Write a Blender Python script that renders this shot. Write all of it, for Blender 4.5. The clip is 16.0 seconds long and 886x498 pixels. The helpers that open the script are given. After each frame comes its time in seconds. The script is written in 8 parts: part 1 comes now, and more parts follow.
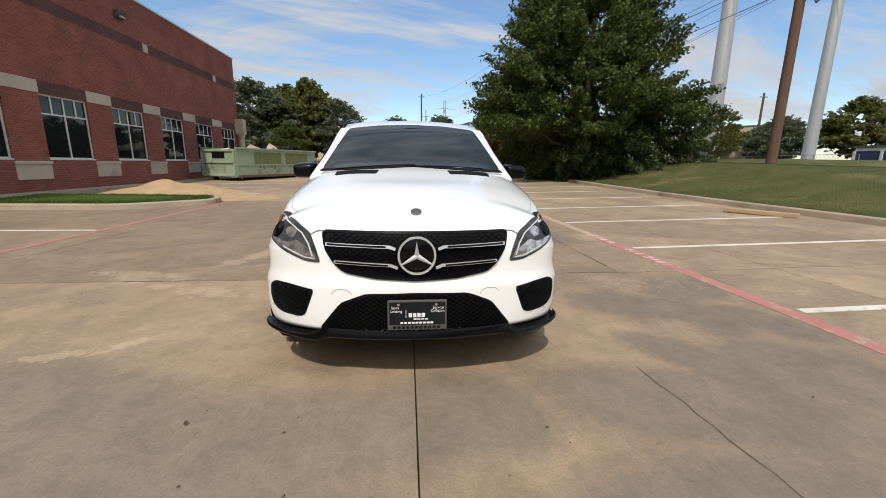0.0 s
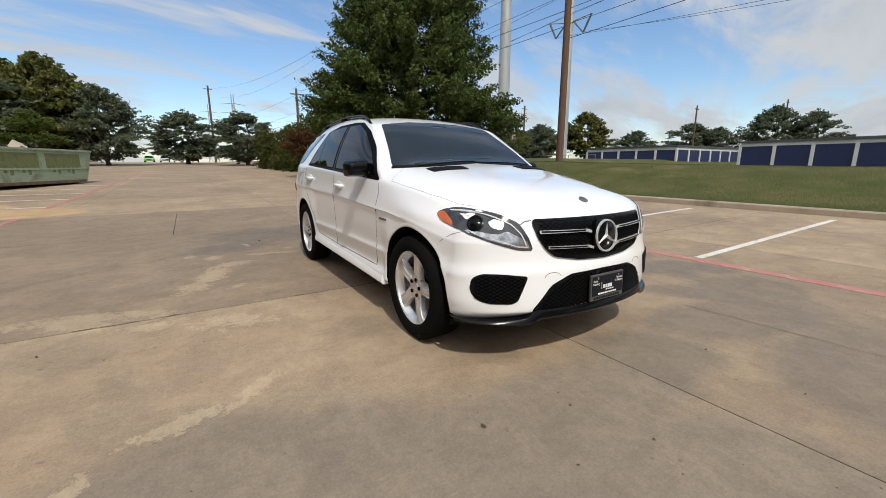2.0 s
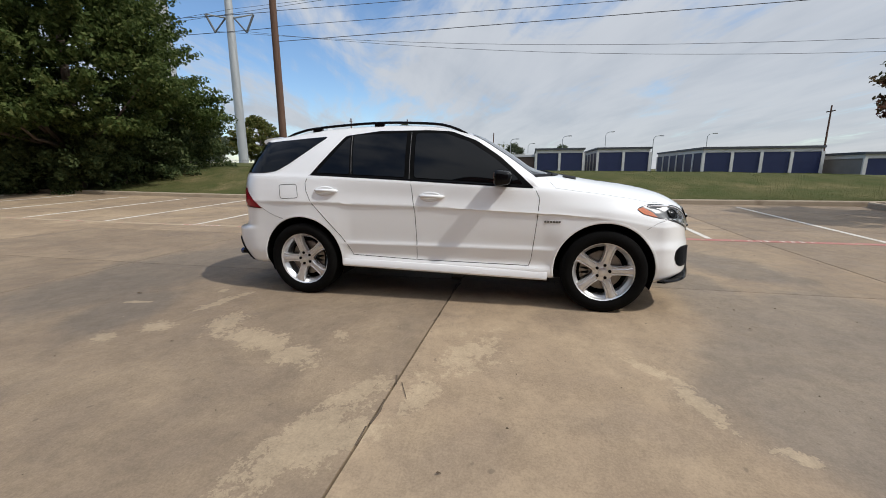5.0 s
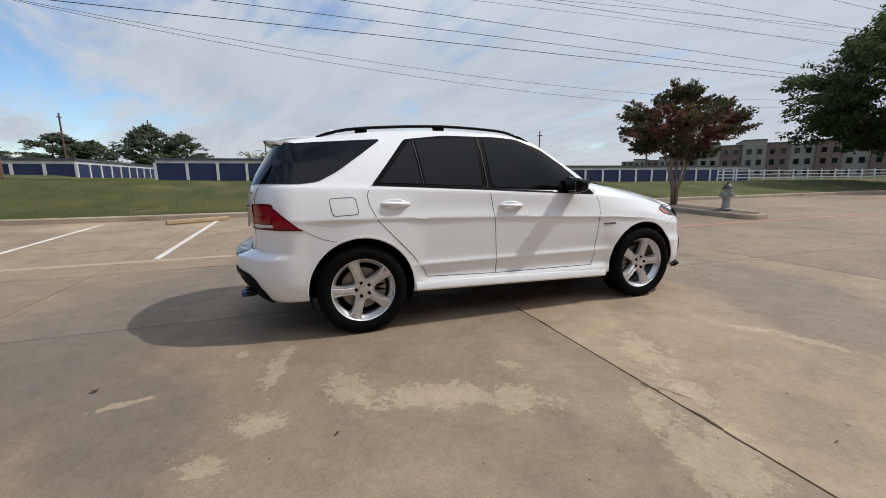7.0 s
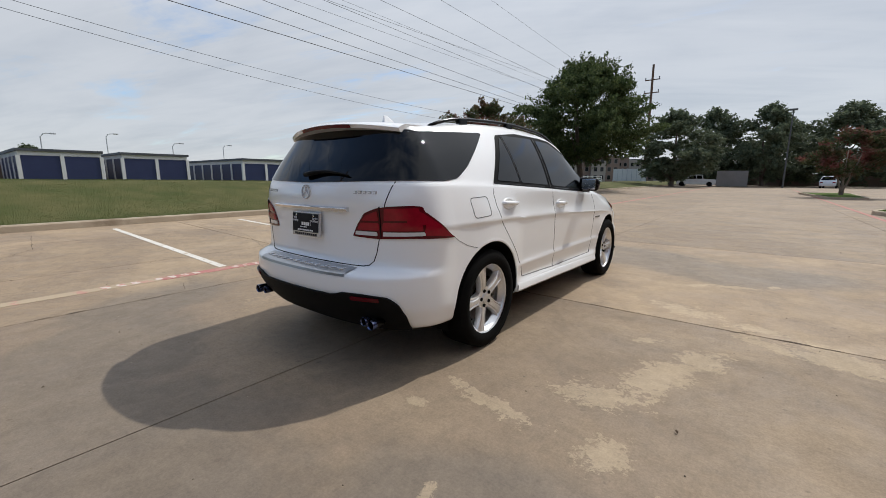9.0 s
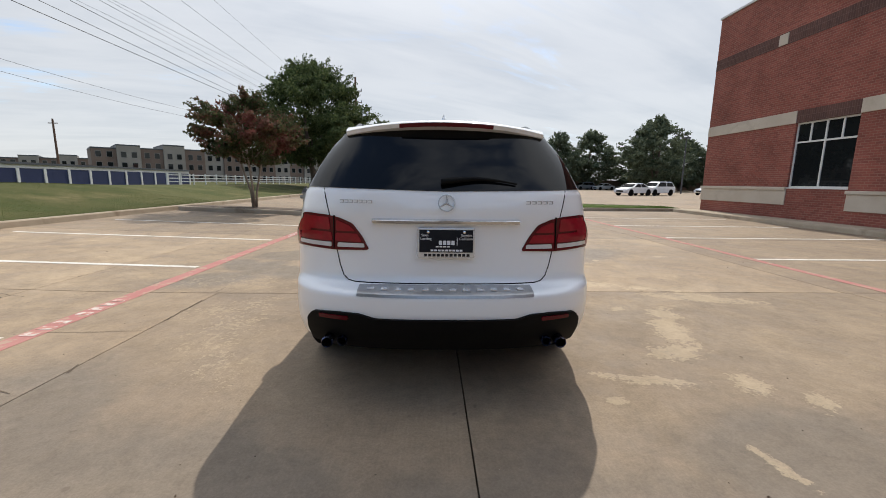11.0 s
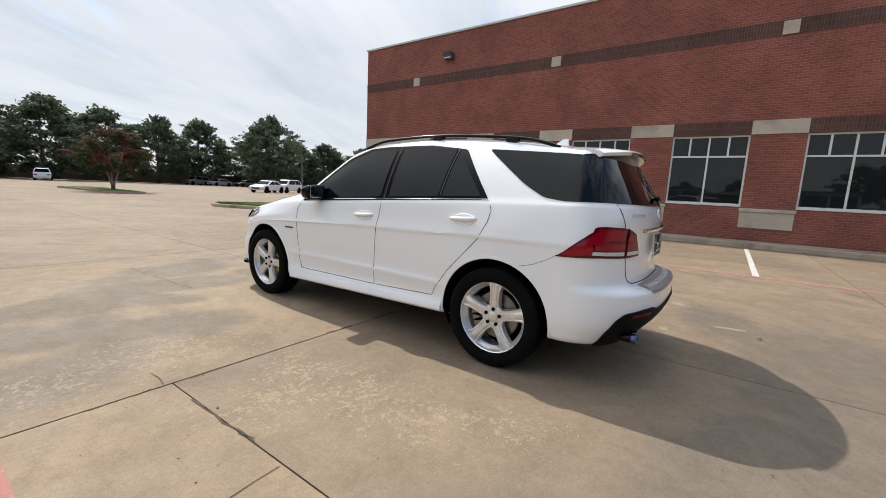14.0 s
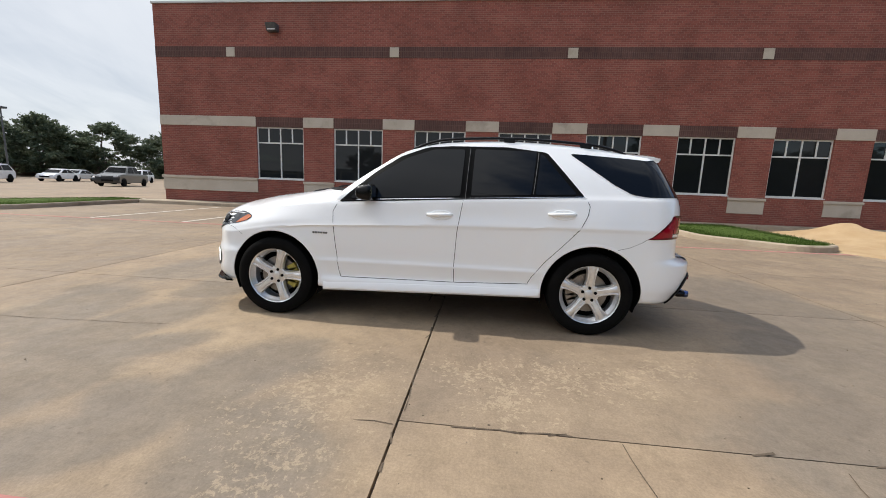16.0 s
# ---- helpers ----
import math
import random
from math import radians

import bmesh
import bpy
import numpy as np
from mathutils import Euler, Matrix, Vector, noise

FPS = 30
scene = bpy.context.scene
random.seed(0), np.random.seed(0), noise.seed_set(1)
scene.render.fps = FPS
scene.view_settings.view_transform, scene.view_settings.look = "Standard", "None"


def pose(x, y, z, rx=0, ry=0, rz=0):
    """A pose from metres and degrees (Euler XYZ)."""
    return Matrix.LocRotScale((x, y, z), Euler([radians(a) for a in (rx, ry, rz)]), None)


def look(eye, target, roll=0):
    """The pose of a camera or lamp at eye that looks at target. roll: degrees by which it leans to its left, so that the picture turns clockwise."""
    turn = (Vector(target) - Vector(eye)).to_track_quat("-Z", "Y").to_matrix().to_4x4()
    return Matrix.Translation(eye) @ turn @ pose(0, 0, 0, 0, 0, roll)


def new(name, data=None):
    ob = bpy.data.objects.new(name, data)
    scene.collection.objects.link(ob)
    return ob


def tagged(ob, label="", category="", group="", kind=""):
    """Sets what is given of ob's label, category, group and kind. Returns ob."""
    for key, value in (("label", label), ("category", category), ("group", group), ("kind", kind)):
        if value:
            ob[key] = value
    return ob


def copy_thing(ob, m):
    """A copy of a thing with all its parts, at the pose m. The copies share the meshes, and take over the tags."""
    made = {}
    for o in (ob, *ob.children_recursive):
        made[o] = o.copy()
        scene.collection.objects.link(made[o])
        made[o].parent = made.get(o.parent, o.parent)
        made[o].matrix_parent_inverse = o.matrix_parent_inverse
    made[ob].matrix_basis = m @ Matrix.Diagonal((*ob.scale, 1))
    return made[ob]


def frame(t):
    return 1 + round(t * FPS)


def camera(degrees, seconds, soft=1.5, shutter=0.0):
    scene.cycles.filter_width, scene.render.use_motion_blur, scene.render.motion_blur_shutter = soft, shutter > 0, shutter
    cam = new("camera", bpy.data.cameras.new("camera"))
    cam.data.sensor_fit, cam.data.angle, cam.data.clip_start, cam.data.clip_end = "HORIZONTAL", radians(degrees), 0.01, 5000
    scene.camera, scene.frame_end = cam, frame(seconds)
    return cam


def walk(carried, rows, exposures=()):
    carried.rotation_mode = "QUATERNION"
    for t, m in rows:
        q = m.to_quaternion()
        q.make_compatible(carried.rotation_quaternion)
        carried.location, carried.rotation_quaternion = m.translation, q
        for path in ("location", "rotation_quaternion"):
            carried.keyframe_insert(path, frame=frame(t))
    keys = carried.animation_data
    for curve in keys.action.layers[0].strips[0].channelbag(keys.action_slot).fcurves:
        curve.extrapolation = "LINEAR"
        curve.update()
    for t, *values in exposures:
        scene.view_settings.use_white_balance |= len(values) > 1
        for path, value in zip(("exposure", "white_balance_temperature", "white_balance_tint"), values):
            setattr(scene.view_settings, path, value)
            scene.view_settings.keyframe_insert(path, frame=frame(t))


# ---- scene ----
cam = camera(95.8, 16.0, soft=0.9)
PATH = [
    (0, (-0.049, -4.420, 1.256), (0.127, -2.472, 0.837), 0.7),
    (0.5, (-0.456, -4.459, 1.231), (-0.115, -2.535, 0.805), 0.8),
    (1, (-0.991, -4.309, 1.207), (-0.432, -2.436, 0.782), 0.7),
    (1.5, (-1.609, -4.171, 1.218), (-0.802, -2.389, 0.804), 0.4),
    (2, (-2.175, -3.908, 1.206), (-1.133, -2.251, 0.796), -0.0),
    (2.5, (-2.744, -3.610, 1.234), (-1.486, -2.110, 0.823), -0.2),
    (3, (-3.266, -3.218, 1.228), (-1.828, -1.889, 0.817), -0.3),
    (3.5, (-3.761, -2.728, 1.233), (-2.167, -1.592, 0.820), -0.1),
    (4, (-4.121, -2.149, 1.244), (-2.397, -1.228, 0.825), -0.2),
    (4.5, (-4.396, -1.507, 1.243), (-2.556, -0.834, 0.840), -0.1),
    (4.7, (-4.454, -1.263, 1.258), (-2.578, -0.694, 0.861), -0.2),
    (5.2, (-4.563, -0.580, 1.256), (-2.626, -0.268, 0.868), -0.3),
    (5.75, (-4.560, 0.168, 1.260), (-2.596, 0.185, 0.884), -0.5),
    (6.3, (-4.439, 0.904, 1.261), (-2.492, 0.625, 0.898), -0.6),
    (6.8, (-4.226, 1.541, 1.247), (-2.334, 0.995, 0.896), -0.6),
    (7, (-4.120, 1.799, 1.262), (-2.261, 1.153, 0.911), -0.6),
    (7.5, (-3.838, 2.421, 1.264), (-2.081, 1.532, 0.913), -0.5),
    (8, (-3.429, 2.981, 1.236), (-1.810, 1.860, 0.889), -0.1),
    (8.2, (-3.254, 3.181, 1.240), (-1.697, 1.974, 0.893), 0.0),
    (8.7, (-2.745, 3.624, 1.242), (-1.395, 2.190, 0.894), 0.1),
    (9.25, (-2.121, 4.009, 1.243), (-1.043, 2.360, 0.896), 0.2),
    (9.8, (-1.447, 4.278, 1.246), (-0.690, 2.459, 0.901), 0.4),
    (10.3, (-0.805, 4.422, 1.234), (-0.367, 2.501, 0.892), 0.7),
    (10.5, (-0.558, 4.448, 1.265), (-0.256, 2.500, 0.926), 0.7),
    (11, (0.088, 4.450, 1.264), (0.024, 2.478, 0.934), 0.8),
    (11.5, (0.740, 4.390, 1.265), (0.316, 2.461, 0.948), 1.2),
    (12, (1.339, 4.198, 1.266), (0.588, 2.369, 0.966), 1.8),
    (12.5, (1.945, 3.951, 1.258), (0.919, 2.258, 0.971), 2.3),
    (13, (2.502, 3.578, 1.252), (1.240, 2.052, 0.972), 2.7),
    (13.5, (3.017, 3.163, 1.258), (1.560, 1.821, 0.978), 2.7),
    (14, (3.426, 2.683, 1.255), (1.807, 1.544, 0.967), 2.8),
    (14.5, (3.790, 2.153, 1.264), (2.039, 1.236, 0.960), 2.8),
    (15, (4.065, 1.607, 1.258), (2.214, 0.917, 0.946), 2.6),
    (15.5, (4.343, 1.046, 1.269), (2.420, 0.598, 0.950), 2.4),
    (16, (4.436, 0.432, 1.275), (2.471, 0.232, 0.956), 2.1),
]
EXPOSURES = [(0, 0.35, 6560, 10), (2, 0.31, 6440, 10), (4.5, 0.28, 6250, 10), (7, 0.28, 6130, 10), (8.2, 0.32, 6170, 10), (10.5, 0.47, 6420, 10), (11.5, 0.66, 6440, 10), (13, 0.71, 6430, 10), (14.5, 0.67, 6410, 10), (16, 0.67, 6390, 10)]
walk(cam, [(t, look(eye, target, roll)) for t, eye, target, roll in PATH], EXPOSURES)

# ---------------------------------------------------------------- light
world = bpy.data.worlds.new("sky")
scene.world = world
world.use_nodes = True
SUN_FROM = Vector((-0.19, -0.80, 1.0)).normalized()


def sky_nodes():
    nt = world.node_tree
    nt.nodes.clear()
    N, L = nt.nodes.new, nt.links.new
    out, bg = N("ShaderNodeOutputWorld"), N("ShaderNodeBackground")
    sky = N("ShaderNodeTexSky")
    sky.sky_type, sky.sun_disc = "NISHITA", False
    sky.sun_elevation, sky.sun_rotation = math.asin(SUN_FROM.z), math.atan2(SUN_FROM.x, SUN_FROM.y)
    sky.dust_density, sky.ozone_density, sky.altitude = 0.6, 1.6, 100
    tc, sep = N("ShaderNodeTexCoord"), N("ShaderNodeSeparateXYZ")
    L(tc.outputs["Generated"], sep.inputs[0])

    def m(op, a, b=None, c=None):
        n = N("ShaderNodeMath")
        n.operation = op
        for k, v in enumerate((a, b, c)):
            if v is None:
                continue
            if isinstance(v, (int, float)):
                n.inputs[k].default_value = v
            else:
                L(v, n.inputs[k])
        return n.outputs[0]

    den = m("ADD", m("MAXIMUM", sep.outputs[2], 0.0), 0.16)
    u, v = m("DIVIDE", sep.outputs[0], den), m("DIVIDE", sep.outputs[1], den)
    uv = N("ShaderNodeCombineXYZ")
    # long streaks of high cloud that run across the lot
    L(m("MULTIPLY", m("ADD", u, m("MULTIPLY", v, 0.25)), 0.55), uv.inputs[0])
    L(m("MULTIPLY", m("SUBTRACT", v, m("MULTIPLY", u, 0.25)), 1.15), uv.inputs[1])
    n1 = N("ShaderNodeTexNoise")
    n1.inputs["Scale"].default_value, n1.inputs["Detail"].default_value = 1.15, 7
    n1.inputs["Roughness"].default_value, n1.inputs["Distortion"].default_value = 0.61, 0.6
    L(uv.outputs[0], n1.inputs["Vector"])
    n2 = N("ShaderNodeTexNoise")
    n2.inputs["Scale"].default_value, n2.inputs["Detail"].default_value = 0.45, 3
    L(uv.outputs[0], n2.inputs["Vector"])
    # thicker veil towards the sun
    veil = m("ADD", m("MULTIPLY", sep.outputs[1], -0.105), m("MULTIPLY", m("MINIMUM", sep.outputs[0], 0.0), -0.09))
    low = m("MULTIPLY", m("POWER", m("SUBTRACT", 1.0, m("MAXIMUM", sep.outputs[2], 0.0)), 8.0), 0.05)
    fine = N("ShaderNodeCombineXYZ")
    L(m("MULTIPLY", m("ADD", u, m("MULTIPLY", v, 0.5)), 0.6), fine.inputs[0])
    L(m("MULTIPLY", m("SUBTRACT", v, m("MULTIPLY", u, 0.5)), 3.4), fine.inputs[1])
    n4 = N("ShaderNodeTexNoise")
    n4.inputs["Scale"].default_value, n4.inputs["Detail"].default_value = 1.1, 6
    n4.inputs["Roughness"].default_value, n4.inputs["Distortion"].default_value = 0.58, 0.9
    L(fine.outputs[0], n4.inputs["Vector"])
    streak = m("MULTIPLY", m("SUBTRACT", n4.outputs[0], 0.5), 0.22)
    dens = m("ADD", m("ADD", m("ADD", m("MULTIPLY", n1.outputs[0], 0.75), streak), m("MULTIPLY", n2.outputs[0], 0.35)), m("ADD", veil, low))
    ramp = N("ShaderNodeMapRange")
    ramp.interpolation_type = "SMOOTHSTEP"
    ramp.inputs["From Min"].default_value, ramp.inputs["From Max"].default_value = 0.418, 0.590
    L(dens, ramp.inputs["Value"])
    fac = m("ADD", m("MULTIPLY", ramp.outputs[0], 0.86), 0.07)
    cloud = N("ShaderNodeMix")
    cloud.data_type = "RGBA"
    cloud.inputs["A"].default_value, cloud.inputs["B"].default_value = (3.40, 3.58, 3.82, 1), (4.32, 4.40, 4.50, 1)
    n3 = N("ShaderNodeTexNoise")
    n3.inputs["Scale"].default_value, n3.inputs["Detail"].default_value = 1.7, 6
    n3.inputs["Roughness"].default_value, n3.inputs["Distortion"].default_value = 0.55, 0.5
    shift = N("ShaderNodeVectorMath")
    shift.inputs[1].default_value = (7.3, 2.1, 0)
    L(uv.outputs[0], shift.inputs[0])
    L(shift.outputs[0], n3.inputs["Vector"])
    grey = N("ShaderNodeMapRange")
    grey.interpolation_type = "SMOOTHSTEP"
    grey.inputs["From Min"].default_value, grey.inputs["From Max"].default_value = 0.27, 0.63
    L(m("ADD", m("MULTIPLY", n3.outputs[0], 0.65), m("MULTIPLY", n4.outputs[0], 0.35)), grey.inputs["Value"])
    L(grey.outputs[0], cloud.inputs["Factor"])
    mix = N("ShaderNodeMix")
    mix.data_type = "RGBA"
    L(fac, mix.inputs["Factor"])
    deep = N("ShaderNodeHueSaturation")
    deep.inputs["Saturation"].default_value, deep.inputs["Value"].default_value = 1.16, 1.04
    L(sky.outputs[0], deep.inputs["Color"])
    L(deep.outputs[0], mix.inputs["A"])
    # the veil of cloud is brighter overhead than towards the horizon
    over = N("ShaderNodeMapRange")
    over.interpolation_type = "SMOOTHSTEP"
    for key, x in zip(("From Min", "From Max", "To Min", "To Max"), (0.22, 0.85, 0.96, 1.85)):
        over.inputs[key].default_value = x
    L(sep.outputs[2], over.inputs["Value"])
    bright = N("ShaderNodeVectorMath")
    bright.operation = "SCALE"
    L(cloud.outputs["Result"], bright.inputs[0])
    L(over.outputs[0], bright.inputs["Scale"])
    L(bright.outputs[0], mix.inputs["B"])
    L(mix.outputs["Result"], bg.inputs["Color"])
    bg.inputs["Strength"].default_value = 0.12
    L(bg.outputs[0], out.inputs[0])


sky_nodes()
sun = new("sun", bpy.data.lights.new("sun", "SUN"))
sun.data.energy, sun.data.angle, sun.data.color = 2.35, radians(0.6), (1.0, 0.95, 0.87)
sun.matrix_world = look(SUN_FROM * 60, (0, 0, 0))
scene.view_settings.exposure = 0.0


# ---------------------------------------------------------------- materials
def material(name, color, rough=0.6, metal=0.0, coat=0.0, spec=0.5, color2=None, scale=3.0, detail_scale=60.0, amount=1.0, bump=0.0, bump_scale=80.0, dirt=None, dirt_scale=0.6, dirt_at=(0.5, 0.65), trans=0.0, emit=None, stretch=(1, 1, 1), rnd=0.0, wear=None):
    """A surface with colour drift at two scales, optional stains, relief and per-piece variation."""
    mat = bpy.data.materials.new(name)
    mat.use_nodes = True
    nt = mat.node_tree
    N, L = nt.nodes.new, nt.links.new
    b = nt.nodes["Principled BSDF"]
    b.inputs["Base Color"].default_value = (*color, 1)
    b.inputs["Roughness"].default_value, b.inputs["Metallic"].default_value = rough, metal
    b.inputs["Coat Weight"].default_value, b.inputs["Coat Roughness"].default_value = coat, 0.03
    b.inputs["Specular IOR Level"].default_value = spec
    b.inputs["Transmission Weight"].default_value = trans
    if emit:
        b.inputs["Emission Color"].default_value, b.inputs["Emission Strength"].default_value = (*emit[0], 1), emit[1]
    tc = N("ShaderNodeTexCoord")
    mp = N("ShaderNodeMapping")
    mp.inputs["Scale"].default_value = stretch
    L(tc.outputs["Object"], mp.inputs[0])

    def noise_tex(s, d=4, r=0.55, dist=0.0):
        n = N("ShaderNodeTexNoise")
        n.inputs["Scale"].default_value, n.inputs["Detail"].default_value = s, d
        n.inputs["Roughness"].default_value, n.inputs["Distortion"].default_value = r, dist
        L(mp.outputs[0], n.inputs["Vector"])
        return n.outputs[0]

    def rng(v, a, b_, lo=0.0, hi=1.0):
        n = N("ShaderNodeMapRange")
        n.inputs["From Min"].default_value, n.inputs["From Max"].default_value = a, b_
        n.inputs["To Min"].default_value, n.inputs["To Max"].default_value = lo, hi
        L(v, n.inputs["Value"])
        return n.outputs[0]

    def mixc(f, a, b_):
        n = N("ShaderNodeMix")
        n.data_type = "RGBA"
        if isinstance(f, float):
            n.inputs["Factor"].default_value = f
        else:
            L(f, n.inputs["Factor"])
        for k, v in (("A", a), ("B", b_)):
            if isinstance(v, tuple):
                n.inputs[k].default_value = (*v, 1)
            else:
                L(v, n.inputs[k])
        return n.outputs["Result"]

    cur = color
    if color2:
        f = rng(noise_tex(scale), 0.36, 0.66)
        cur = mixc(f, color, color2)
        g = rng(noise_tex(detail_scale, 3), 0.3, 0.7, 0.0, 0.5 * amount)
        cur = mixc(g, cur, tuple(0.55 * (x + y) * 0.75 for x, y in zip(color, color2)))
    if dirt:
        cur = mixc(rng(noise_tex(dirt_scale, 6, 0.6, 0.4), *dirt_at), cur, dirt)
    if wear:
        cur = mixc(rng(noise_tex(wear[1], 5, 0.65), wear[2], wear[2] + 0.04), cur, wear[0])
    if rnd:
        oi, hs = N("ShaderNodeObjectInfo"), N("ShaderNodeHueSaturation")
        L(rng(oi.outputs["Random"], 0, 1, 1 - rnd, 1 + rnd), hs.inputs["Value"])
        if isinstance(cur, tuple):
            hs.inputs["Color"].default_value = (*cur, 1)
        else:
            L(cur, hs.inputs["Color"])
        cur = hs.outputs[0]
    if not isinstance(cur, tuple):
        L(cur, b.inputs["Base Color"])
    if bump:
        bp = N("ShaderNodeBump")
        bp.inputs["Strength"].default_value, bp.inputs["Distance"].default_value = bump, 0.01
        L(noise_tex(bump_scale, 4), bp.inputs["Height"])
        L(bp.outputs[0], b.inputs["Normal"])
    return mat


def brick_material(name, c1, c2, mortar, soldier=False, rough=0.85):
    mat = bpy.data.materials.new(name)
    mat.use_nodes = True
    nt = mat.node_tree
    N, L = nt.nodes.new, nt.links.new
    b = nt.nodes["Principled BSDF"]
    tc, sep, cmb = N("ShaderNodeTexCoord"), N("ShaderNodeSeparateXYZ"), N("ShaderNodeCombineXYZ")
    L(tc.outputs["Object"], sep.inputs[0])
    run = N("ShaderNodeMath")
    run.operation = "ADD"
    L(sep.outputs[0], run.inputs[0])
    L(sep.outputs[1], run.inputs[1])
    L(run.outputs[0], cmb.inputs[1 if soldier else 0])
    L(sep.outputs[2], cmb.inputs[0 if soldier else 1])
    br = N("ShaderNodeTexBrick")
    br.inputs["Color1"].default_value, br.inputs["Color2"].default_value, br.inputs["Mortar"].default_value = (*c1, 1), (*c2, 1), (*mortar, 1)
    br.inputs["Scale"].default_value, br.inputs["Mortar Size"].default_value = 1.0, 0.006
    br.inputs["Brick Width"].default_value, br.inputs["Row Height"].default_value = 0.205, 0.076
    br.inputs["Bias"].default_value = -0.1
    if soldier:
        br.offset = 0.0
    L(cmb.outputs[0], br.inputs["Vector"])
    n = N("ShaderNodeTexNoise")
    n.inputs["Scale"].default_value, n.inputs["Detail"].default_value = 0.8, 6
    L(tc.outputs["Object"], n.inputs["Vector"])
    hs, mr = N("ShaderNodeHueSaturation"), N("ShaderNodeMapRange")
    mr.inputs["From Min"].default_value, mr.inputs["From Max"].default_value = 0.3, 0.7
    mr.inputs["To Min"].default_value, mr.inputs["To Max"].default_value = 0.82, 1.16
    L(n.outputs[0], mr.inputs["Value"])
    L(mr.outputs[0], hs.inputs["Value"])
    L(br.outputs["Color"], hs.inputs["Color"])
    L(hs.outputs[0], b.inputs["Base Color"])
    bp = N("ShaderNodeBump")
    bp.invert = True
    bp.inputs["Strength"].default_value, bp.inputs["Distance"].default_value = 0.6, 0.008
    L(br.outputs["Fac"], bp.inputs["Height"])
    L(bp.outputs[0], b.inputs["Normal"])
    b.inputs["Roughness"].default_value = rough
    b.inputs["Specular IOR Level"].default_value = 0.2
    return mat


M = {}
FLAKED = ((1.80, 1.05, 0.95, 0.42, 97), (1.56, 1.78, 0.5, 0.25, 115), (2.15, 0.60, 0.5, 0.35, 0), (2.25, -0.50, 0.85, 0.5, -20), (1.85, 0.45, 0.5, 0.35, 60), (2.9, -0.45, 0.5, 0.4, 0))
WORN = ((-1.82, 1.60, 0.34, 0.22, 20), (-2.05, 1.15, 0.58, 0.22, 72), (-2.22, 0.70, 0.30, 0.22, 60), (-1.87, 0.52, 0.18, 0.08, 40), (-1.25, 2.01, 0.44, 0.065, -16), (-1.53, 2.85, 0.26, 0.055, 102), (-1.02, 2.28, 0.09, 0.06, 0), (-1.45, 2.06, 0.36, 0.11, -10), (-2.0, 2.12, 0.26, 0.16, 60), (-2.25, 2.32, 0.20, 0.12, 60), (-2.95, 0.14, 0.88, 0.20, -14), (-1.95, -0.50, 0.66, 0.27, -25), (-2.55, -0.28, 0.35, 0.16, -10), (-1.98, -1.65, 0.32, 0.085, 42), (-2.38, -1.83, 0.34, 0.095, 18), (-2.69, -2.08, 0.24, 0.085, 70), (-3.0, 0.0, 0.5, 0.2, -40), (-4.04, -2.47, 0.45, 0.12, 10))
STAINS = ((-0.60, -2.72, 1.10, 0.36, 5), (-0.75, -3.30, 0.85, 0.50, -30), (-1.25, -2.90, 0.70, 0.45, -50), (-2.70, -2.80, 0.80, 0.55, 20), (0.30, -2.55, 0.40, 0.35, 0), (2.90, -1.55, 0.48, 0.26, -55), (1.85, -2.07, 0.40, 0.22, -45), (1.50, -2.60, 0.95, 0.38, -15), (1.80, -2.55, 0.38, 0.22, 80), (2.55, -1.50, 0.35, 0.22, 60), (1.2, -3.4, 0.9, 0.45, 20), (-0.4, 3.7, 1.6, 0.8, 0), (1.15, 3.2, 1.1, 0.6, -30), (2.3, 2.5, 0.8, 0.5, -60), (-1.75, 2.75, 0.6, 0.35, 20), (-1.8, -2.75, 0.9, 0.6, 10), (-2.5, -2.45, 0.7, 0.45, 30), (-0.86, -3.5, 1.0, 0.5, -10), (2.85, -0.6, 0.6, 0.35, 30), (2.1, -1.1, 0.6, 0.35, -20), (2.4, -2.3, 0.6, 0.4, 0))


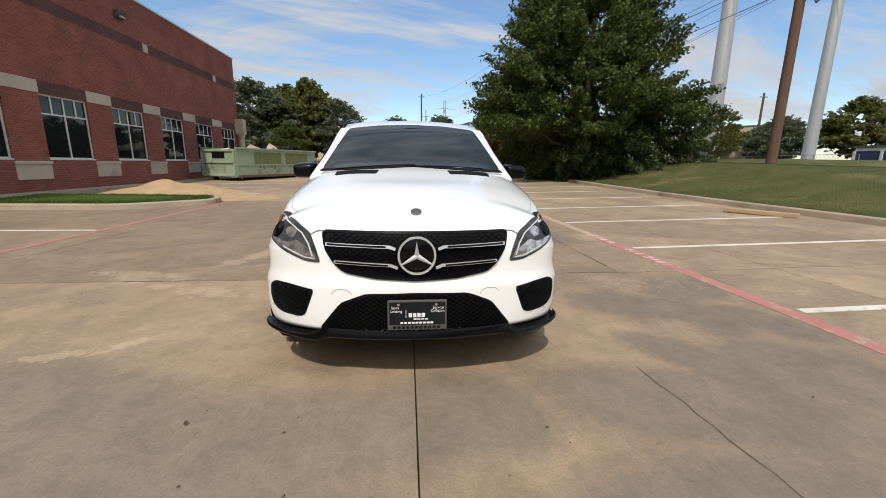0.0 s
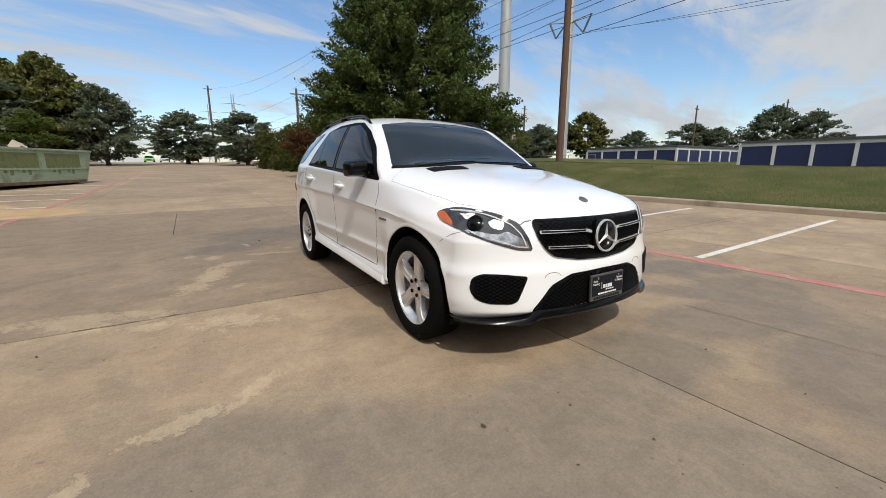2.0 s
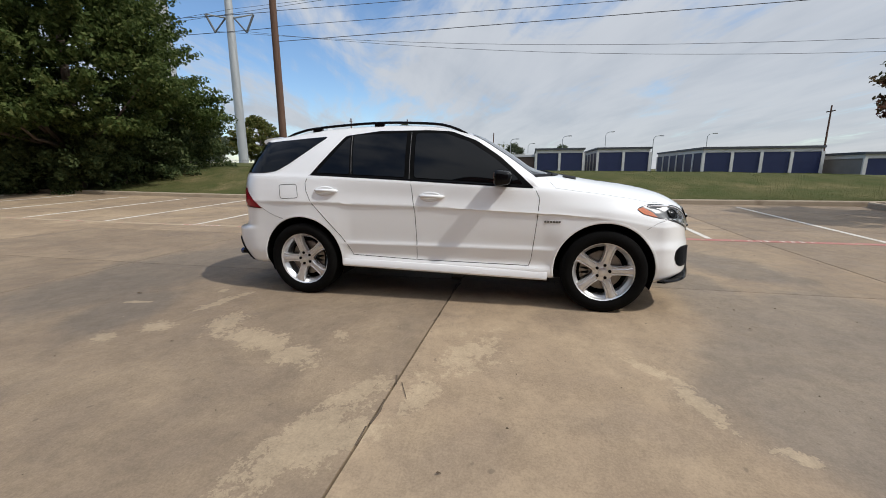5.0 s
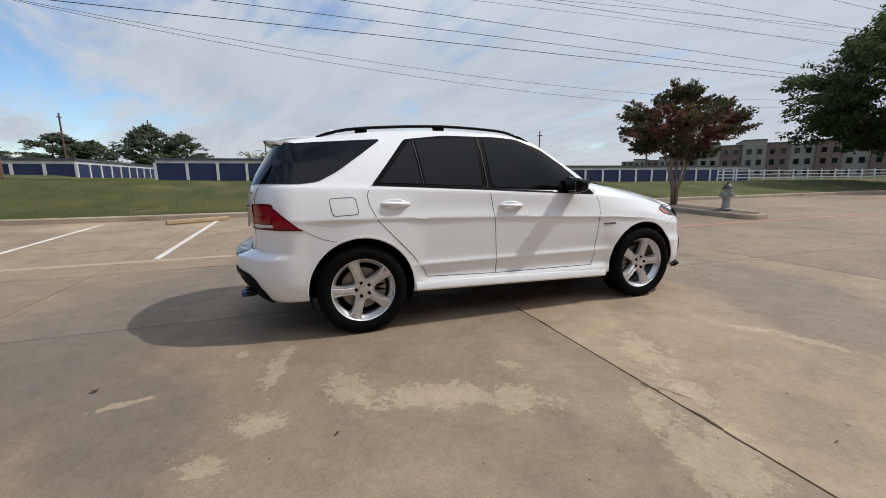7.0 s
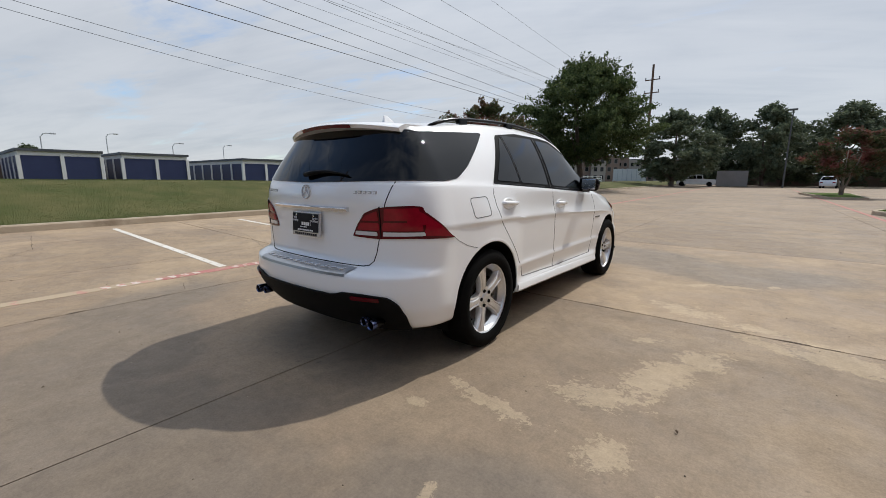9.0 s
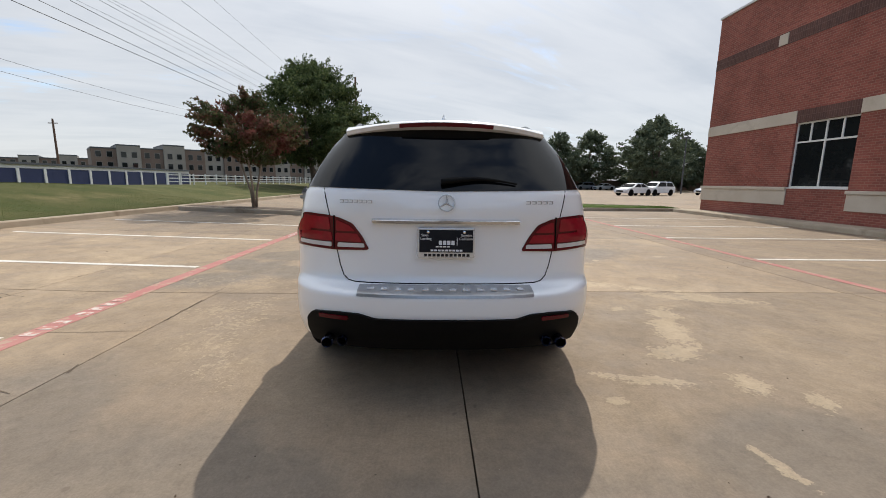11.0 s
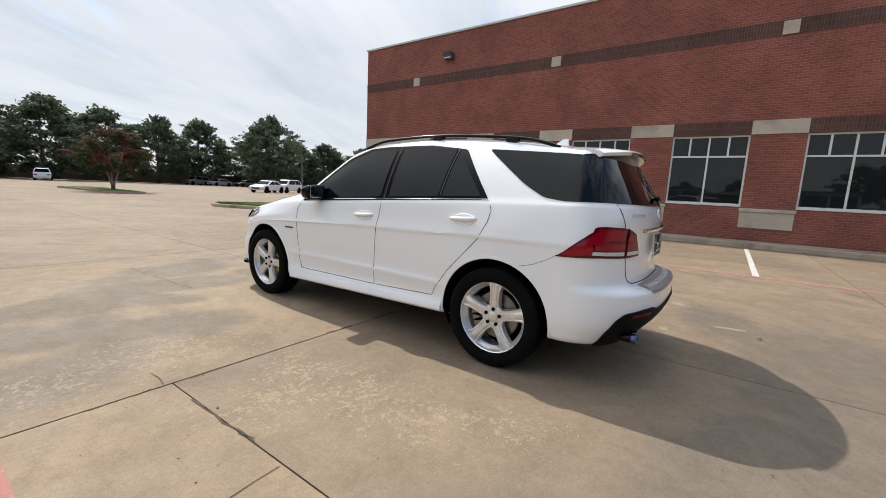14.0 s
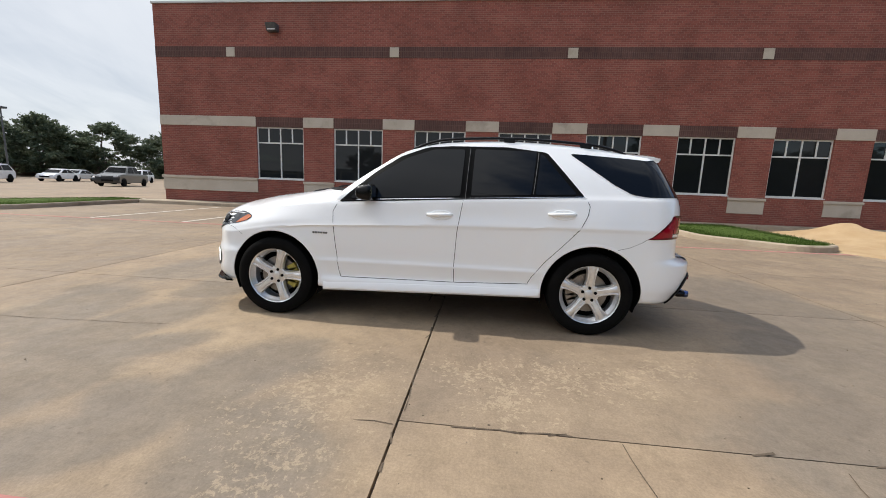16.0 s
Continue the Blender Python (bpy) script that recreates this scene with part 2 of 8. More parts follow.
def concrete_material(name, low, high, film, worn_at):
    """Cast concrete: drifting tan, a thin darker film worn off in flakes, grey stains, brushed grain."""
    mat = bpy.data.materials.new(name)
    mat.use_nodes = True
    nt = mat.node_tree
    N, L = nt.nodes.new, nt.links.new
    b = nt.nodes["Principled BSDF"]
    tc = N("ShaderNodeTexCoord")

    def mapped(loc=(0, 0, 0), rz=0.0, scale=(1, 1, 1), kind="POINT"):
        m = N("ShaderNodeMapping")
        m.vector_type = kind
        m.inputs["Location"].default_value, m.inputs["Rotation"].default_value, m.inputs["Scale"].default_value = loc, (0, 0, rz), scale
        L(tc.outputs["Object"], m.inputs[0])
        return m.outputs[0]

    def tex(s, d=4, r=0.55, dist=0.0, vec=None):
        n = N("ShaderNodeTexNoise")
        n.inputs["Scale"].default_value, n.inputs["Detail"].default_value = s, d
        n.inputs["Roughness"].default_value, n.inputs["Distortion"].default_value = r, dist
        L(vec or tc.outputs["Object"], n.inputs["Vector"])
        return n.outputs[0]

    def m(op, a, c):
        n = N("ShaderNodeMath")
        n.operation = op
        for k, v in enumerate((a, c)):
            if isinstance(v, (int, float)):
                n.inputs[k].default_value = v
            else:
                L(v, n.inputs[k])
        return n.outputs[0]

    def rng(v, a, c, lo=0.0, hi=1.0):
        n = N("ShaderNodeMapRange")
        n.interpolation_type = "SMOOTHSTEP"
        for k, x in zip(("From Min", "From Max", "To Min", "To Max"), (a, c, lo, hi)):
            n.inputs[k].default_value = x
        L(v, n.inputs["Value"])
        return n.outputs[0]

    def mix(f, a, c, blend="MIX"):
        n = N("ShaderNodeMix")
        n.data_type, n.blend_type = "RGBA", blend
        for k, v in (("Factor", f), ("A", a), ("B", c)):
            if isinstance(v, tuple):
                n.inputs[k].default_value = (*v, 1)
            elif isinstance(v, float):
                n.inputs[k].default_value = v
            else:
                L(v, n.inputs[k])
        return n.outputs["Result"]

    def spots(places):
        out = None
        for x, y, a, c, deg in places:
            g = N("ShaderNodeTexGradient")
            g.gradient_type = "SPHERICAL"
            L(mapped((x, y, 0), radians(deg), (a * 1.5, c * 1.5, 1.5), "TEXTURE"), g.inputs[0])
            out = g.outputs[1] if out is None else m("MAXIMUM", out, g.outputs[1])
        return out

    broad, mid, small = tex(0.33, 4, 0.6, 0.5), tex(1.5, 6, 0.62, 0.35), tex(7.0, 6, 0.68, 0.2)
    cur = mix(rng(m("ADD", m("MULTIPLY", broad, 0.6), m("MULTIPLY", mid, 0.4)), 0.38, 0.62), low, high)
    # cloudy film and stains
    cur = mix(m("MULTIPLY", rng(tex(0.8, 7, 0.62, 1.2), 0.42, 0.66), 0.65), cur, film)
    st = m("MULTIPLY", rng(m("ADD", m("MULTIPLY", spots(STAINS), 0.55), m("MULTIPLY", mid, 0.6)), 0.34, 0.58), 0.68)
    cur = mix(st, cur, tuple(film[0] * k for k in (0.74, 0.615, 0.485)))
    # worn flakes
    w = m("ADD", m("ADD", m("MULTIPLY", mid, 0.24), m("MULTIPLY", small, 0.32)), m("ADD", m("MULTIPLY", tex(24, 6, 0.74, 0.6), 0.32), m("MULTIPLY", spots(WORN), 0.245)))
    worn = m("MULTIPLY", rng(w, worn_at - 0.062, worn_at - 0.030), 0.58)
    # fine flaking: many small chips
    chips = m("ADD", m("MULTIPLY", tex(26, 7, 0.74, 0.5), 0.7), m("MULTIPLY", small, 0.3))
    near = spots(FLAKED)
    chips = m("MULTIPLY", rng(m("ADD", chips, m("MULTIPLY", near, 0.13)), 0.612, 0.655), m("MULTIPLY", rng(near, 0.05, 0.40), 0.42))
    worn = m("MAXIMUM", worn, chips)
    cur = mix(worn, cur, (0.420, 0.326, 0.212))
    # grain: sand specks and brushed lines
    grain = m("ADD", m("MULTIPLY", rng(tex(75, 4, 0.72), 0.34, 0.66), 0.19), m("MULTIPLY", rng(tex(1.0, 3, 0.5, 0.0, mapped(scale=(90, 3, 1))), 0.3, 0.7), 0.04))
    grain = m("ADD", grain, m("MULTIPLY", m("ADD", rng(tex(19, 6, 0.75), 0.34, 0.66), rng(tex(4.2, 7, 0.66, 0.5), 0.36, 0.64)), 0.15))
    g3 = N("ShaderNodeCombineColor")
    for k in range(3):
        L(m("ADD", grain, 0.775), g3.inputs[k])
    cur = mix(1.0, cur, g3.outputs[0], "MULTIPLY")
    # dark pin spots
    cur = mix(m("MULTIPLY", rng(tex(13, 2, 0.5), 0.70, 0.76), 0.5), cur, (0.12, 0.09, 0.065))
    oi, hs = N("ShaderNodeObjectInfo"), N("ShaderNodeHueSaturation")
    L(rng(oi.outputs["Random"], 0, 1, 0.95, 1.05), hs.inputs["Value"])
    L(cur, hs.inputs["Color"])
    L(hs.outputs[0], b.inputs["Base Color"])
    L(rng(m("ADD", m("MULTIPLY", mid, 0.6), m("MULTIPLY", small, 0.4)), 0.35, 0.65, 0.62, 0.88), b.inputs["Roughness"])
    b.inputs["Specular IOR Level"].default_value = 0.28
    bp = N("ShaderNodeBump")
    bp.inputs["Strength"].default_value, bp.inputs["Distance"].default_value = 0.35, 0.004
    L(m("ADD", m("ADD", grain, m("MULTIPLY", worn, -0.25)), m("MULTIPLY", mid, 0.3)), bp.inputs["Height"])
    L(bp.outputs[0], b.inputs["Normal"])
    return mat


M["concrete"] = concrete_material("concrete", (0.260, 0.190, 0.124), (0.362, 0.270, 0.173), (0.225, 0.169, 0.117), 0.65)
M["concrete_dark"] = concrete_material("concrete_dark", (0.222, 0.164, 0.110), (0.286, 0.214, 0.141), (0.194, 0.147, 0.104), 0.64)
M["joint"] = material("joint_filler", (0.085, 0.062, 0.042), 0.95, color2=(0.14, 0.10, 0.065), scale=5)
M["kerb"] = material("kerb_concrete", (0.36, 0.29, 0.21), 0.9, color2=(0.47, 0.39, 0.29), scale=1.4, detail_scale=45, bump=0.4, dirt=(0.2, 0.15, 0.1), dirt_scale=1.1, dirt_at=(0.55, 0.75), spec=0.2)
M["white_line"] = material("white_line_paint", (0.72, 0.69, 0.63), 0.8, color2=(0.60, 0.55, 0.47), scale=2.5, detail_scale=50, wear=((0.42, 0.33, 0.24), 9.0, 0.60), spec=0.25)
M["red_line"] = material("red_line_paint", (0.42, 0.172, 0.150), 0.85, color2=(0.44, 0.215, 0.18), scale=2.0, detail_scale=40, wear=((0.40, 0.27, 0.20), 7.0, 0.55), spec=0.2)
M["red_faint"] = material("faint_red_line_paint", (0.45, 0.24, 0.19), 0.85, color2=(0.46, 0.30, 0.22), scale=2.0, detail_scale=40, wear=((0.40, 0.315, 0.215), 5.0, 0.40), spec=0.2)
M["stencil"] = material("worn_stencil_paint", (0.66, 0.60, 0.54), 0.85, color2=(0.56, 0.45, 0.38), scale=3.0, detail_scale=50, wear=((0.47, 0.23, 0.19), 11.0, 0.49), spec=0.2)
M["grass_ground"] = material("grass_ground", (0.062, 0.075, 0.023), 0.95, color2=(0.114, 0.106, 0.043), scale=0.8, detail_scale=25, bump=0.8, bump_scale=60, dirt=(0.19, 0.15, 0.075), dirt_scale=0.45, dirt_at=(0.55, 0.75), spec=0.1)
M["grass_green"] = material("grass_green", (0.06, 0.10, 0.02), 0.95, color2=(0.095, 0.13, 0.03), scale=1.5, detail_scale=30, bump=0.8, bump_scale=70, spec=0.1)
M["brick"] = brick_material("red_brick", (0.285, 0.094, 0.070), (0.205, 0.069, 0.055), (0.30, 0.165, 0.125))
M["brick_dark"] = brick_material("dark_brick", (0.120, 0.062, 0.052), (0.088, 0.048, 0.043), (0.16, 0.10, 0.082), soldier=True)
M["stone"] = material("cast_stone", (0.50, 0.43, 0.345), 0.85, color2=(0.58, 0.51, 0.42), scale=1.2, detail_scale=60, bump=0.25, dirt=(0.36, 0.30, 0.24), dirt_scale=1.0, dirt_at=(0.55, 0.75), spec=0.2)
M["alu"] = material("window_aluminium", (0.74, 0.73, 0.70), 0.45, metal=0.1, color2=(0.68, 0.67, 0.64), scale=4)
M["coping"] = material("metal_coping", (0.55, 0.54, 0.52), 0.4, metal=0.4, color2=(0.5, 0.49, 0.47), scale=2)
M["inside"] = material("dim_interior", (0.10, 0.09, 0.085), 0.9, color2=(0.16, 0.145, 0.13), scale=0.7)
M["pane"] = material("tinted_window_glass", (0.010, 0.012, 0.013), 0.02, spec=0.35, color2=(0.016, 0.018, 0.019), scale=0.6)
M["paint"] = material("white_car_paint", (0.90, 0.90, 0.89), 0.30, coat=1.0, color2=(0.89, 0.895, 0.89), scale=2.0, amount=0.03, spec=0.45)
M["frame_black"] = material("black_window_frame", (0.003, 0.003, 0.003), 0.55, spec=0.06, color2=(0.005, 0.005, 0.005), scale=9)
M["frame_edge"] = material("grey_rubber_edge", (0.16, 0.16, 0.16), 0.5, spec=0.2, color2=(0.12, 0.12, 0.12), scale=9)
M["gloss_black"] = material("gloss_black_plastic", (0.003, 0.003, 0.0035), 0.18, spec=0.22, color2=(0.004, 0.004, 0.0045), scale=6)
M["matt_black"] = material("matt_black_plastic", (0.005, 0.005, 0.0052), 0.6, color2=(0.008, 0.0078, 0.0075), scale=10, bump=0.1, spec=0.10)
M["glass_dark"] = material("dark_car_glass", (0.002, 0.0025, 0.0035), 0.015, spec=0.28, color2=(0.003, 0.0035, 0.004), scale=1.5)
M["glass_front"] = material("windscreen_glass", (0.016, 0.021, 0.021), 0.015, spec=0.6, color2=(0.028, 0.033, 0.033), scale=2.2)
M["chrome"] = material("chrome", (0.78, 0.78, 0.79), 0.10, metal=1.0, color2=(0.74, 0.74, 0.75), scale=8)
M["silver"] = material("silver_alloy", (0.84, 0.84, 0.835), 0.30, metal=0.70, color2=(0.70, 0.695, 0.69), scale=14, coat=0.3)
M["tyre"] = material("tyre_rubber", (0.005, 0.0049, 0.0047), 0.85, color2=(0.008, 0.0076, 0.007), scale=9, bump=0.2, spec=0.06)
M["trim_silver"] = material("bright_silver_trim", (0.70, 0.70, 0.70), 0.22, metal=0.45, color2=(0.64, 0.64, 0.645), scale=14, coat=0.5)
M["step_grey"] = material("ribbed_grey_metal", (0.50, 0.50, 0.505), 0.35, metal=0.8, color2=(0.42, 0.42, 0.425), scale=14)
M["disc"] = material("brake_disc_steel", (0.30, 0.28, 0.26), 0.4, metal=0.9, color2=(0.22, 0.2, 0.18), scale=12)
M["caliper"] = material("yellow_caliper", (0.42, 0.34, 0.05), 0.45, color2=(0.3, 0.25, 0.05), scale=12)
M["red_lens"] = material("red_lamp_lens", (0.32, 0.004, 0.018), 0.12, spec=0.35, color2=(0.22, 0.003, 0.012), scale=9)
M["red_dark"] = material("dark_red_lens", (0.120, 0.003, 0.009), 0.1, spec=0.3, color2=(0.080, 0.002, 0.006), scale=7)
M["clear_lens"] = material("clear_lamp_strip", (0.60, 0.58, 0.58), 0.15, coat=1.0, color2=(0.66, 0.64, 0.64), scale=30)
M["amber"] = material("amber_lens", (0.60, 0.14, 0.02), 0.12, coat=1.0, color2=(0.5, 0.11, 0.02), scale=20)
M["lamp_inner"] = material("headlight_reflector", (0.86, 0.865, 0.87), 0.16, metal=0.8, color2=(0.26, 0.265, 0.27), scale=22)
M["lamp_dark"] = material("headlight_dark_bezel", (0.035, 0.037, 0.040), 0.12, metal=0.3, spec=0.45, color2=(0.11, 0.114, 0.12), scale=14)
M["white_print"] = material("white_print", (0.75, 0.75, 0.75), 0.5)
M["plate_black"] = material("plate_black", (0.008, 0.0085, 0.012), 0.5, spec=0.15, color2=(0.017, 0.018, 0.022), scale=12)
M["plate_frame"] = material("plate_frame_grey", (0.17, 0.17, 0.165), 0.35, metal=0.6, color2=(0.13, 0.13, 0.125), scale=12)
M["blue_tip"] = material("burnt_blue_steel", (0.06, 0.11, 0.30), 0.25, metal=0.9, color2=(0.20, 0.19, 0.18), scale=25)
M["dumpster"] = material("pale_green_paint", (0.26, 0.34, 0.23), 0.6, color2=(0.33, 0.40, 0.29), scale=1.1, detail_scale=30, bump=0.2, dirt=(0.17, 0.17, 0.10), dirt_scale=1.0, dirt_at=(0.55, 0.72), wear=((0.15, 0.09, 0.05), 3.0, 0.66))
M["dumpster_patch"] = material("olive_overpaint", (0.15, 0.17, 0.055), 0.6, color2=(0.19, 0.22, 0.10), scale=2.0, dirt=(0.11, 0.12, 0.05), dirt_scale=2.0)
M["rust"] = material("rusty_steel", (0.10, 0.065, 0.04), 0.85, color2=(0.17, 0.12, 0.08), scale=4, bump=0.3)
M["sand"] = material("loose_sand", (0.42, 0.285, 0.155), 0.95, color2=(0.50, 0.36, 0.21), scale=2.2, detail_scale=50, bump=0.8, bump_scale=25, spec=0.1)
M["galv"] = material("galvanised_steel", (0.40, 0.42, 0.43), 0.5, metal=0.35, color2=(0.47, 0.48, 0.48), scale=0.8, detail_scale=20, stretch=(1, 1, 0.3))
M["pole_wood"] = material("weathered_pole_wood", (0.105, 0.055, 0.036), 0.9, color2=(0.15, 0.09, 0.06), scale=3, detail_scale=40, stretch=(6, 6, 0.4), bump=0.5, bump_scale=30)
M["cable"] = material("cable", (0.07, 0.075, 0.085), 0.7)
M["insulator"] = material("insulator_grey", (0.10, 0.11, 0.12), 0.4, color2=(0.14, 0.15, 0.16), scale=10)
M["bark"] = material("bark", (0.085, 0.062, 0.045), 0.95, color2=(0.14, 0.11, 0.085), scale=5, stretch=(4, 4, 0.7), bump=0.8, bump_scale=18)
M["bark_pale"] = material("pale_smooth_bark", (0.30, 0.235, 0.18), 0.85, color2=(0.21, 0.16, 0.12), scale=4, stretch=(3, 3, 0.6), bump=0.4, bump_scale=18)


def leaf_material(name, c1, c2, c3=None, share=0.66, flush=None):
    mat = bpy.data.materials.new(name)
    mat.use_nodes = True
    nt = mat.node_tree
    N, L = nt.nodes.new, nt.links.new
    b = nt.nodes["Principled BSDF"]
    g, r = N("ShaderNodeNewGeometry"), N("ShaderNodeValToRGB")
    els = r.color_ramp.elements
    els[0].color, els[1].color = (*c1, 1), (*c2, 1)
    if c3:
        els[1].position = share
        e = els.new(min(share + 0.16, 1.0))
        e.color = (*c3, 1)
    L(g.outputs["Random Per Island"], r.inputs[0])
    col = r.outputs[0]
    if flush:
        tc, n, mr, mx = N("ShaderNodeTexCoord"), N("ShaderNodeTexNoise"), N("ShaderNodeMapRange"), N("ShaderNodeMix")
        n.inputs["Scale"].default_value, n.inputs["Detail"].default_value = 0.75, 3
        mr.inputs["From Min"].default_value, mr.inputs["From Max"].default_value, mr.inputs["To Max"].default_value = 0.47, 0.62, 0.85
        mx.data_type = "RGBA"
        mx.inputs["B"].default_value = (*flush, 1)
        L(tc.outputs["Object"], n.inputs["Vector"])
        L(n.outputs[0], mr.inputs["Value"])
        L(mr.outputs[0], mx.inputs["Factor"])
        L(col, mx.inputs["A"])
        col = mx.outputs["Result"]
    L(col, b.inputs["Base Color"])
    b.inputs["Roughness"].default_value = 0.7
    b.inputs["Specular IOR Level"].default_value = 0.14
    tr, mx = N("ShaderNodeBsdfTranslucent"), N("ShaderNodeMixShader")
    L(col, tr.inputs["Color"])
    mx.inputs[0].default_value = 0.36
    L(b.outputs[0], mx.inputs[1])
    L(tr.outputs[0], mx.inputs[2])
    L(mx.outputs[0], nt.nodes["Material Output"].inputs[0])
    return mat


M["grit"] = leaf_material("mixed_grit", (0.10, 0.075, 0.05), (0.34, 0.28, 0.21))
M["leaf_big"] = leaf_material("dense_green_leaves", (0.038, 0.062, 0.017), (0.104, 0.138, 0.040), (0.17, 0.19, 0.066), 0.82)
M["leaf_oak"] = leaf_material("dark_oak_leaves", (0.043, 0.066, 0.027), (0.105, 0.135, 0.052), (0.14, 0.162, 0.066), 0.85)
# oak leaves raised and greyed: distance haze painted into the far foliage
M["leaf_hazed"] = leaf_material("haze_lightened_oak_leaves", (0.085, 0.106, 0.066), (0.15, 0.176, 0.108), (0.19, 0.21, 0.13), 0.82)
M["leaf_yellow"] = leaf_material("olive_green_leaves", (0.078, 0.094, 0.028), (0.17, 0.18, 0.054), (0.24, 0.20, 0.06), 0.78)
M["leaf_hedge"] = leaf_material("hedge_leaves", (0.038, 0.050, 0.014), (0.098, 0.112, 0.030), (0.15, 0.12, 0.036), 0.76)
M["leaf_red"] = leaf_material("crape_myrtle_leaves", (0.050, 0.066, 0.030), (0.105, 0.115, 0.050), (0.16, 0.075, 0.06), 0.80, flush=(0.24, 0.085, 0.075))
M["leaf_rust"] = leaf_material("rust_brown_leaves", (0.06, 0.048, 0.02), (0.13, 0.07, 0.03), (0.19, 0.06, 0.035), 0.72)
M["leaf_bush"] = leaf_material("clipped_bush_leaves", (0.055, 0.085, 0.018), (0.12, 0.155, 0.035))
M["twig"] = material("bare_twigs", (0.12, 0.10, 0.08), 0.9)
M["blade"] = leaf_material("grass_blades", (0.058, 0.078, 0.020), (0.100, 0.118, 0.036), (0.155, 0.138, 0.066), 0.74)
M["blade_green"] = leaf_material("green_grass_blades", (0.05, 0.09, 0.016), (0.095, 0.14, 0.03))
M["navy"] = material("navy_shutter_paint", (0.013, 0.022, 0.078), 0.5, color2=(0.018, 0.028, 0.092), scale=1.0)
M["store_white"] = material("white_masonry_paint", (0.66, 0.66, 0.64), 0.75, color2=(0.58, 0.57, 0.55), scale=0.7)
M["store_roof"] = material("dark_metal_roof", (0.055, 0.06, 0.07), 0.55, color2=(0.075, 0.08, 0.09), scale=0.5)
M["store_grey"] = material("grey_block_wall", (0.27, 0.25, 0.235), 0.85, color2=(0.22, 0.205, 0.19), scale=0.8)
M["apt_brown"] = material("brown_brick_facade", (0.16, 0.11, 0.085), 0.85, color2=(0.20, 0.145, 0.115), scale=0.4)
M["apt_grey"] = material("grey_stucco_facade", (0.26, 0.235, 0.205), 0.85, color2=(0.31, 0.28, 0.245), scale=0.4)
M["far_tan"] = material("tan_facade", (0.43, 0.35, 0.27), 0.85, color2=(0.48, 0.40, 0.32), scale=0.4)
M["fence_white"] = material("white_fence_paint", (0.68, 0.68, 0.66), 0.6, color2=(0.6, 0.6, 0.58), scale=2)
M["wire"] = material("chain_link_wire", (0.24, 0.25, 0.25), 0.5, metal=0.6)
M["hydrant"] = material("silver_hydrant_paint", (0.42, 0.42, 0.40), 0.45, metal=0.3, color2=(0.33, 0.33, 0.31), scale=14, dirt=(0.2, 0.16, 0.11), dirt_scale=9, dirt_at=(0.58, 0.75))
M["hydrant_cap"] = material("dark_hydrant_cap", (0.06, 0.062, 0.065), 0.5, color2=(0.1, 0.1, 0.1), scale=14)
M["mulch"] = material("dark_soil", (0.09, 0.065, 0.045), 0.95, color2=(0.14, 0.10, 0.07), scale=4, bump=0.8, bump_scale=40)
M["timber"] = material("sawn_timber", (0.40, 0.275, 0.155), 0.8, color2=(0.47, 0.34, 0.2), scale=3, stretch=(8, 1, 8), bump=0.2)
M["twig_dark"] = material("dead_leaf_brown", (0.14, 0.095, 0.06), 0.9, color2=(0.20, 0.14, 0.09), scale=20)
for nm, c in (("white", (0.72, 0.72, 0.72)), ("silver", (0.42, 0.43, 0.44)), ("black", (0.016, 0.016, 0.018)), ("grey", (0.13, 0.135, 0.14)), ("green", (0.16, 0.42, 0.05))):
    M["car_" + nm] = material(nm + "_far_car_paint", c, 0.3, coat=0.8, color2=tuple(x * 0.92 for x in c), scale=2, amount=0.1)


# ---------------------------------------------------------------- mesh helpers
def mesh_object(name, bm, mat, parent=None, label="", smooth=False, sharp=None):
    me = bpy.data.meshes.new(name)
    bm.to_mesh(me)
    bm.free()
    mats = mat if isinstance(mat, (list, tuple)) else [mat]
    for x in mats:
        me.materials.append(x)
    if smooth:
        me.shade_smooth()
        if sharp:
            me.set_sharp_from_angle(angle=radians(sharp))
    ob = new(name, me)
    if parent is not None:
        ob.parent = parent
    if label:
        ob["label"] = label
    return ob


def part(name, bm, mat, parent, label="", smooth=False, sharp=None):
    return mesh_object(name, bm, mat, parent, label, smooth, sharp)


def thing(name, label, category, group="", kind="", at=(0, 0, 0), rz=0):
    ob = new(name)
    ob.empty_display_size = 0.2
    ob.matrix_world = pose(*at, 0, 0, rz)
    return tagged(ob, label, category, group, kind)


def box(bm, x0, x1, y0, y1, z0, z1, bevel=0.0):
    r = bmesh.ops.create_cube(bm, size=1.0)
    bmesh.ops.scale(bm, vec=(x1 - x0, y1 - y0, z1 - z0), verts=r["verts"])
    bmesh.ops.translate(bm, vec=((x0 + x1) / 2, (y0 + y1) / 2, (z0 + z1) / 2), verts=r["verts"])
    if bevel:
        es = list({e for v in r["verts"] for e in v.link_edges})
        bmesh.ops.bevel(bm, geom=es, offset=bevel, segments=2, affect="EDGES", profile=0.6)
    return r["verts"]


def new_box(x0, x1, y0, y1, z0, z1, bevel=0.0):
    bm = bmesh.new()
    box(bm, x0, x1, y0, y1, z0, z1, bevel)
    return bm


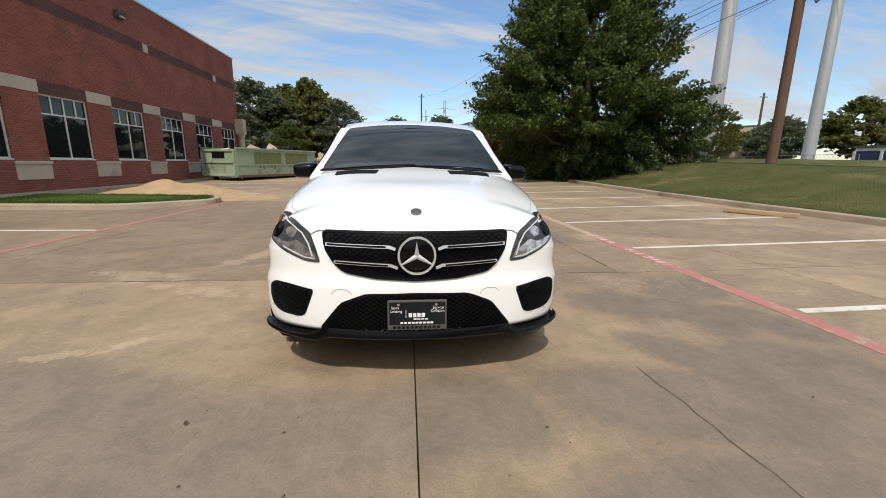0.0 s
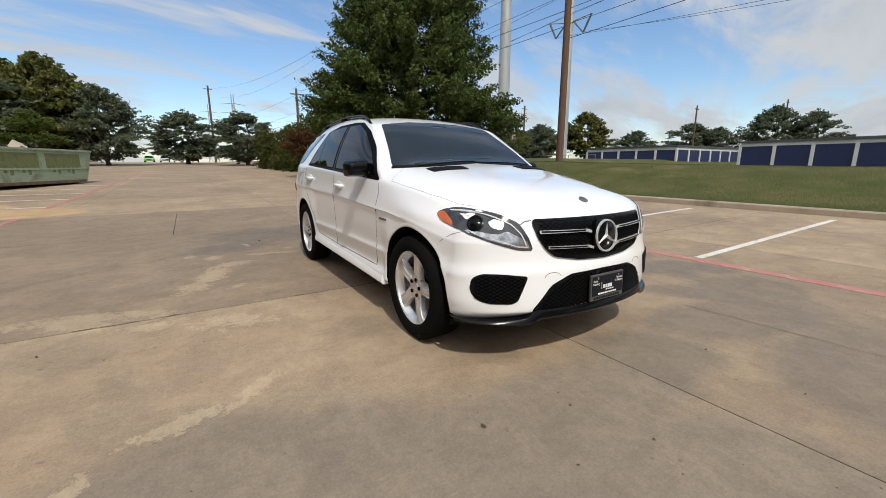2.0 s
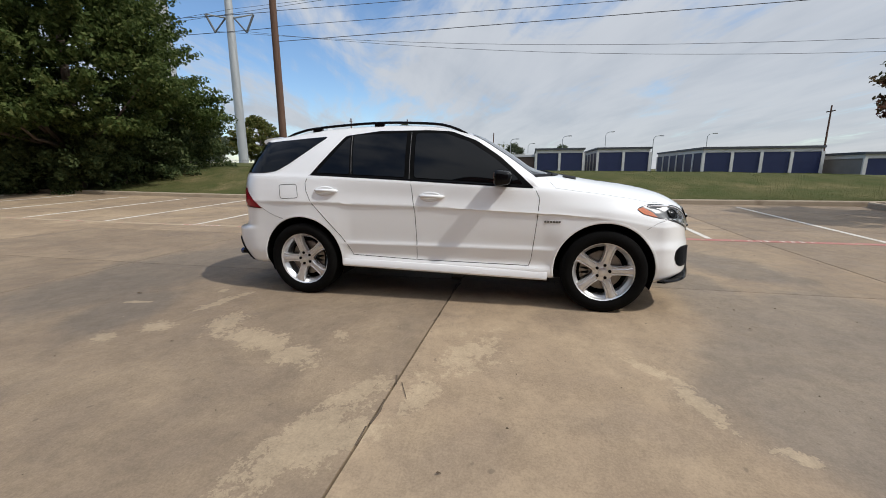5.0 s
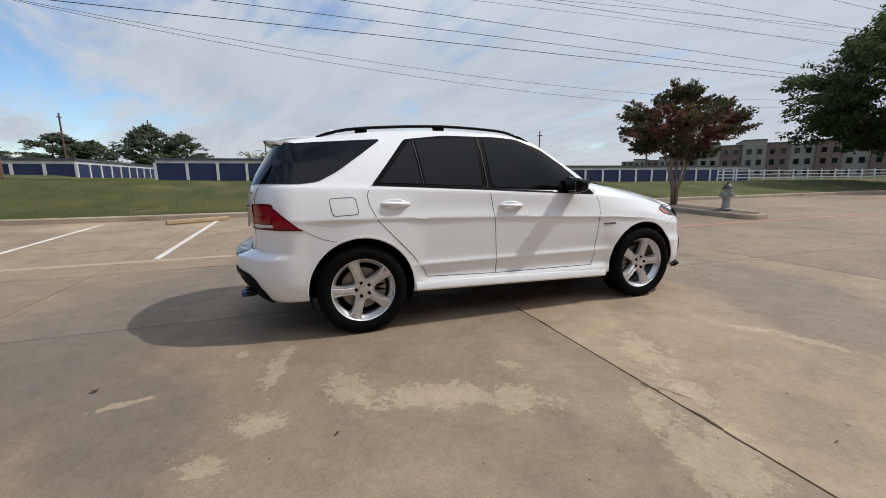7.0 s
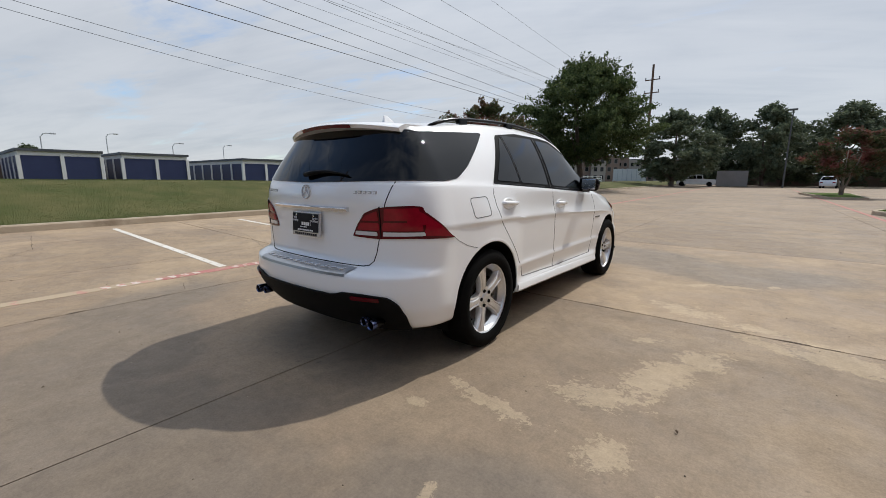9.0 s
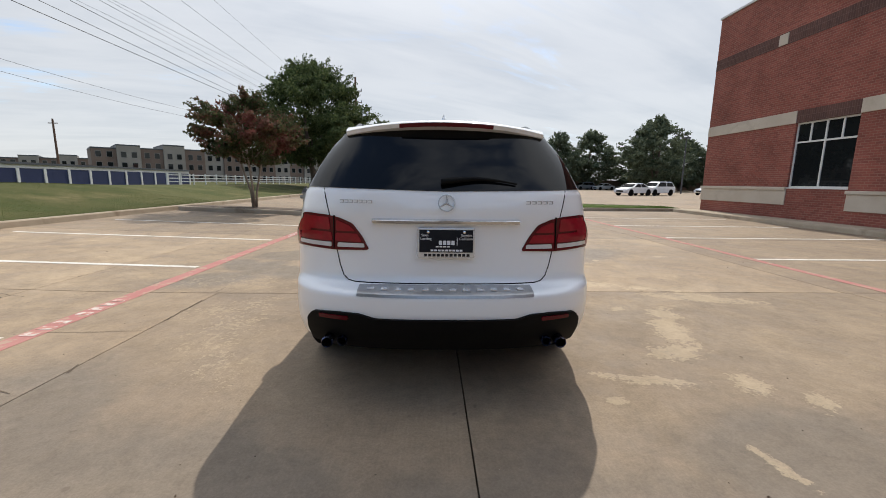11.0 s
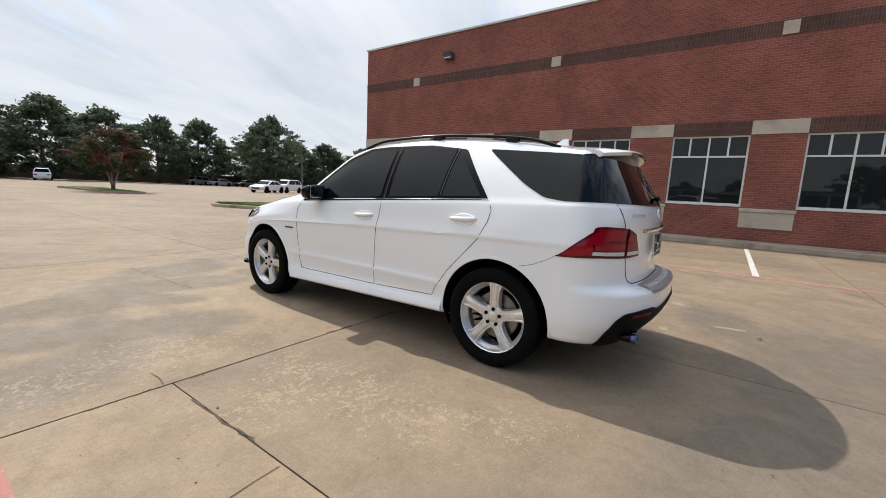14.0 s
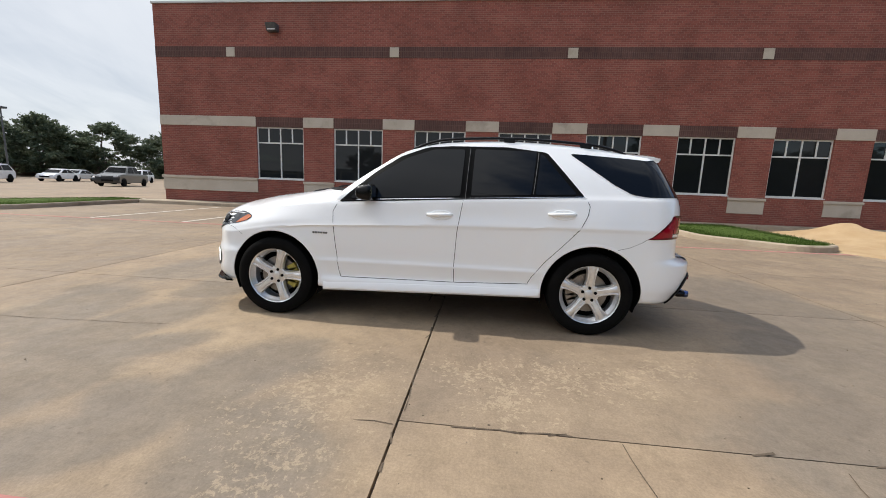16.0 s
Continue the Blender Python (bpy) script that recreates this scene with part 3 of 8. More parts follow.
def tube(bm, pts, radii, seg=10, cap=True):
    """A tapered tube along points."""
    pts = [Vector(p) for p in pts]
    if isinstance(radii, (int, float)):
        radii = [radii] * len(pts)
    rings = []
    for i, p in enumerate(pts):
        d = (pts[min(i + 1, len(pts) - 1)] - pts[max(i - 1, 0)]).normalized()
        a = d.cross(Vector((0, 0, 1)) if abs(d.z) < 0.9 else Vector((1, 0, 0))).normalized()
        b = d.cross(a)
        rings.append([bm.verts.new(p + radii[i] * (math.cos(2 * math.pi * k / seg) * a + math.sin(2 * math.pi * k / seg) * b)) for k in range(seg)])
    for r0, r1 in zip(rings, rings[1:]):
        for k in range(seg):
            bm.faces.new((r0[k], r0[(k + 1) % seg], r1[(k + 1) % seg], r1[k]))
    if cap:
        bm.faces.new(rings[0][::-1])
        bm.faces.new(rings[-1])


def new_tube(pts, radii, seg=10):
    bm = bmesh.new()
    tube(bm, pts, radii, seg)
    return bm


def lathe(bm, profile, seg=48, axis="x", at=(0, 0, 0), close=False):
    """Turns a profile of (radius, along) round an axis."""
    rows = []
    for r, h in profile:
        row = []
        for k in range(seg):
            c, s = math.cos(2 * math.pi * k / seg), math.sin(2 * math.pi * k / seg)
            p = {"x": (h, r * c, r * s), "z": (r * c, r * s, h), "y": (r * c, h, r * s)}[axis]
            row.append(bm.verts.new(Vector(p) + Vector(at)))
        rows.append(row)
    if close:
        rows.append(rows[0])
    for a, b in zip(rows, rows[1:]):
        for k in range(seg):
            bm.faces.new((a[k], a[(k + 1) % seg], b[(k + 1) % seg], b[k]))
    return rows


def pchip(pts):
    """A smooth curve through few (x, y) pairs that does not overshoot."""
    xs, ys = np.array([p[0] for p in pts], float), np.array([p[1] for p in pts], float)
    h = np.diff(xs)
    d = np.diff(ys) / h
    m = np.zeros(len(xs))
    for i in range(1, len(xs) - 1):
        if d[i - 1] * d[i] > 0:
            w1, w2 = 2 * h[i] + h[i - 1], h[i] + 2 * h[i - 1]
            m[i] = (w1 + w2) / (w1 / d[i - 1] + w2 / d[i])
    m[0], m[-1] = d[0], d[-1]

    def f(x):
        x = min(max(float(x), xs[0]), xs[-1])
        i = min(int(np.searchsorted(xs, x, side="right")) - 1, len(h) - 1)
        t = (x - xs[i]) / h[i]
        return float((2 * t**3 - 3 * t**2 + 1) * ys[i] + (t**3 - 2 * t**2 + t) * h[i] * m[i] + (-2 * t**3 + 3 * t**2) * ys[i + 1] + (t**3 - t**2) * h[i] * m[i + 1])

    return f

# ---------------------------------------------------------------- ground, lot, kerbs
KERB_E, KERB_W = 9.3, -11.6
crest = pchip([(-60, 0.75), (-20, 0.85), (-8, 1.08), (3, 1.19), (9, 1.30), (14, 1.42), (25, 1.58), (45, 1.85), (120, 2.0)])
south = pchip([(-200, 0.0), (6, 0.0), (20, 0.17), (45, 0.75), (80, 1.55), (140, 2.0), (400, 2.4)])


def lot_z(x, y):
    return 0.024 * max(0.0, min(x, KERB_E) - 3.4) + south(y)


def ground_z(x, y):
    if x < KERB_E + 0.08:
        return lot_z(x, y) - 0.09
    base = lot_z(KERB_E, y) + 0.13
    t = min(1.0, (x - KERB_E) / 6.5)
    rise = max(crest(y) - base, 0.15)
    out = base + rise * (t * t * (3 - 2 * t))
    if x > 17:
        k = min(1.0, (x - 17) / 14)
        q = max(0.0, min(1.0, (y - 15) / 12))
        out += ((0.3 + 1.65 * q) - out) * k * k * (3 - 2 * k)
    return out + 0.03 * noise.noise(Vector((x * 0.5, y * 0.5, 0)))


def ground_sheet():
    xs = np.concatenate([np.linspace(-400, -40, 10), np.linspace(-34, 8, 15), [9.2, 9.37, 9.39], np.linspace(9.7, 24, 44), np.linspace(25, 60, 24), np.linspace(70, 400, 12)])
    ys = np.concatenate([np.linspace(-400, -60, 14), np.linspace(-55, -22, 14), np.linspace(-21, 34, 100), np.linspace(36, 120, 28), np.linspace(140, 400, 8)])
    bm = bmesh.new()
    vs = [[bm.verts.new((x, y, ground_z(x, y))) for y in ys] for x in xs]
    for i in range(len(xs) - 1):
        for j in range(len(ys) - 1):
            bm.faces.new((vs[i][j], vs[i + 1][j], vs[i + 1][j + 1], vs[i][j + 1]))
    bmesh.ops.recalc_face_normals(bm, faces=bm.faces)
    return tagged(mesh_object("ground", bm, M["grass_ground"], smooth=True), "dry patchy grass on a low bank beside the lot", "grass", kind="structure")


ground_sheet()


def drape(bm, x0, x1, y0, y1, lift, step=0.5, thick=0.03, f=lot_z):
    """A thin level-following slab between two corners."""
    nx, ny = max(1, int((x1 - x0) / step)), max(1, int((y1 - y0) / step))
    g = [[bm.verts.new((x, y, f(x, y) + lift)) for y in np.linspace(y0, y1, ny + 1)] for x in np.linspace(x0, x1, nx + 1)]
    for i in range(nx):
        for j in range(ny):
            bm.faces.new((g[i][j], g[i + 1][j], g[i + 1][j + 1], g[i][j + 1]))
    if thick:
        rim = [g[i][0] for i in range(nx + 1)] + [g[nx][j] for j in range(1, ny + 1)] + [g[i][ny] for i in range(nx - 1, -1, -1)] + [g[0][j] for j in range(ny - 1, 0, -1)]
        low = [bm.verts.new(v.co - Vector((0, 0, thick))) for v in rim]
        for k in range(len(rim)):
            q = (k + 1) % len(rim)
            bm.faces.new((rim[q], rim[k], low[k], low[q]))


def parking_lot():
    bm = bmesh.new()
    drape(bm, -90, KERB_E + 0.02, -150, -16.02, -0.035, 6, 0)
    drape(bm, -90, KERB_E + 0.02, -16.02, 33, -0.035, 2.5, 0)
    drape(bm, -90, KERB_E + 0.02, 33, 190, -0.035, 6, 0)
    lot = tagged(mesh_object("pavement", bm, M["joint"]), "tan concrete parking lot cast in jointed slabs", "parking lot", kind="structure")
    gap = 0.0042
    ys = [-150, -80, -40, -24.5, -19.6, -14.7, -9.4, -4.75, -0.02, 4.55, 8.75, 13.7, 18.6, 23.5, 33, 60, 100, 190]
    for y0, y1 in zip(ys, ys[1:]):
        far = y0 < -30 or y0 >= 33
        if far:
            xs = [-90, -40, -15, -5, 3.4, KERB_E]
        elif y0 in (-0.02, 4.55):
            xs = [-90, -30, -17.2, -12.3, -7.4, -2.5 if y0 > 0 else -5.0, -0.12, 2.47, 4.5, 7.4, KERB_E]
        else:
            xs = [-90, -30, -17.2, -12.3, -9.8, -4.95, -0.01, 4.5, 7.0, KERB_E]
        for x0, x1 in zip(xs, xs[1:]):
            bm = bmesh.new()
            d = (-0.1 < y0 < 8.7 and -7.6 < x0 and x1 < 2.5) or y1 < -4.7 or (x1 < -4.9 and y0 < 8.7)
            back = {-0.02: -0.115 if x1 < 0.1 else 0.02}
            drape(bm, x0 + gap, x1 - gap, back.get(y0, y0) + 1.7 * gap, back.get(y1, y1) - 1.7 * gap, 0.0, 3.0 if far else 0.6, 0.03)
            part("slab", bm, M["concrete_dark"] if d else M["concrete"], lot)
    return lot


lot = parking_lot()


def painted_line(name, x0, x1, y0, y1, mat, label, cat, group):
    bm = bmesh.new()
    drape(bm, x0, x1, y0, y1, 0.004, 0.4, 0.003)
    return tagged(mesh_object(name, bm, mat), label, cat, group, "structure")


for k in range(-2, 9):
    y = -1.33 + 2.72 * k
    if k > -4:
        painted_line("bay_line", 3.45, 8.7, y - 0.05, y + 0.05, M["white_line"], "worn white painted parking bay line on concrete", "road marking", "parking bay lines")
for k in range(-3, 3):
    y = -2.28 + 2.75 * k
    painted_line("bay_line", -11.2, -5.64, y - 0.05, y + 0.05, M["white_line"], "worn white painted parking bay line on concrete", "road marking", "parking bay lines")
for k in range(0, 5):
    y = 11.6 + 2.7 * k
    painted_line("bay_line", -11.2, -5.64, y - 0.05, y + 0.05, M["white_line"], "worn white painted parking bay line on concrete", "road marking", "parking bay lines")
painted_line("fire_lane_line", 3.22, 3.40, 2.2, 30, M["red_faint"], "barely visible red painted fire lane stripe on concrete", "road marking", "fire lane stripes")
painted_line("fire_lane_line", 3.22, 3.40, -90, 2.19, M["red_line"], "faded red painted fire lane stripe on concrete", "road marking", "fire lane stripes")
painted_line("fire_lane_line", -5.62, -5.48, -60, 40, M["red_line"], "faded red painted fire lane stripe on concrete", "road marking", "fire lane stripes")
for y in (-13.2, -5.6, 0.3, 1.75, 6.1):
    bm = bmesh.new()
    for k in range(7):
        yy = y + 0.14 * k + (0.1 if k > 3 else 0)
        drape(bm, 3.25 + 0.0, 3.37, yy, yy + 0.075, 0.0075, 0.4, 0.002)
    tagged(mesh_object("stencil_marking", bm, M["stencil"]), "worn white stencil lettering on red stripe", "road marking", "stencilled lettering", "structure")


def kerb_run(name, pts, label, f=lot_z, h=0.15, w=0.15, closed=False):
    """A cast kerb along a line of plan points, inner side to the left."""
    bm = bmesh.new()
    prof = [(0.0, -0.05), (0.012, h - 0.03), (0.035, h), (w, h), (w, -0.05)]
    rows = []
    n = len(pts)
    for i, (x, y) in enumerate(pts):
        a, b = pts[i - 1] if (i or closed) else pts[0], pts[(i + 1) % n] if (i < n - 1 or closed) else pts[-1]
        t = Vector((b[0] - a[0], b[1] - a[1])).normalized()
        nx, ny = -t.y, t.x
        rows.append([bm.verts.new((x + nx * o, y + ny * o, f(x, y) + z)) for o, z in prof])
    pairs = list(zip(rows, rows[1:])) + ([(rows[-1], rows[0])] if closed else [])
    for a, b in pairs:
        for k in range(len(prof) - 1):
            bm.faces.new((a[k], a[k + 1], b[k + 1], b[k]))
    bmesh.ops.recalc_face_normals(bm, faces=bm.faces)
    return tagged(mesh_object(name, bm, M["kerb"]), label, "kerb", kind="structure")


def dense(pts, step=1.0):
    out = []
    for a, b in zip(pts, pts[1:]):
        n = max(1, int(math.hypot(b[0] - a[0], b[1] - a[1]) / step))
        out += [(a[0] + (b[0] - a[0]) * k / n, a[1] + (b[1] - a[1]) * k / n) for k in range(n)]
    return out + [pts[-1]]


kerb_run("kerb_east", dense([(KERB_E, 120), (KERB_E, -90)], 2.0), "weathered concrete kerb along the grass bank")
kerb_run("kerb_west", dense([(KERB_W, -14.6), (KERB_W, 6.2)], 1.0), "weathered concrete kerb along the brick building")
bm = bmesh.new()
box(bm, -12.64, KERB_W - 0.155, -14.6, 40, -0.05, 0.145)
tagged(mesh_object("walkway", bm, M["kerb"]), "narrow concrete walk along the brick building", "pavement", kind="structure")


def island(pts, label, fill, h=0.15, top=None):
    """A kerbed island: pts run counter-clockwise."""
    p = rounded_plan(pts, 0.5)
    kerb_run("island_kerb", p, label, h=h, closed=True)
    bm = bmesh.new()
    c = Vector((sum(q[0] for q in p) / len(p), sum(q[1] for q in p) / len(p)))
    inner = [Vector(q) + (c - Vector(q)).normalized() * 0.13 for q in p]
    mid = [c + (q - c) * 0.5 for q in inner]
    rows = [[bm.verts.new((q.x, q.y, lot_z(q.x, q.y) + h + dz)) for q in r] for r, dz in ((inner, -0.02), (mid, 0.03))]
    n = len(p)
    for k in range(n):
        bm.faces.new((rows[0][k], rows[0][(k + 1) % n], rows[1][(k + 1) % n], rows[1][k]))
    cv = bm.verts.new((c.x, c.y, lot_z(c.x, c.y) + h + 0.04))
    for k in range(n):
        bm.faces.new((rows[1][k], rows[1][(k + 1) % n], cv))
    return mesh_object("island_ground", bm, fill)


def rounded_plan(poly, r, n=6):
    out = []
    m = len(poly)
    for i in range(m):
        a, b, c = Vector(poly[i - 1]), Vector(poly[i]), Vector(poly[(i + 1) % m])
        rr = min(r, (a - b).length * 0.45, (c - b).length * 0.45)
        p, q = b + (a - b).normalized() * rr, b + (c - b).normalized() * rr
        out += [tuple((1 - k / n) ** 2 * p + 2 * (k / n) * (1 - k / n) * b + (k / n) ** 2 * q) for k in range(n + 1)]
    return out


ISL_S = [(-11.6, 6.3), (-7.3, 6.35), (-5.6, 7.9), (-5.9, 9.0), (-8.0, 9.3), (-11.6, 9.3)]
ISL_N = [(3.55, -10.95), (9.25, -11.3), (9.25, -10.1), (3.55, -9.85)]
ISL_W = [(-12.6, -16.4), (-6.3, -18.6), (-5.6, -16.9), (-6.6, -14.4), (-12.4, -14.7)]
ISL_F = [(-5.2, -42.0), (-6.0, -31.0), (-7.6, -31.0), (-8.2, -42.0)][::-1]
for poly, lab, fill, name, glab in ((ISL_S, "concrete kerb round a mown grass island", M["grass_green"], "island", "mown green grass island"), (ISL_N, "concrete kerb round a bare soil island", M["mulch"], "island", "dark bare soil on a narrow island"), (ISL_W, "concrete kerb round a mown grass island", M["grass_green"], "island", "mown green grass island"), (ISL_F, "concrete kerb round a far planted island", M["grass_green"], "island", "mown green grass on a far island")):
    tagged(island(poly, lab, fill), glab, "grass" if fill == M["grass_green"] else "soil", kind="structure")

# ---------------------------------------------------------------- brick building
BX, BY0, BY1, BH = -12.67, -14.2, 28.1, 8.45
PER, WIN0, WINW = 3.502, -9.70, 2.15
WZ0, WZ1 = 1.24, 3.46
building = thing("brick_building", "long two-tone red brick building with pale stone bands and aluminium windows", "building")
wins = [WIN0 + PER * k for k in range(11)]
T = 0.32


def building_walls():
    for z0, z1 in ((0.0, WZ0), (WZ1 + 0.42, 6.30), (6.74, BH)):
        part("wall", new_box(BX - T, BX, BY0, BY1, z0, z1), M["brick"], building, "red brick wall laid in running bond")
    edges = [BY0] + [v for w in wins for v in (w, w + WINW)] + [BY1]
    for a, b in zip(edges[::2], edges[1::2]):
        part("pier", new_box(BX - T, BX, a, b, WZ0, WZ1), M["brick"], building, "red brick pier between windows")
    bm = bmesh.new()
    box(bm, BX - T, BX + 0.006, BY0 - 0.004, BY1 + 0.004, 6.30, 6.74)
    part("brick_band", bm, M["brick_dark"], building, "dark brown soldier-course brick band")
    for a, b in zip(edges[1::2], edges[2::2]):
        part("lintel", new_box(BX - T, BX + 0.008, a, b, WZ1, WZ1 + 0.42), M["brick_dark"], building, "dark brown soldier-course lintel")
    for a, b in zip(edges[::2], edges[1::2]):
        part("stone_block", new_box(BX - T, BX + 0.03, a, b, WZ1, WZ1 + 0.42, 0.008), M["stone"], building, "pale cast stone band block")
        if a == BY0 or b == BY1:
            part("stone_base", new_box(BX - 0.1, BX + 0.03, a - (0.03 if a == BY0 else 0), b, 0.62, 1.14, 0.01), M["stone"], building)
            part("stone_cap", new_box(BX - 0.1, BX + 0.07, a - (0.07 if a == BY0 else 0), b, 1.14, 1.26, 0.02), M["stone"], building)
        else:
            part("stone_base", new_box(BX - 0.1, BX + 0.03, a, b, 0.55, 1.06, 0.01), M["stone"], building)
            part("stone_cap", new_box(BX - 0.1, BX + 0.07, a - 0.03, b + 0.03, 1.06, 1.17, 0.02), M["stone"], building)
    for k in range(6):
        y = -10.91 + 7.12 * k
        part("stone_square", new_box(BX - 0.02, BX + 0.03, y, y + 0.38, 6.33, 6.71, 0.008), M["stone"], building)
    # end walls, back, roof, coping
    part("end_wall", new_box(BX - 22, BX - T, BY0, BY0 + T, 0, BH), M["brick"], building)
    part("end_wall", new_box(BX - 22, BX - T, BY1 - T, BY1, 0, BH), M["brick"], building)
    part("back_wall", new_box(BX - 22.3, BX - 22, BY0, BY1, 0, BH), M["brick"], building)
    part("roof", new_box(BX - 22, BX - T, BY0 + T, BY1 - T, BH - 0.9, BH - 0.6), M["store_grey"], building)
    bm = bmesh.new()
    box(bm, BX - T - 0.04, BX + 0.05, BY0 - 0.05, BY1 + 0.05, BH, BH + 0.09, 0.01)
    part("coping", bm, M["coping"], building, "pale metal parapet coping")
    for yy in (BY0, BY1 - T):
        part("coping", new_box(BX - 22.3, BX - T - 0.04, yy - 0.05, yy + T + 0.05, BH, BH + 0.09, 0.01), M["coping"], building)
    # shallow rooms behind the glass
    part("floor", new_box(BX - 7, BX - T, BY0 + T, BY1 - T, 0.0, 0.25), M["inside"], building)
    part("partition", new_box(BX - 7.2, BX - 7, BY0 + T, BY1 - T, 0.0, 4.6), M["inside"], building)
    part("inner_ceiling", new_box(BX - 7, BX - T, BY0 + T, BY1 - T, 3.9, 4.1), M["inside"], building)
    # corner pier at the far end
    bm = bmesh.new()
    box(bm, BX + 0.03, BX + 0.60, BY1 - 0.62, BY1 - 0.02, 3.15, 4.25, 0.02)
    part("pier_capital", bm, M["stone"], building)
    bm = bmesh.new()
    lathe(bm, [(0.24, 0.0), (0.24, 0.25), (0.20, 0.28), (0.19, 2.9), (0.25, 2.95), (0.25, 3.16)], 24, "z", (BX + 0.32, BY1 - 0.32, 0.0))
    part("column", bm, M["stone"], building, "round pale stone corner column", smooth=True, sharp=40)


building_walls()


def window_unit(y0, k):
    """Aluminium window: four small lights above two tall ones."""
    fx0, fx1 = BX - 0.14, BX - 0.07
    w, t, zt = WINW, 0.055, WZ0 + 0.70 * (WZ1 - WZ0)
    bm = bmesh.new()
    ring = []
    for x in (fx0, fx1):
        for o in (0.0, t):
            ring.append([bm.verts.new((x, yy, zz)) for yy, zz in ((y0 + o, WZ0 + o), (y0 + w - o, WZ0 + o), (y0 + w - o, WZ1 - o), (y0 + o, WZ1 - o))])
    for p, q in ((0, 1), (1, 3), (3, 2), (2, 0)):
        for m in range(4):
            bm.faces.new((ring[p][m], ring[p][(m + 1) % 4], ring[q][(m + 1) % 4], ring[q][m]))
    bmesh.ops.recalc_face_normals(bm, faces=bm.faces)
    win = part("window", bm, M["alu"], building, "pale aluminium framed window with dark panes")
    part("transom", new_box(fx0 + 0.002, fx1 - 0.002, y0 + t, y0 + w - t, zt - t / 2, zt + t / 2), M["alu"], win)
    part("mullion", new_box(fx0 + 0.002, fx1 - 0.002, y0 + w / 2 - t / 2, y0 + w / 2 + t / 2, WZ0 + t, zt - t / 2), M["alu"], win)
    for q in (0.25, 0.5, 0.75):
        part("mullion", new_box(fx0 + 0.002, fx1 - 0.002, y0 + w * q - t / 2, y0 + w * q + t / 2, zt + t / 2, WZ1 - t), M["alu"], win)
    for a, b, z0, z1 in [(0, 0.5, WZ0, zt), (0.5, 1, WZ0, zt)] + [(q, q + 0.25, zt, WZ1) for q in (0, 0.25, 0.5, 0.75)]:
        part("pane", new_box(fx0 + 0.03, fx0 + 0.038, y0 + w * a + 0.02, y0 + w * b - 0.02, z0 + 0.02, z1 - 0.02), M["pane"], win)
    part("window_sill", new_box(BX - 0.14, BX + 0.02, y0 + 0.001, y0 + w - 0.001, WZ0 - 0.035, WZ0 + 0.003), M["alu"], win)


for k, w in enumerate(wins):
    window_unit(w, k)


def wall_lamp(y):
    lamp = thing("wall_lamp", "dark bronze wall-pack lamp fixed to brick wall", "lamp", "wall lamps", at=(BX, y, 7.42))
    bm = bmesh.new()
    box(bm, 0.003, 0.34, -0.22, 0.22, -0.14, 0.16)
    for v in bm.verts:
        if v.co.x > 0.2 and v.co.z < 0:
            v.co.x -= 0.12
    bmesh.ops.bevel(bm, geom=bm.edges[:], offset=0.015, segments=2, affect="EDGES")
    part("housing", bm, M["hydrant_cap"], lamp)
    part("lens", new_box(0.20, 0.255, -0.17, 0.17, -0.10, 0.03, 0.005), M["clear_lens"], lamp)


for y in (-8.75, 16.0):
    wall_lamp(y)
part("wall_vent", new_box(BX - 0.01, BX + 0.03, -5.95, -5.45, 0.28, 0.42, 0.01), M["matt_black"], building)

# ---------------------------------------------------------------- the white car
car = thing("white_suv", "glossy white sport utility car with black trim parked on concrete", "car")
HUB_F, HUB_R, HUB_Z, ARCH = -1.512, 1.375, 0.365, 0.425
Y0, Y1, ZN = -1.94, 1.80, 0.915
zc = pchip([(-2.285, 0.915), (-2.25, 0.965), (-2.18, 0.998), (-2.05, 1.037), (-1.77, 1.102), (-1.47, 1.145), (-1.2, 1.191), (-0.93, 1.238), (-0.62, 1.43), (-0.27, 1.615), (0.09, 1.695), (0.61, 1.72), (1.12, 1.70), (1.62, 1.655), (1.80, 1.63), (1.99, 1.60)])
z6 = pchip([(-1.94, 0.915), (-1.7, 0.985), (-1.4, 1.04), (-0.95, 1.095), (-0.8, 1.105), (0.25, 1.16), (1.27, 1.205), (1.8, 1.22)])
w6 = pchip([(-1.94, 0.80), (-1.6, 0.845), (-1.2, 0.865), (-0.9, 0.875), (0.2, 0.885), (1.2, 0.885), (1.8, 0.855)])
w8 = pchip([(-1.94, 0.56), (-1.2, 0.66), (-0.93, 0.80), (-0.6, 0.735), (-0.27, 0.685), (0.1, 0.65), (0.6, 0.64), (1.2, 0.63), (1.8, 0.60)])
z8c = pchip([(-0.93, 1.16), (-0.6, 1.395), (-0.27, 1.58), (0.1, 1.655), (0.6, 1.675), (1.2, 1.65), (1.8, 1.575)])
w5 = pchip([(-1.94, 0.885), (-1.5, 0.945), (-1.0, 0.945), (0.0, 0.935), (0.9, 0.945), (1.375, 0.96), (1.8, 0.93)])
w3 = pchip([(-1.94, 0.905), (-1.5, 0.955), (-1.0, 0.935), (0.0, 0.93), (0.9, 0.94), (1.375, 0.96), (1.8, 0.935)])
z_bottom = pchip([(-1.94, 0.272), (-1.1, 0.265), (0.9, 0.285), (1.8, 0.290)])
y_front = pchip([(0.20, -2.10), (0.27, -2.17), (0.315, -2.30), (0.36, -2.372), (0.58, -2.365), (0.66, -2.345), (0.80, -2.325), (0.88, -2.298), (0.915, -2.280), (1.0, -2.22)])
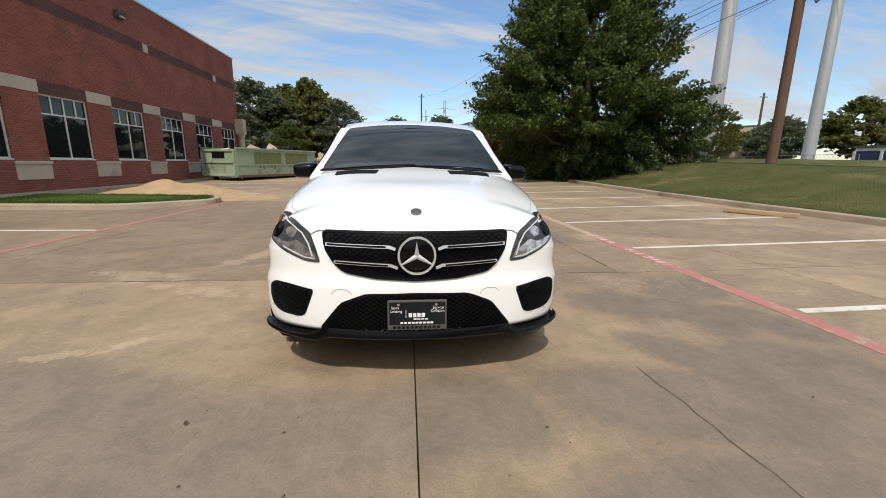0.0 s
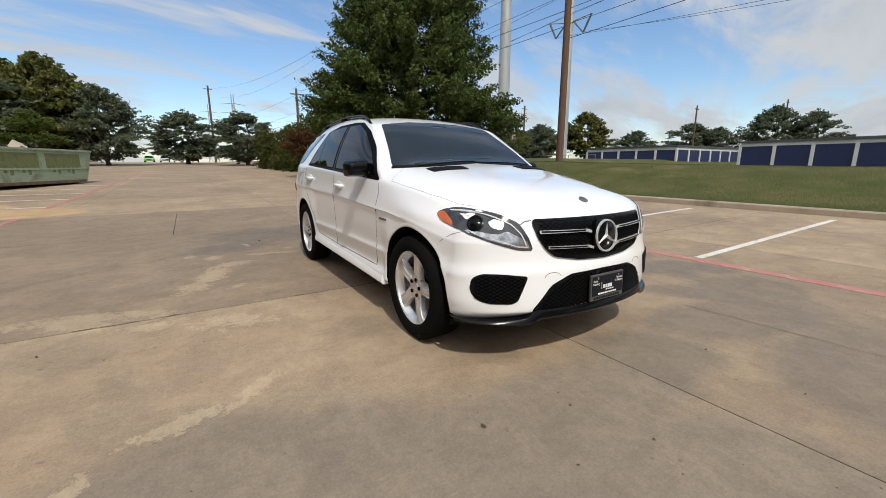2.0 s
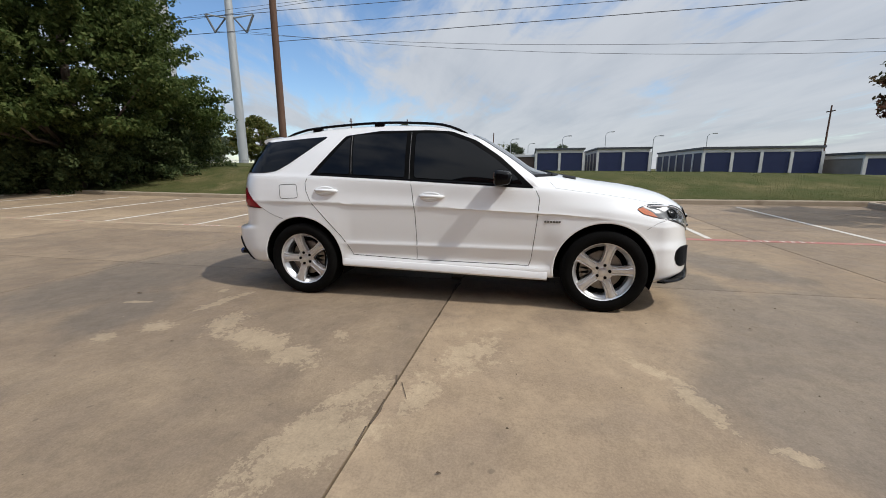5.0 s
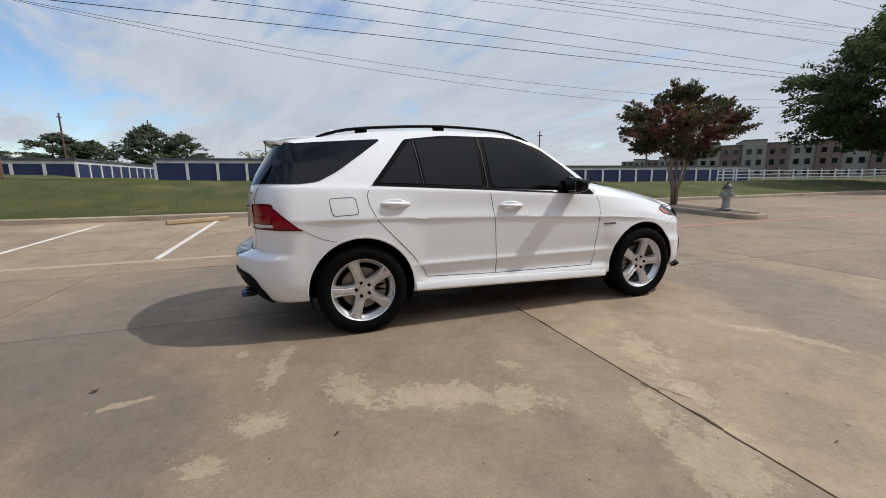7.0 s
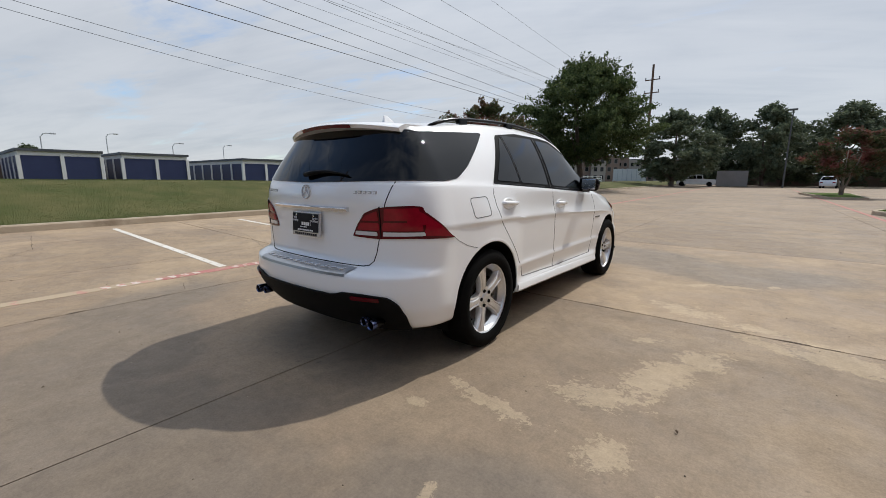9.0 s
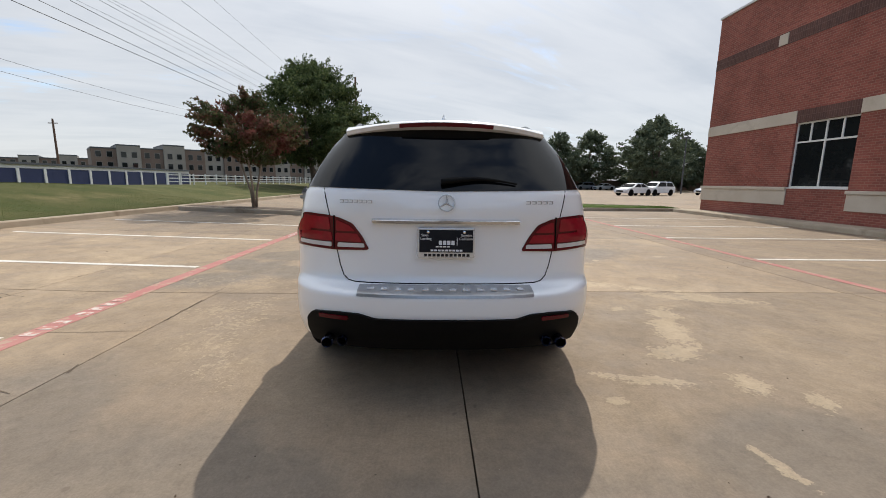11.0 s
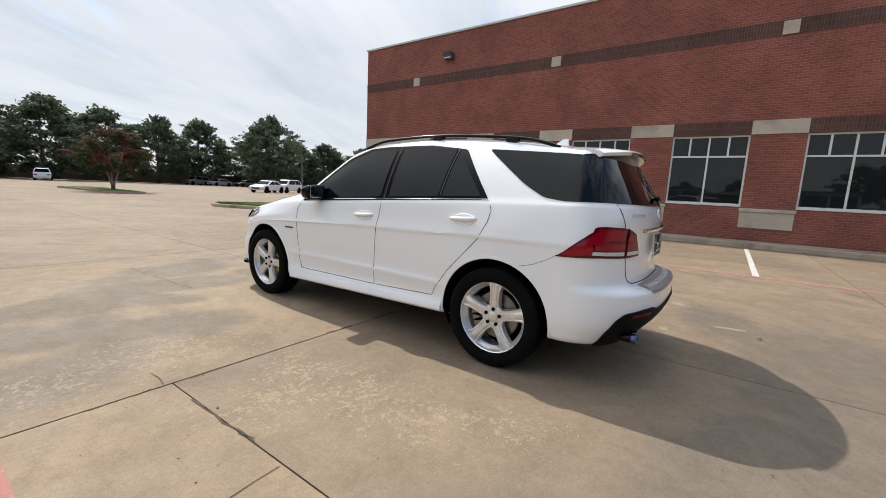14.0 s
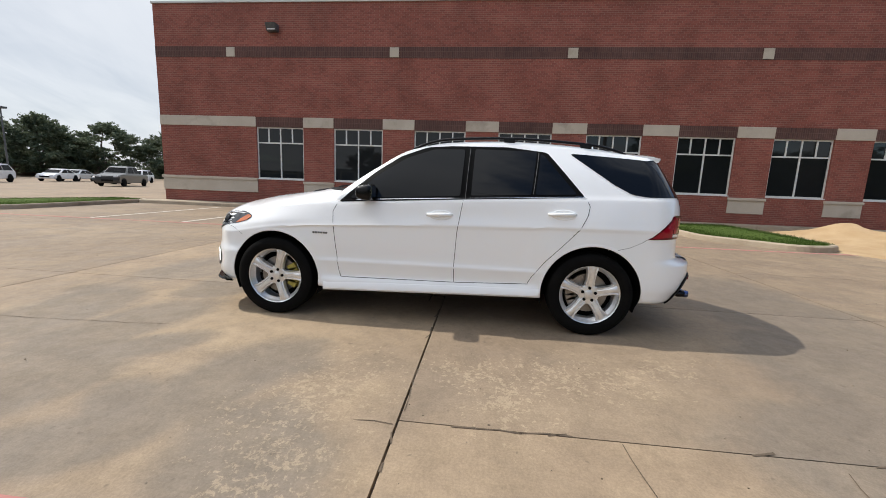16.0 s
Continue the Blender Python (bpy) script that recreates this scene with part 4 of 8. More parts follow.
y_rear = pchip([(0.30, 2.22), (0.38, 2.29), (0.46, 2.35), (0.56, 2.385), (0.64, 2.385), (0.665, 2.37), (0.69, 2.255), (0.75, 2.235), (0.95, 2.235), (1.10, 2.25), (1.19, 2.235), (1.30, 2.175), (1.56, 2.02), (1.65, 1.99)])


def top_z(x, y):
    """Height of bonnet, windscreen and roof."""
    if y < -0.93:
        a, e, w = zc(y), z6(max(y, Y0)), w6(max(y, Y0))
        return a - (a - e) * min(abs(x) / w, 1) ** (3.0 + 2.4 * max(0.0, min(1.0, (y + 1.75) / 0.8)))
    a, e, w = zc(y), z8c(y), w8(y)
    return a - (a - e) * min(abs(x) / w, 1) ** 2.3


def spline(keys, n):
    """Points along a smooth line through keys, n for each stretch."""
    k = [Vector(p) for p in keys]
    k = [2 * k[0] - k[1], *k, 2 * k[-1] - k[-2]]
    out = []
    for i in range(1, len(k) - 2):
        for s in range(n):
            t = s / n
            a, b, c, d = k[i - 1], k[i], k[i + 1], k[i + 2]
            out.append(0.5 * (2 * b + (c - a) * t + (2 * a - 5 * b + 4 * c - d) * t * t + (3 * b - a - 3 * c + d) * t**3))
    return out + [k[-2]]


NS, NT = 4, 12


def side_points(y):
    """Half section from the sill up to the belt and on to the roof edge, as (x, z)."""
    zb = z_bottom(y)
    ease = max(0.0, min(1.0, min(y + 1.15, 1.0 - y) / 0.15))
    k = (z6(y) - 0.54) / 0.61
    up = lambda z: 0.54 + (z - 0.54) * k
    soft = max(0.0, min(1.0, (y + 1.75) / 0.5)) * max(0.0, min(1.0, (1.95 - y) / 0.4))
    keys = [(w3(y) - 0.10, zb), (w3(y) - 0.03 + 0.02 * ease, zb + 0.03), (w3(y) - 0.012 + 0.015 * ease, zb + 0.09), (w3(y) - 0.020 * ease, zb + 0.15), (w3(y) - 0.006 * ease, 0.525), (w3(y), 0.545), (w3(y) - 0.012 * ease, 0.58), (w5(y) - 0.014 * ease, up(0.72)), (w5(y) - 0.010 * soft, up(0.885)), (w5(y), up(0.905)), (w5(y) - 0.006, up(0.925)), (w5(y) - 0.024, up(1.0)), (w6(y) + 0.018, z6(y) - 0.03), (w6(y), z6(y))]
    return spline(keys, NS)


def section(y, warp):
    """One half section: sill to belt, belt to roof edge, roof edge to the middle. warp moves the top part along the car."""
    low = [(p[0], y, p[1]) for p in resample(side_points(y), 60)]
    up = []
    a = Vector((w6(y), z6(y)))
    for i in range(1, 15):
        t = i / 14
        if y < -0.93:
            x = w6(y) + (w8(y) - w6(y)) * t
            yy = y + warp(x)
            up.append((x, yy, top_z(x, yy)))
        else:
            b = Vector((w8(y), z8c(y)))
            c = a.lerp(b, t)
            bulge = 0.020 * math.sin(math.pi * t)
            yy = y + warp(w8(y)) * t
            up.append((c.x + bulge, yy, c.y + bulge * 0.4))
    top = []
    for i in range(1, NT + 1):
        x = w8(y) * (1 - i / NT)
        yy = y + warp(x)
        top.append((x, yy, top_z(x, yy)))
    return low + up + top


def resample(pts, n):
    d = [0.0]
    for a, b in zip(pts, pts[1:]):
        d.append(d[-1] + (b - a).length)
    out, j = [], 0
    for i in range(n):
        s = d[-1] * i / (n - 1)
        while j < len(d) - 2 and d[j + 1] < s:
            j += 1
        t = (s - d[j]) / max(d[j + 1] - d[j], 1e-9)
        out.append(pts[j].lerp(pts[j + 1], min(t, 1)))
    return out


def nose(x, w, z, n=2.0):
    return Y0 + (y_front(z) - Y0) * max(0.0, 1 - (abs(x) / w) ** n) ** (1 / n)


def tail(x, w, z, n=2.6):
    return Y1 + (y_rear(z) - Y1) * max(0.0, 1 - (abs(x) / w) ** n) ** (1 / n)


def car_shell():
    bm = bmesh.new()
    ys = list(np.linspace(Y0, Y1, 150))
    rows = []
    for y in ys:
        f = max(0.0, min(1.0, (-1.0 - y) / (-1.0 - Y0))) ** 1.5
        r = max(0.0, min(1.0, (y - 1.2) / (Y1 - 1.2))) ** 2

        def warp(x, f=f, r=r):
            return f * (nose(min(x, 0.8), 0.8, ZN) - Y0) + r * (tail(min(x, 0.6), 0.6, 1.565) - Y1)

        rows.append(section(y, warp))
    n = len(rows[0])
    nl = 60  # points up to the belt
    ne = nl + 14  # up to the roof edge
    # the front edge of the bonnet lies on the row of the nose at the same height
    for j in range(nl - 1, n):
        x, y, z = rows[0][j]
        rows[0][j] = (x, nose(min(x, 0.8), 0.8, ZN), ZN)
    for i in range(1, 9):
        for j in range(nl, n):
            x, y, z = rows[i][j]
            k = (1 - i / 9) ** 2
            rows[i][j] = (x, y, z + k * min(0.0, ZN + 0.017 * i - z))
    grid = {1: [], -1: []}
    for s in (1, -1):
        for i, r in enumerate(rows):
            line = []
            for j, (x, y, z) in enumerate(r):
                if s == -1 and j == n - 1:
                    line.append(grid[1][i][j])
                else:
                    line.append(bm.verts.new((s * x, y, z)))
            grid[s].append(line)
        for i in range(len(rows) - 1):
            for j in range(n - 1):
                q = (grid[s][i][j], grid[s][i + 1][j], grid[s][i + 1][j + 1], grid[s][i][j + 1])
                bm.faces.new(q if s == 1 else q[::-1])
    # nose: level rows from side to side
    cols = [math.sin(math.pi / 2 * c) for c in np.linspace(-1, 1, 61)]
    prev = None
    for j in range(nl):
        x0, _, z = rows[0][j]
        line = []
        for c in cols:
            x = c * x0
            if abs(c) > 0.9999:
                line.append(grid[1 if c > 0 else -1][0][j])
            else:
                line.append(bm.verts.new((x, nose(x, x0, z), z)))
        if prev:
            for k in range(len(cols) - 1):
                bm.faces.new((prev[k], prev[k + 1], line[k + 1], line[k]))
        prev = line
    # tail
    prev = None
    for j in range(ne):
        x0, yy, z = rows[-1][j]
        line = []
        for c in cols:
            x = c * x0
            if abs(c) > 0.9999:
                line.append(grid[1 if c > 0 else -1][-1][j])
            else:
                line.append(bm.verts.new((x, tail(x, x0, z), z)))
        if prev:
            for k in range(len(cols) - 1):
                bm.faces.new((prev[k], line[k], line[k + 1], prev[k + 1]))
        prev = line
    bmesh.ops.recalc_face_normals(bm, faces=bm.faces)
    return bm


shell_bm = car_shell()
from mathutils.bvhtree import BVHTree  # noqa: E402

shell_tree = BVHTree.FromBMesh(shell_bm)


def drop_on(p, axis, sign):
    """The place on the body under p, seen along an axis, and the normal there."""
    d = Vector((0, 0, 0))
    d[axis] = -sign
    o = Vector(p)
    o[axis] = sign * 4.0
    hit = shell_tree.ray_cast(o, d)
    if hit[0] is None:
        hit = shell_tree.find_nearest(Vector(p))
    n = hit[1].copy()
    if n.dot(d) > 0:
        n = -n
    return hit[0], n


def arch_cut(bm):
    """Wheel openings, with their rims on true circles."""
    gone = []
    for hub in (HUB_F, HUB_R):
        for f in bm.faces:
            c = f.calc_center_median()
            if abs(c.x) > 0.55 and math.hypot(c.y - hub, c.z - HUB_Z - 0.005) < ARCH and c.z < 0.95:
                gone.append(f)
    bmesh.ops.delete(bm, geom=list(set(gone)), context="FACES")
    for hub in (HUB_F, HUB_R):
        for v in bm.verts:
            if abs(v.co.x) > 0.55 and v.is_boundary and math.hypot(v.co.y - hub, v.co.z - HUB_Z) < ARCH + 0.05:
                d = Vector((v.co.y - hub, v.co.z - HUB_Z - 0.005))
                d *= ARCH / d.length
                v.co.y, v.co.z = hub + d.x, HUB_Z + 0.005 + d.y


body_bm = shell_bm.copy()
arch_cut(body_bm)
body = part("body", body_bm, M["paint"], car, "glossy white painted bodywork", smooth=True, sharp=50)


def patch(name, poly, axis, sign, lift, mat, parent=None, label="", cell=0.04, skirt=0.006, centre=0.0, plane=None):
    """A panel that follows the body: poly lies in the two other axes, seen along axis from the side sign."""
    bm = bmesh.new()
    ax = [k for k in range(3) if k != axis]

    def p3(a, b):
        p = [0, 0, 0]
        p[ax[0]], p[ax[1]], p[axis] = a, b, centre
        return p

    bm.faces.new([bm.verts.new(p3(a, b)) for a, b in poly])
    for k in range(2):
        lo, hi = min(q[k] for q in poly), max(q[k] for q in poly)
        cuts = np.arange(lo + cell, hi, cell)
        no = [0, 0, 0]
        no[ax[k]] = 1
        for c in cuts:
            co = [0, 0, 0]
            co[ax[k]] = float(c)
            bmesh.ops.bisect_plane(bm, geom=bm.verts[:] + bm.edges[:] + bm.faces[:], dist=1e-5, plane_co=co, plane_no=no)
    for v in bm.verts:
        if plane is None:
            co, n = drop_on(v.co, axis, sign)
        else:
            co, n = plane(v.co)
        v.co = co + n * lift
        v.normal = n
    norms = {}
    for v in bm.verts:
        norms[v] = v.normal.copy()
    edge = [e for e in bm.edges if e.is_boundary]
    ret = bmesh.ops.extrude_edge_only(bm, edges=edge)
    for v in [g for g in ret["geom"] if isinstance(g, bmesh.types.BMVert)]:
        best = min(norms, key=lambda o: (o.co - v.co).length_squared)
        v.co -= norms[best] * (lift + skirt)
    bmesh.ops.recalc_face_normals(bm, faces=bm.faces)
    d = Vector((0, 0, 0))
    d[axis] = sign
    if sum((f.normal.dot(d) for f in bm.faces)) < 0:
        bmesh.ops.reverse_faces(bm, faces=bm.faces)
    return part(name, bm, mat, parent or car, label, smooth=True, sharp=40)


def rounded(poly, r, n=4):
    """The polygon with its corners rounded."""
    out = []
    m = len(poly)
    for i in range(m):
        a, b, c = Vector(poly[i - 1]), Vector(poly[i]), Vector(poly[(i + 1) % m])
        rr = min(r, (a - b).length * 0.45, (c - b).length * 0.45)
        p, q = b + (a - b).normalized() * rr, b + (c - b).normalized() * rr
        for k in range(n + 1):
            t = k / n
            out.append(tuple((1 - t) ** 2 * p + 2 * t * (1 - t) * b + t * t * q))
    return out


def seam(name, pts, axis, sign, width=0.006, lift=0.0015, mat=None, parent=None, closed=False, label="", step=0.03):
    """A thin line that follows the body: a shut line or a bright strip."""
    ax = [k for k in range(3) if k != axis]
    line = []
    src = list(pts) + ([pts[0]] if closed else [])
    for a, b in zip(src, src[1:]):
        m = max(1, int(math.hypot(b[0] - a[0], b[1] - a[1]) / step))
        line += [(a[0] + (b[0] - a[0]) * k / m, a[1] + (b[1] - a[1]) * k / m) for k in range(m)]
    line.append(src[-1])
    bm = bmesh.new()
    prev = None
    for i, (a, b) in enumerate(line):
        q0, q1 = line[max(i - 1, 0)], line[min(i + 1, len(line) - 1)]
        t = Vector((q1[0] - q0[0], q1[1] - q0[1])).normalized()
        nrm = Vector((-t.y, t.x)) * width / 2
        row = []
        for s, l in ((-1, -0.004), (-1, lift), (1, lift), (1, -0.004)):
            p = [0, 0, 0]
            p[ax[0]], p[ax[1]] = a + s * nrm.x, b + s * nrm.y
            co, n = drop_on(p, axis, sign)
            row.append(bm.verts.new(co + n * l))
        if prev:
            for k in range(3):
                bm.faces.new((prev[k], prev[k + 1], row[k + 1], row[k]))
        prev = row
    bmesh.ops.recalc_face_normals(bm, faces=bm.faces)
    return part(name, bm, mat or M["matt_black"], parent or car, label)


# side glass, doors and shut lines
FRONT_GLASS = rounded([(-0.80, 1.122), (0.205, 1.178), (0.225, 1.592), (-0.06, 1.585), (-0.30, 1.50), (-0.52, 1.36), (-0.70, 1.215)], 0.03)
REAR_GLASS = rounded([(0.30, 1.183), (0.82, 1.208), (0.865, 1.588), (0.315, 1.597)], 0.02)
VENT_GLASS = rounded([(0.855, 1.211), (1.205, 1.226), (1.055, 1.40), (0.935, 1.545), (0.898, 1.575)], 0.02)
DLO = rounded([(-0.90, 1.085), (0.25, 1.150), (1.275, 1.204), (1.11, 1.40), (0.955, 1.585), (0.60, 1.625), (0.10, 1.622), (-0.12, 1.605), (-0.36, 1.515), (-0.58, 1.37), (-0.77, 1.205)], 0.03)
QUARTER = rounded([(1.15, 1.582), (1.74, 1.548), (1.93, 1.53), (2.15, 1.262), (2.14, 1.228), (1.80, 1.226), (1.67, 1.243), (1.52, 1.322), (1.35, 1.44)], 0.035)
FUEL = rounded([(1.385, 0.985), (1.41, 1.118), (1.61, 1.110), (1.585, 0.975)], 0.03)
FDOOR = [(-0.90, 1.09), (-0.945, 1.00), (-0.93, 0.80), (-0.89, 0.45), (-0.87, 0.395), (0.18, 0.405), (0.175, 0.55), (0.19, 0.85), (0.235, 1.145)]
RDOOR = [(0.19, 0.405), (0.83, 0.43), (0.865, 0.50), (0.97, 0.64), (1.12, 0.80), (1.24, 0.93), (1.30, 1.05), (1.315, 1.13), (1.285, 1.20)]
for s in (1, -1):
    seam("shut_line", FDOOR, 0, s, 0.0045, 0.001)
    seam("shut_line", RDOOR, 0, s, 0.0045, 0.001)
    patch("window_trim", DLO, 0, s, 0.003, M["frame_black"], label="black window surround")
    for line in ([(0.252, 1.165), (0.262, 1.40), (0.272, 1.60)], [(0.838, 1.215), (0.882, 1.58)]):
        seam("window_seal", line, 0, s, 0.0045, 0.0085, M["frame_edge"])
    patch("front_window", FRONT_GLASS, 0, s, 0.007, M["glass_dark"], label="dark tinted front door window")
    patch("rear_window", REAR_GLASS, 0, s, 0.007, M["glass_dark"], label="dark tinted rear door window")
    patch("vent_window", VENT_GLASS, 0, s, 0.007, M["glass_dark"], label="dark tinted triangular vent window")
    patch("quarter_window", QUARTER, 0, s, 0.005, M["glass_dark"], label="dark tinted quarter window")
    seam("window_strip", [(-0.86, 1.10), (0.25, 1.158), (1.27, 1.208)], 0, s, 0.005, 0.009, M["chrome"] if s > 0 else M["gloss_black"])
    # sill board
    bm = bmesh.new()
    prof = [(0.885, 0.264), (0.940, 0.270), (0.953, 0.286), (0.951, 0.318), (0.936, 0.346), (0.90, 0.356)]
    rws = []
    for k, yy in enumerate(np.linspace(-1.035, 0.935, 22)):
        up = 0.024 * (yy + 1.0)
        rws.append([bm.verts.new((s * px, yy, pz + up)) for px, pz in prof])
    for a, b in zip(rws, rws[1:]):
        for k in range(len(prof) - 1):
            bm.faces.new((a[k], a[k + 1], b[k + 1], b[k]))
    bm.faces.new(rws[0])
    bm.faces.new(rws[-1][::-1])
    bmesh.ops.recalc_face_normals(bm, faces=bm.faces)
    part("sill_board", bm, M["paint"], car, smooth=True, sharp=35)
    # door handles: dish, grip, key end
    for hy, hz in ((0.03, 1.008), (1.09, 1.055)):
        bm = bmesh.new()
        rings = []
        for k, lift in ((1.0, -0.002), (0.93, 0.004), (0.84, 0.0055), (0.66, 0.002), (0.40, 0.001), (0.06, 0.001)):
            ring = []
            for q in range(28):
                an = 2 * math.pi * q / 28
                co, nn = drop_on((0, hy + 0.012 + 0.108 * k * math.cos(an), hz - 0.002 + 0.046 * k * math.sin(an)), 0, s)
                ring.append(bm.verts.new(co + nn * lift))
            rings.append(ring)
        for r0, r1 in zip(rings, rings[1:]):
            for q in range(28):
                bm.faces.new((r0[q], r0[(q + 1) % 28], r1[(q + 1) % 28], r1[q]))
        bm.faces.new(rings[-1])
        bmesh.ops.recalc_face_normals(bm, faces=bm.faces)
        part("handle_dish", bm, M["paint"], car, smooth=True)
        co, nn = drop_on((0, hy, hz), 0, s)
        bm = bmesh.new()
        pts = [(co.x - s * 0.005, hy - 0.115, hz), (co.x + s * 0.020, hy - 0.085, hz), (co.x + s * 0.027, hy, hz + 0.002), (co.x + s * 0.021, hy + 0.085, hz + 0.004), (co.x - s * 0.005, hy + 0.115, hz + 0.004)]
        tube(bm, pts, [0.012, 0.016, 0.017, 0.016, 0.012], 10)
        part("door_handle", bm, M["paint"], car, smooth=True)
    # arch liner and lip
    for hub in (HUB_F, HUB_R):
        bm = bmesh.new()
        ring = []
        for k in range(33):
            a = math.radians(-22 + 224 * k / 32)
            yy, zz = hub + ARCH * math.cos(a), HUB_Z + 0.005 + ARCH * math.sin(a)
            co, nn = drop_on((0, yy, max(zz, 0.30)), 0, s)
            ring.append([(co.x, yy, zz), (s * 0.50, yy, zz)])
        vv = [[bm.verts.new((p[0] - s * 0.004, hub + (p[1] - hub) * 1.004, p[2])) for p in r] for r in ring]
        for a, b in zip(vv, vv[1:]):
            bm.faces.new((a[0], a[1], b[1], b[0]))
        cen = bm.verts.new((s * 0.50, hub, HUB_Z))
        for a, b in zip(vv, vv[1:]):
            bm.faces.new((a[1], cen, b[1]))
        part("wheel_arch_liner", bm, M["matt_black"], car)
        bm = bmesh.new()
        last = None
        for k in range(45):
            a = math.radians(-8 + 196 * k / 44)
            row = []
            for rr, out in ((ARCH + 0.026, 0.0005), (ARCH + 0.015, 0.002), (ARCH + 0.004, 0.003), (ARCH + 0.001, 0.001), (ARCH + 0.001, -0.006)):
                yy, zz = hub + rr * math.cos(a), HUB_Z + 0.005 + rr * math.sin(a)
                co, nn = drop_on((0, yy, max(zz, 0.29)), 0, s)
                row.append(bm.verts.new((co.x + s * out, yy, zz)))
            if last:
                for q in range(4):
                    bm.faces.new((last[q], last[q + 1], row[q + 1], row[q]))
            last = row
        bmesh.ops.recalc_face_normals(bm, faces=bm.faces)
        part("arch_lip", bm, M["paint"], car, smooth=True)
    # mirror
    bm = bmesh.new()
    box(bm, 0.86, 1.075, -0.70, -0.555, 1.105, 1.265)
    for v in bm.verts:
        if v.co.y < -0.65:
            v.co.z = 1.185 + (v.co.z - 1.185) * 0.72
            v.co.x = 0.97 + (v.co.x - 0.97) * 0.84
        if v.co.x > 1.0 and v.co.z > 1.2:
            v.co.z -= 0.015
    bmesh.ops.bevel(bm, geom=bm.edges[:], offset=0.045, segments=4, affect="EDGES", profile=0.6)
    tube(bm, [(0.83, -0.66, 1.135), (0.90, -0.65, 1.135)], [0.035, 0.03], 10)
    for v in bm.verts:
        v.co.x *= s
    bmesh.ops.recalc_face_normals(bm, faces=bm.faces)
    mir = part("wing_mirror", bm, M["gloss_black"], car, "gloss black wing mirror", smooth=True, sharp=40)
    part("mirror_glass", new_box(min(s * 0.90, s * 1.045), max(s * 0.90, s * 1.045), -0.556, -0.551, 1.13, 1.235, 0.002), M["chrome"], mir)
    # roof rail with its feet
    bm = bmesh.new()
    pts = []
    for k, yy in enumerate(np.linspace(-0.26, 1.66, 25)):
        t = k / 24
        lift = 0.034 * min(1.0, min(t, 1 - t) * 9) ** 0.6
        pts.append((s * (w8(yy) - 0.015), yy, top_z(w8(yy) - 0.02, yy) + lift - 0.004))
    tube(bm, pts, 0.013, 8)
    part("roof_rail", bm, M["gloss_black"] if s < 0 else M["gloss_black"], car, "black roof rail", smooth=True)
    for yy in (0.62, 1.30):
        part("rail_foot", new_box(*sorted((s * (w8(yy) - 0.035), s * (w8(yy) + 0.005))), yy - 0.05, yy + 0.05, top_z(w8(yy) - 0.02, yy) - 0.012, top_z(w8(yy) - 0.02, yy) + 0.034, 0.006), M["gloss_black"], car)
seam("fuel_flap_line", FUEL, 0, -1, 0.005, 0.0012, M["plate_frame"], closed=True)

# windscreen, rear glass
patch("windscreen", rounded([(-0.765, 1.195), (-0.4, 1.222), (0.0, 1.230), (0.4, 1.222), (0.765, 1.195), (0.60, 1.575), (0.3, 1.612), (0.0, 1.622), (-0.3, 1.612), (-0.60, 1.575)], 0.03), 1, -1, 0.004, M["glass_front"], label="dark tinted windscreen")
patch("cowl", [(-0.78, 1.18), (0.0, 1.222), (0.78, 1.18), (0.765, 1.197), (0.0, 1.233), (-0.765, 1.197)], 1, -1, 0.006, M["matt_black"])
patch("tailgate_glass", rounded([(-0.80, 1.228), (0.0, 1.212), (0.80, 1.228), (0.73, 1.40), (0.635, 1.545), (0.0, 1.58), (-0.635, 1.545), (-0.73, 1.40)], 0.03), 1, 1, 0.006, M["glass_dark"], label="dark tinted tailgate window")


def mirror_poly(poly):
    return [(-a, b) for a, b in poly][::-1]


# front: grille, lamps, intakes, lip
GRILLE = rounded([(-0.505, 0.888), (0.505, 0.888), (0.488, 0.80), (0.44, 0.725), (0.385, 0.681), (0.214, 0.651), (0.0, 0.640), (-0.214, 0.651), (-0.385, 0.681), (-0.44, 0.725), (-0.488, 0.80)], 0.025)
grille = patch("grille", GRILLE, 1, -1, 0.004, M["gloss_black"], label="gloss black honeycomb radiator grille", cell=0.03)
seam("grille_rim", GRILLE, 1, -1, 0.012, 0.012, M["gloss_black"], grille, closed=True)


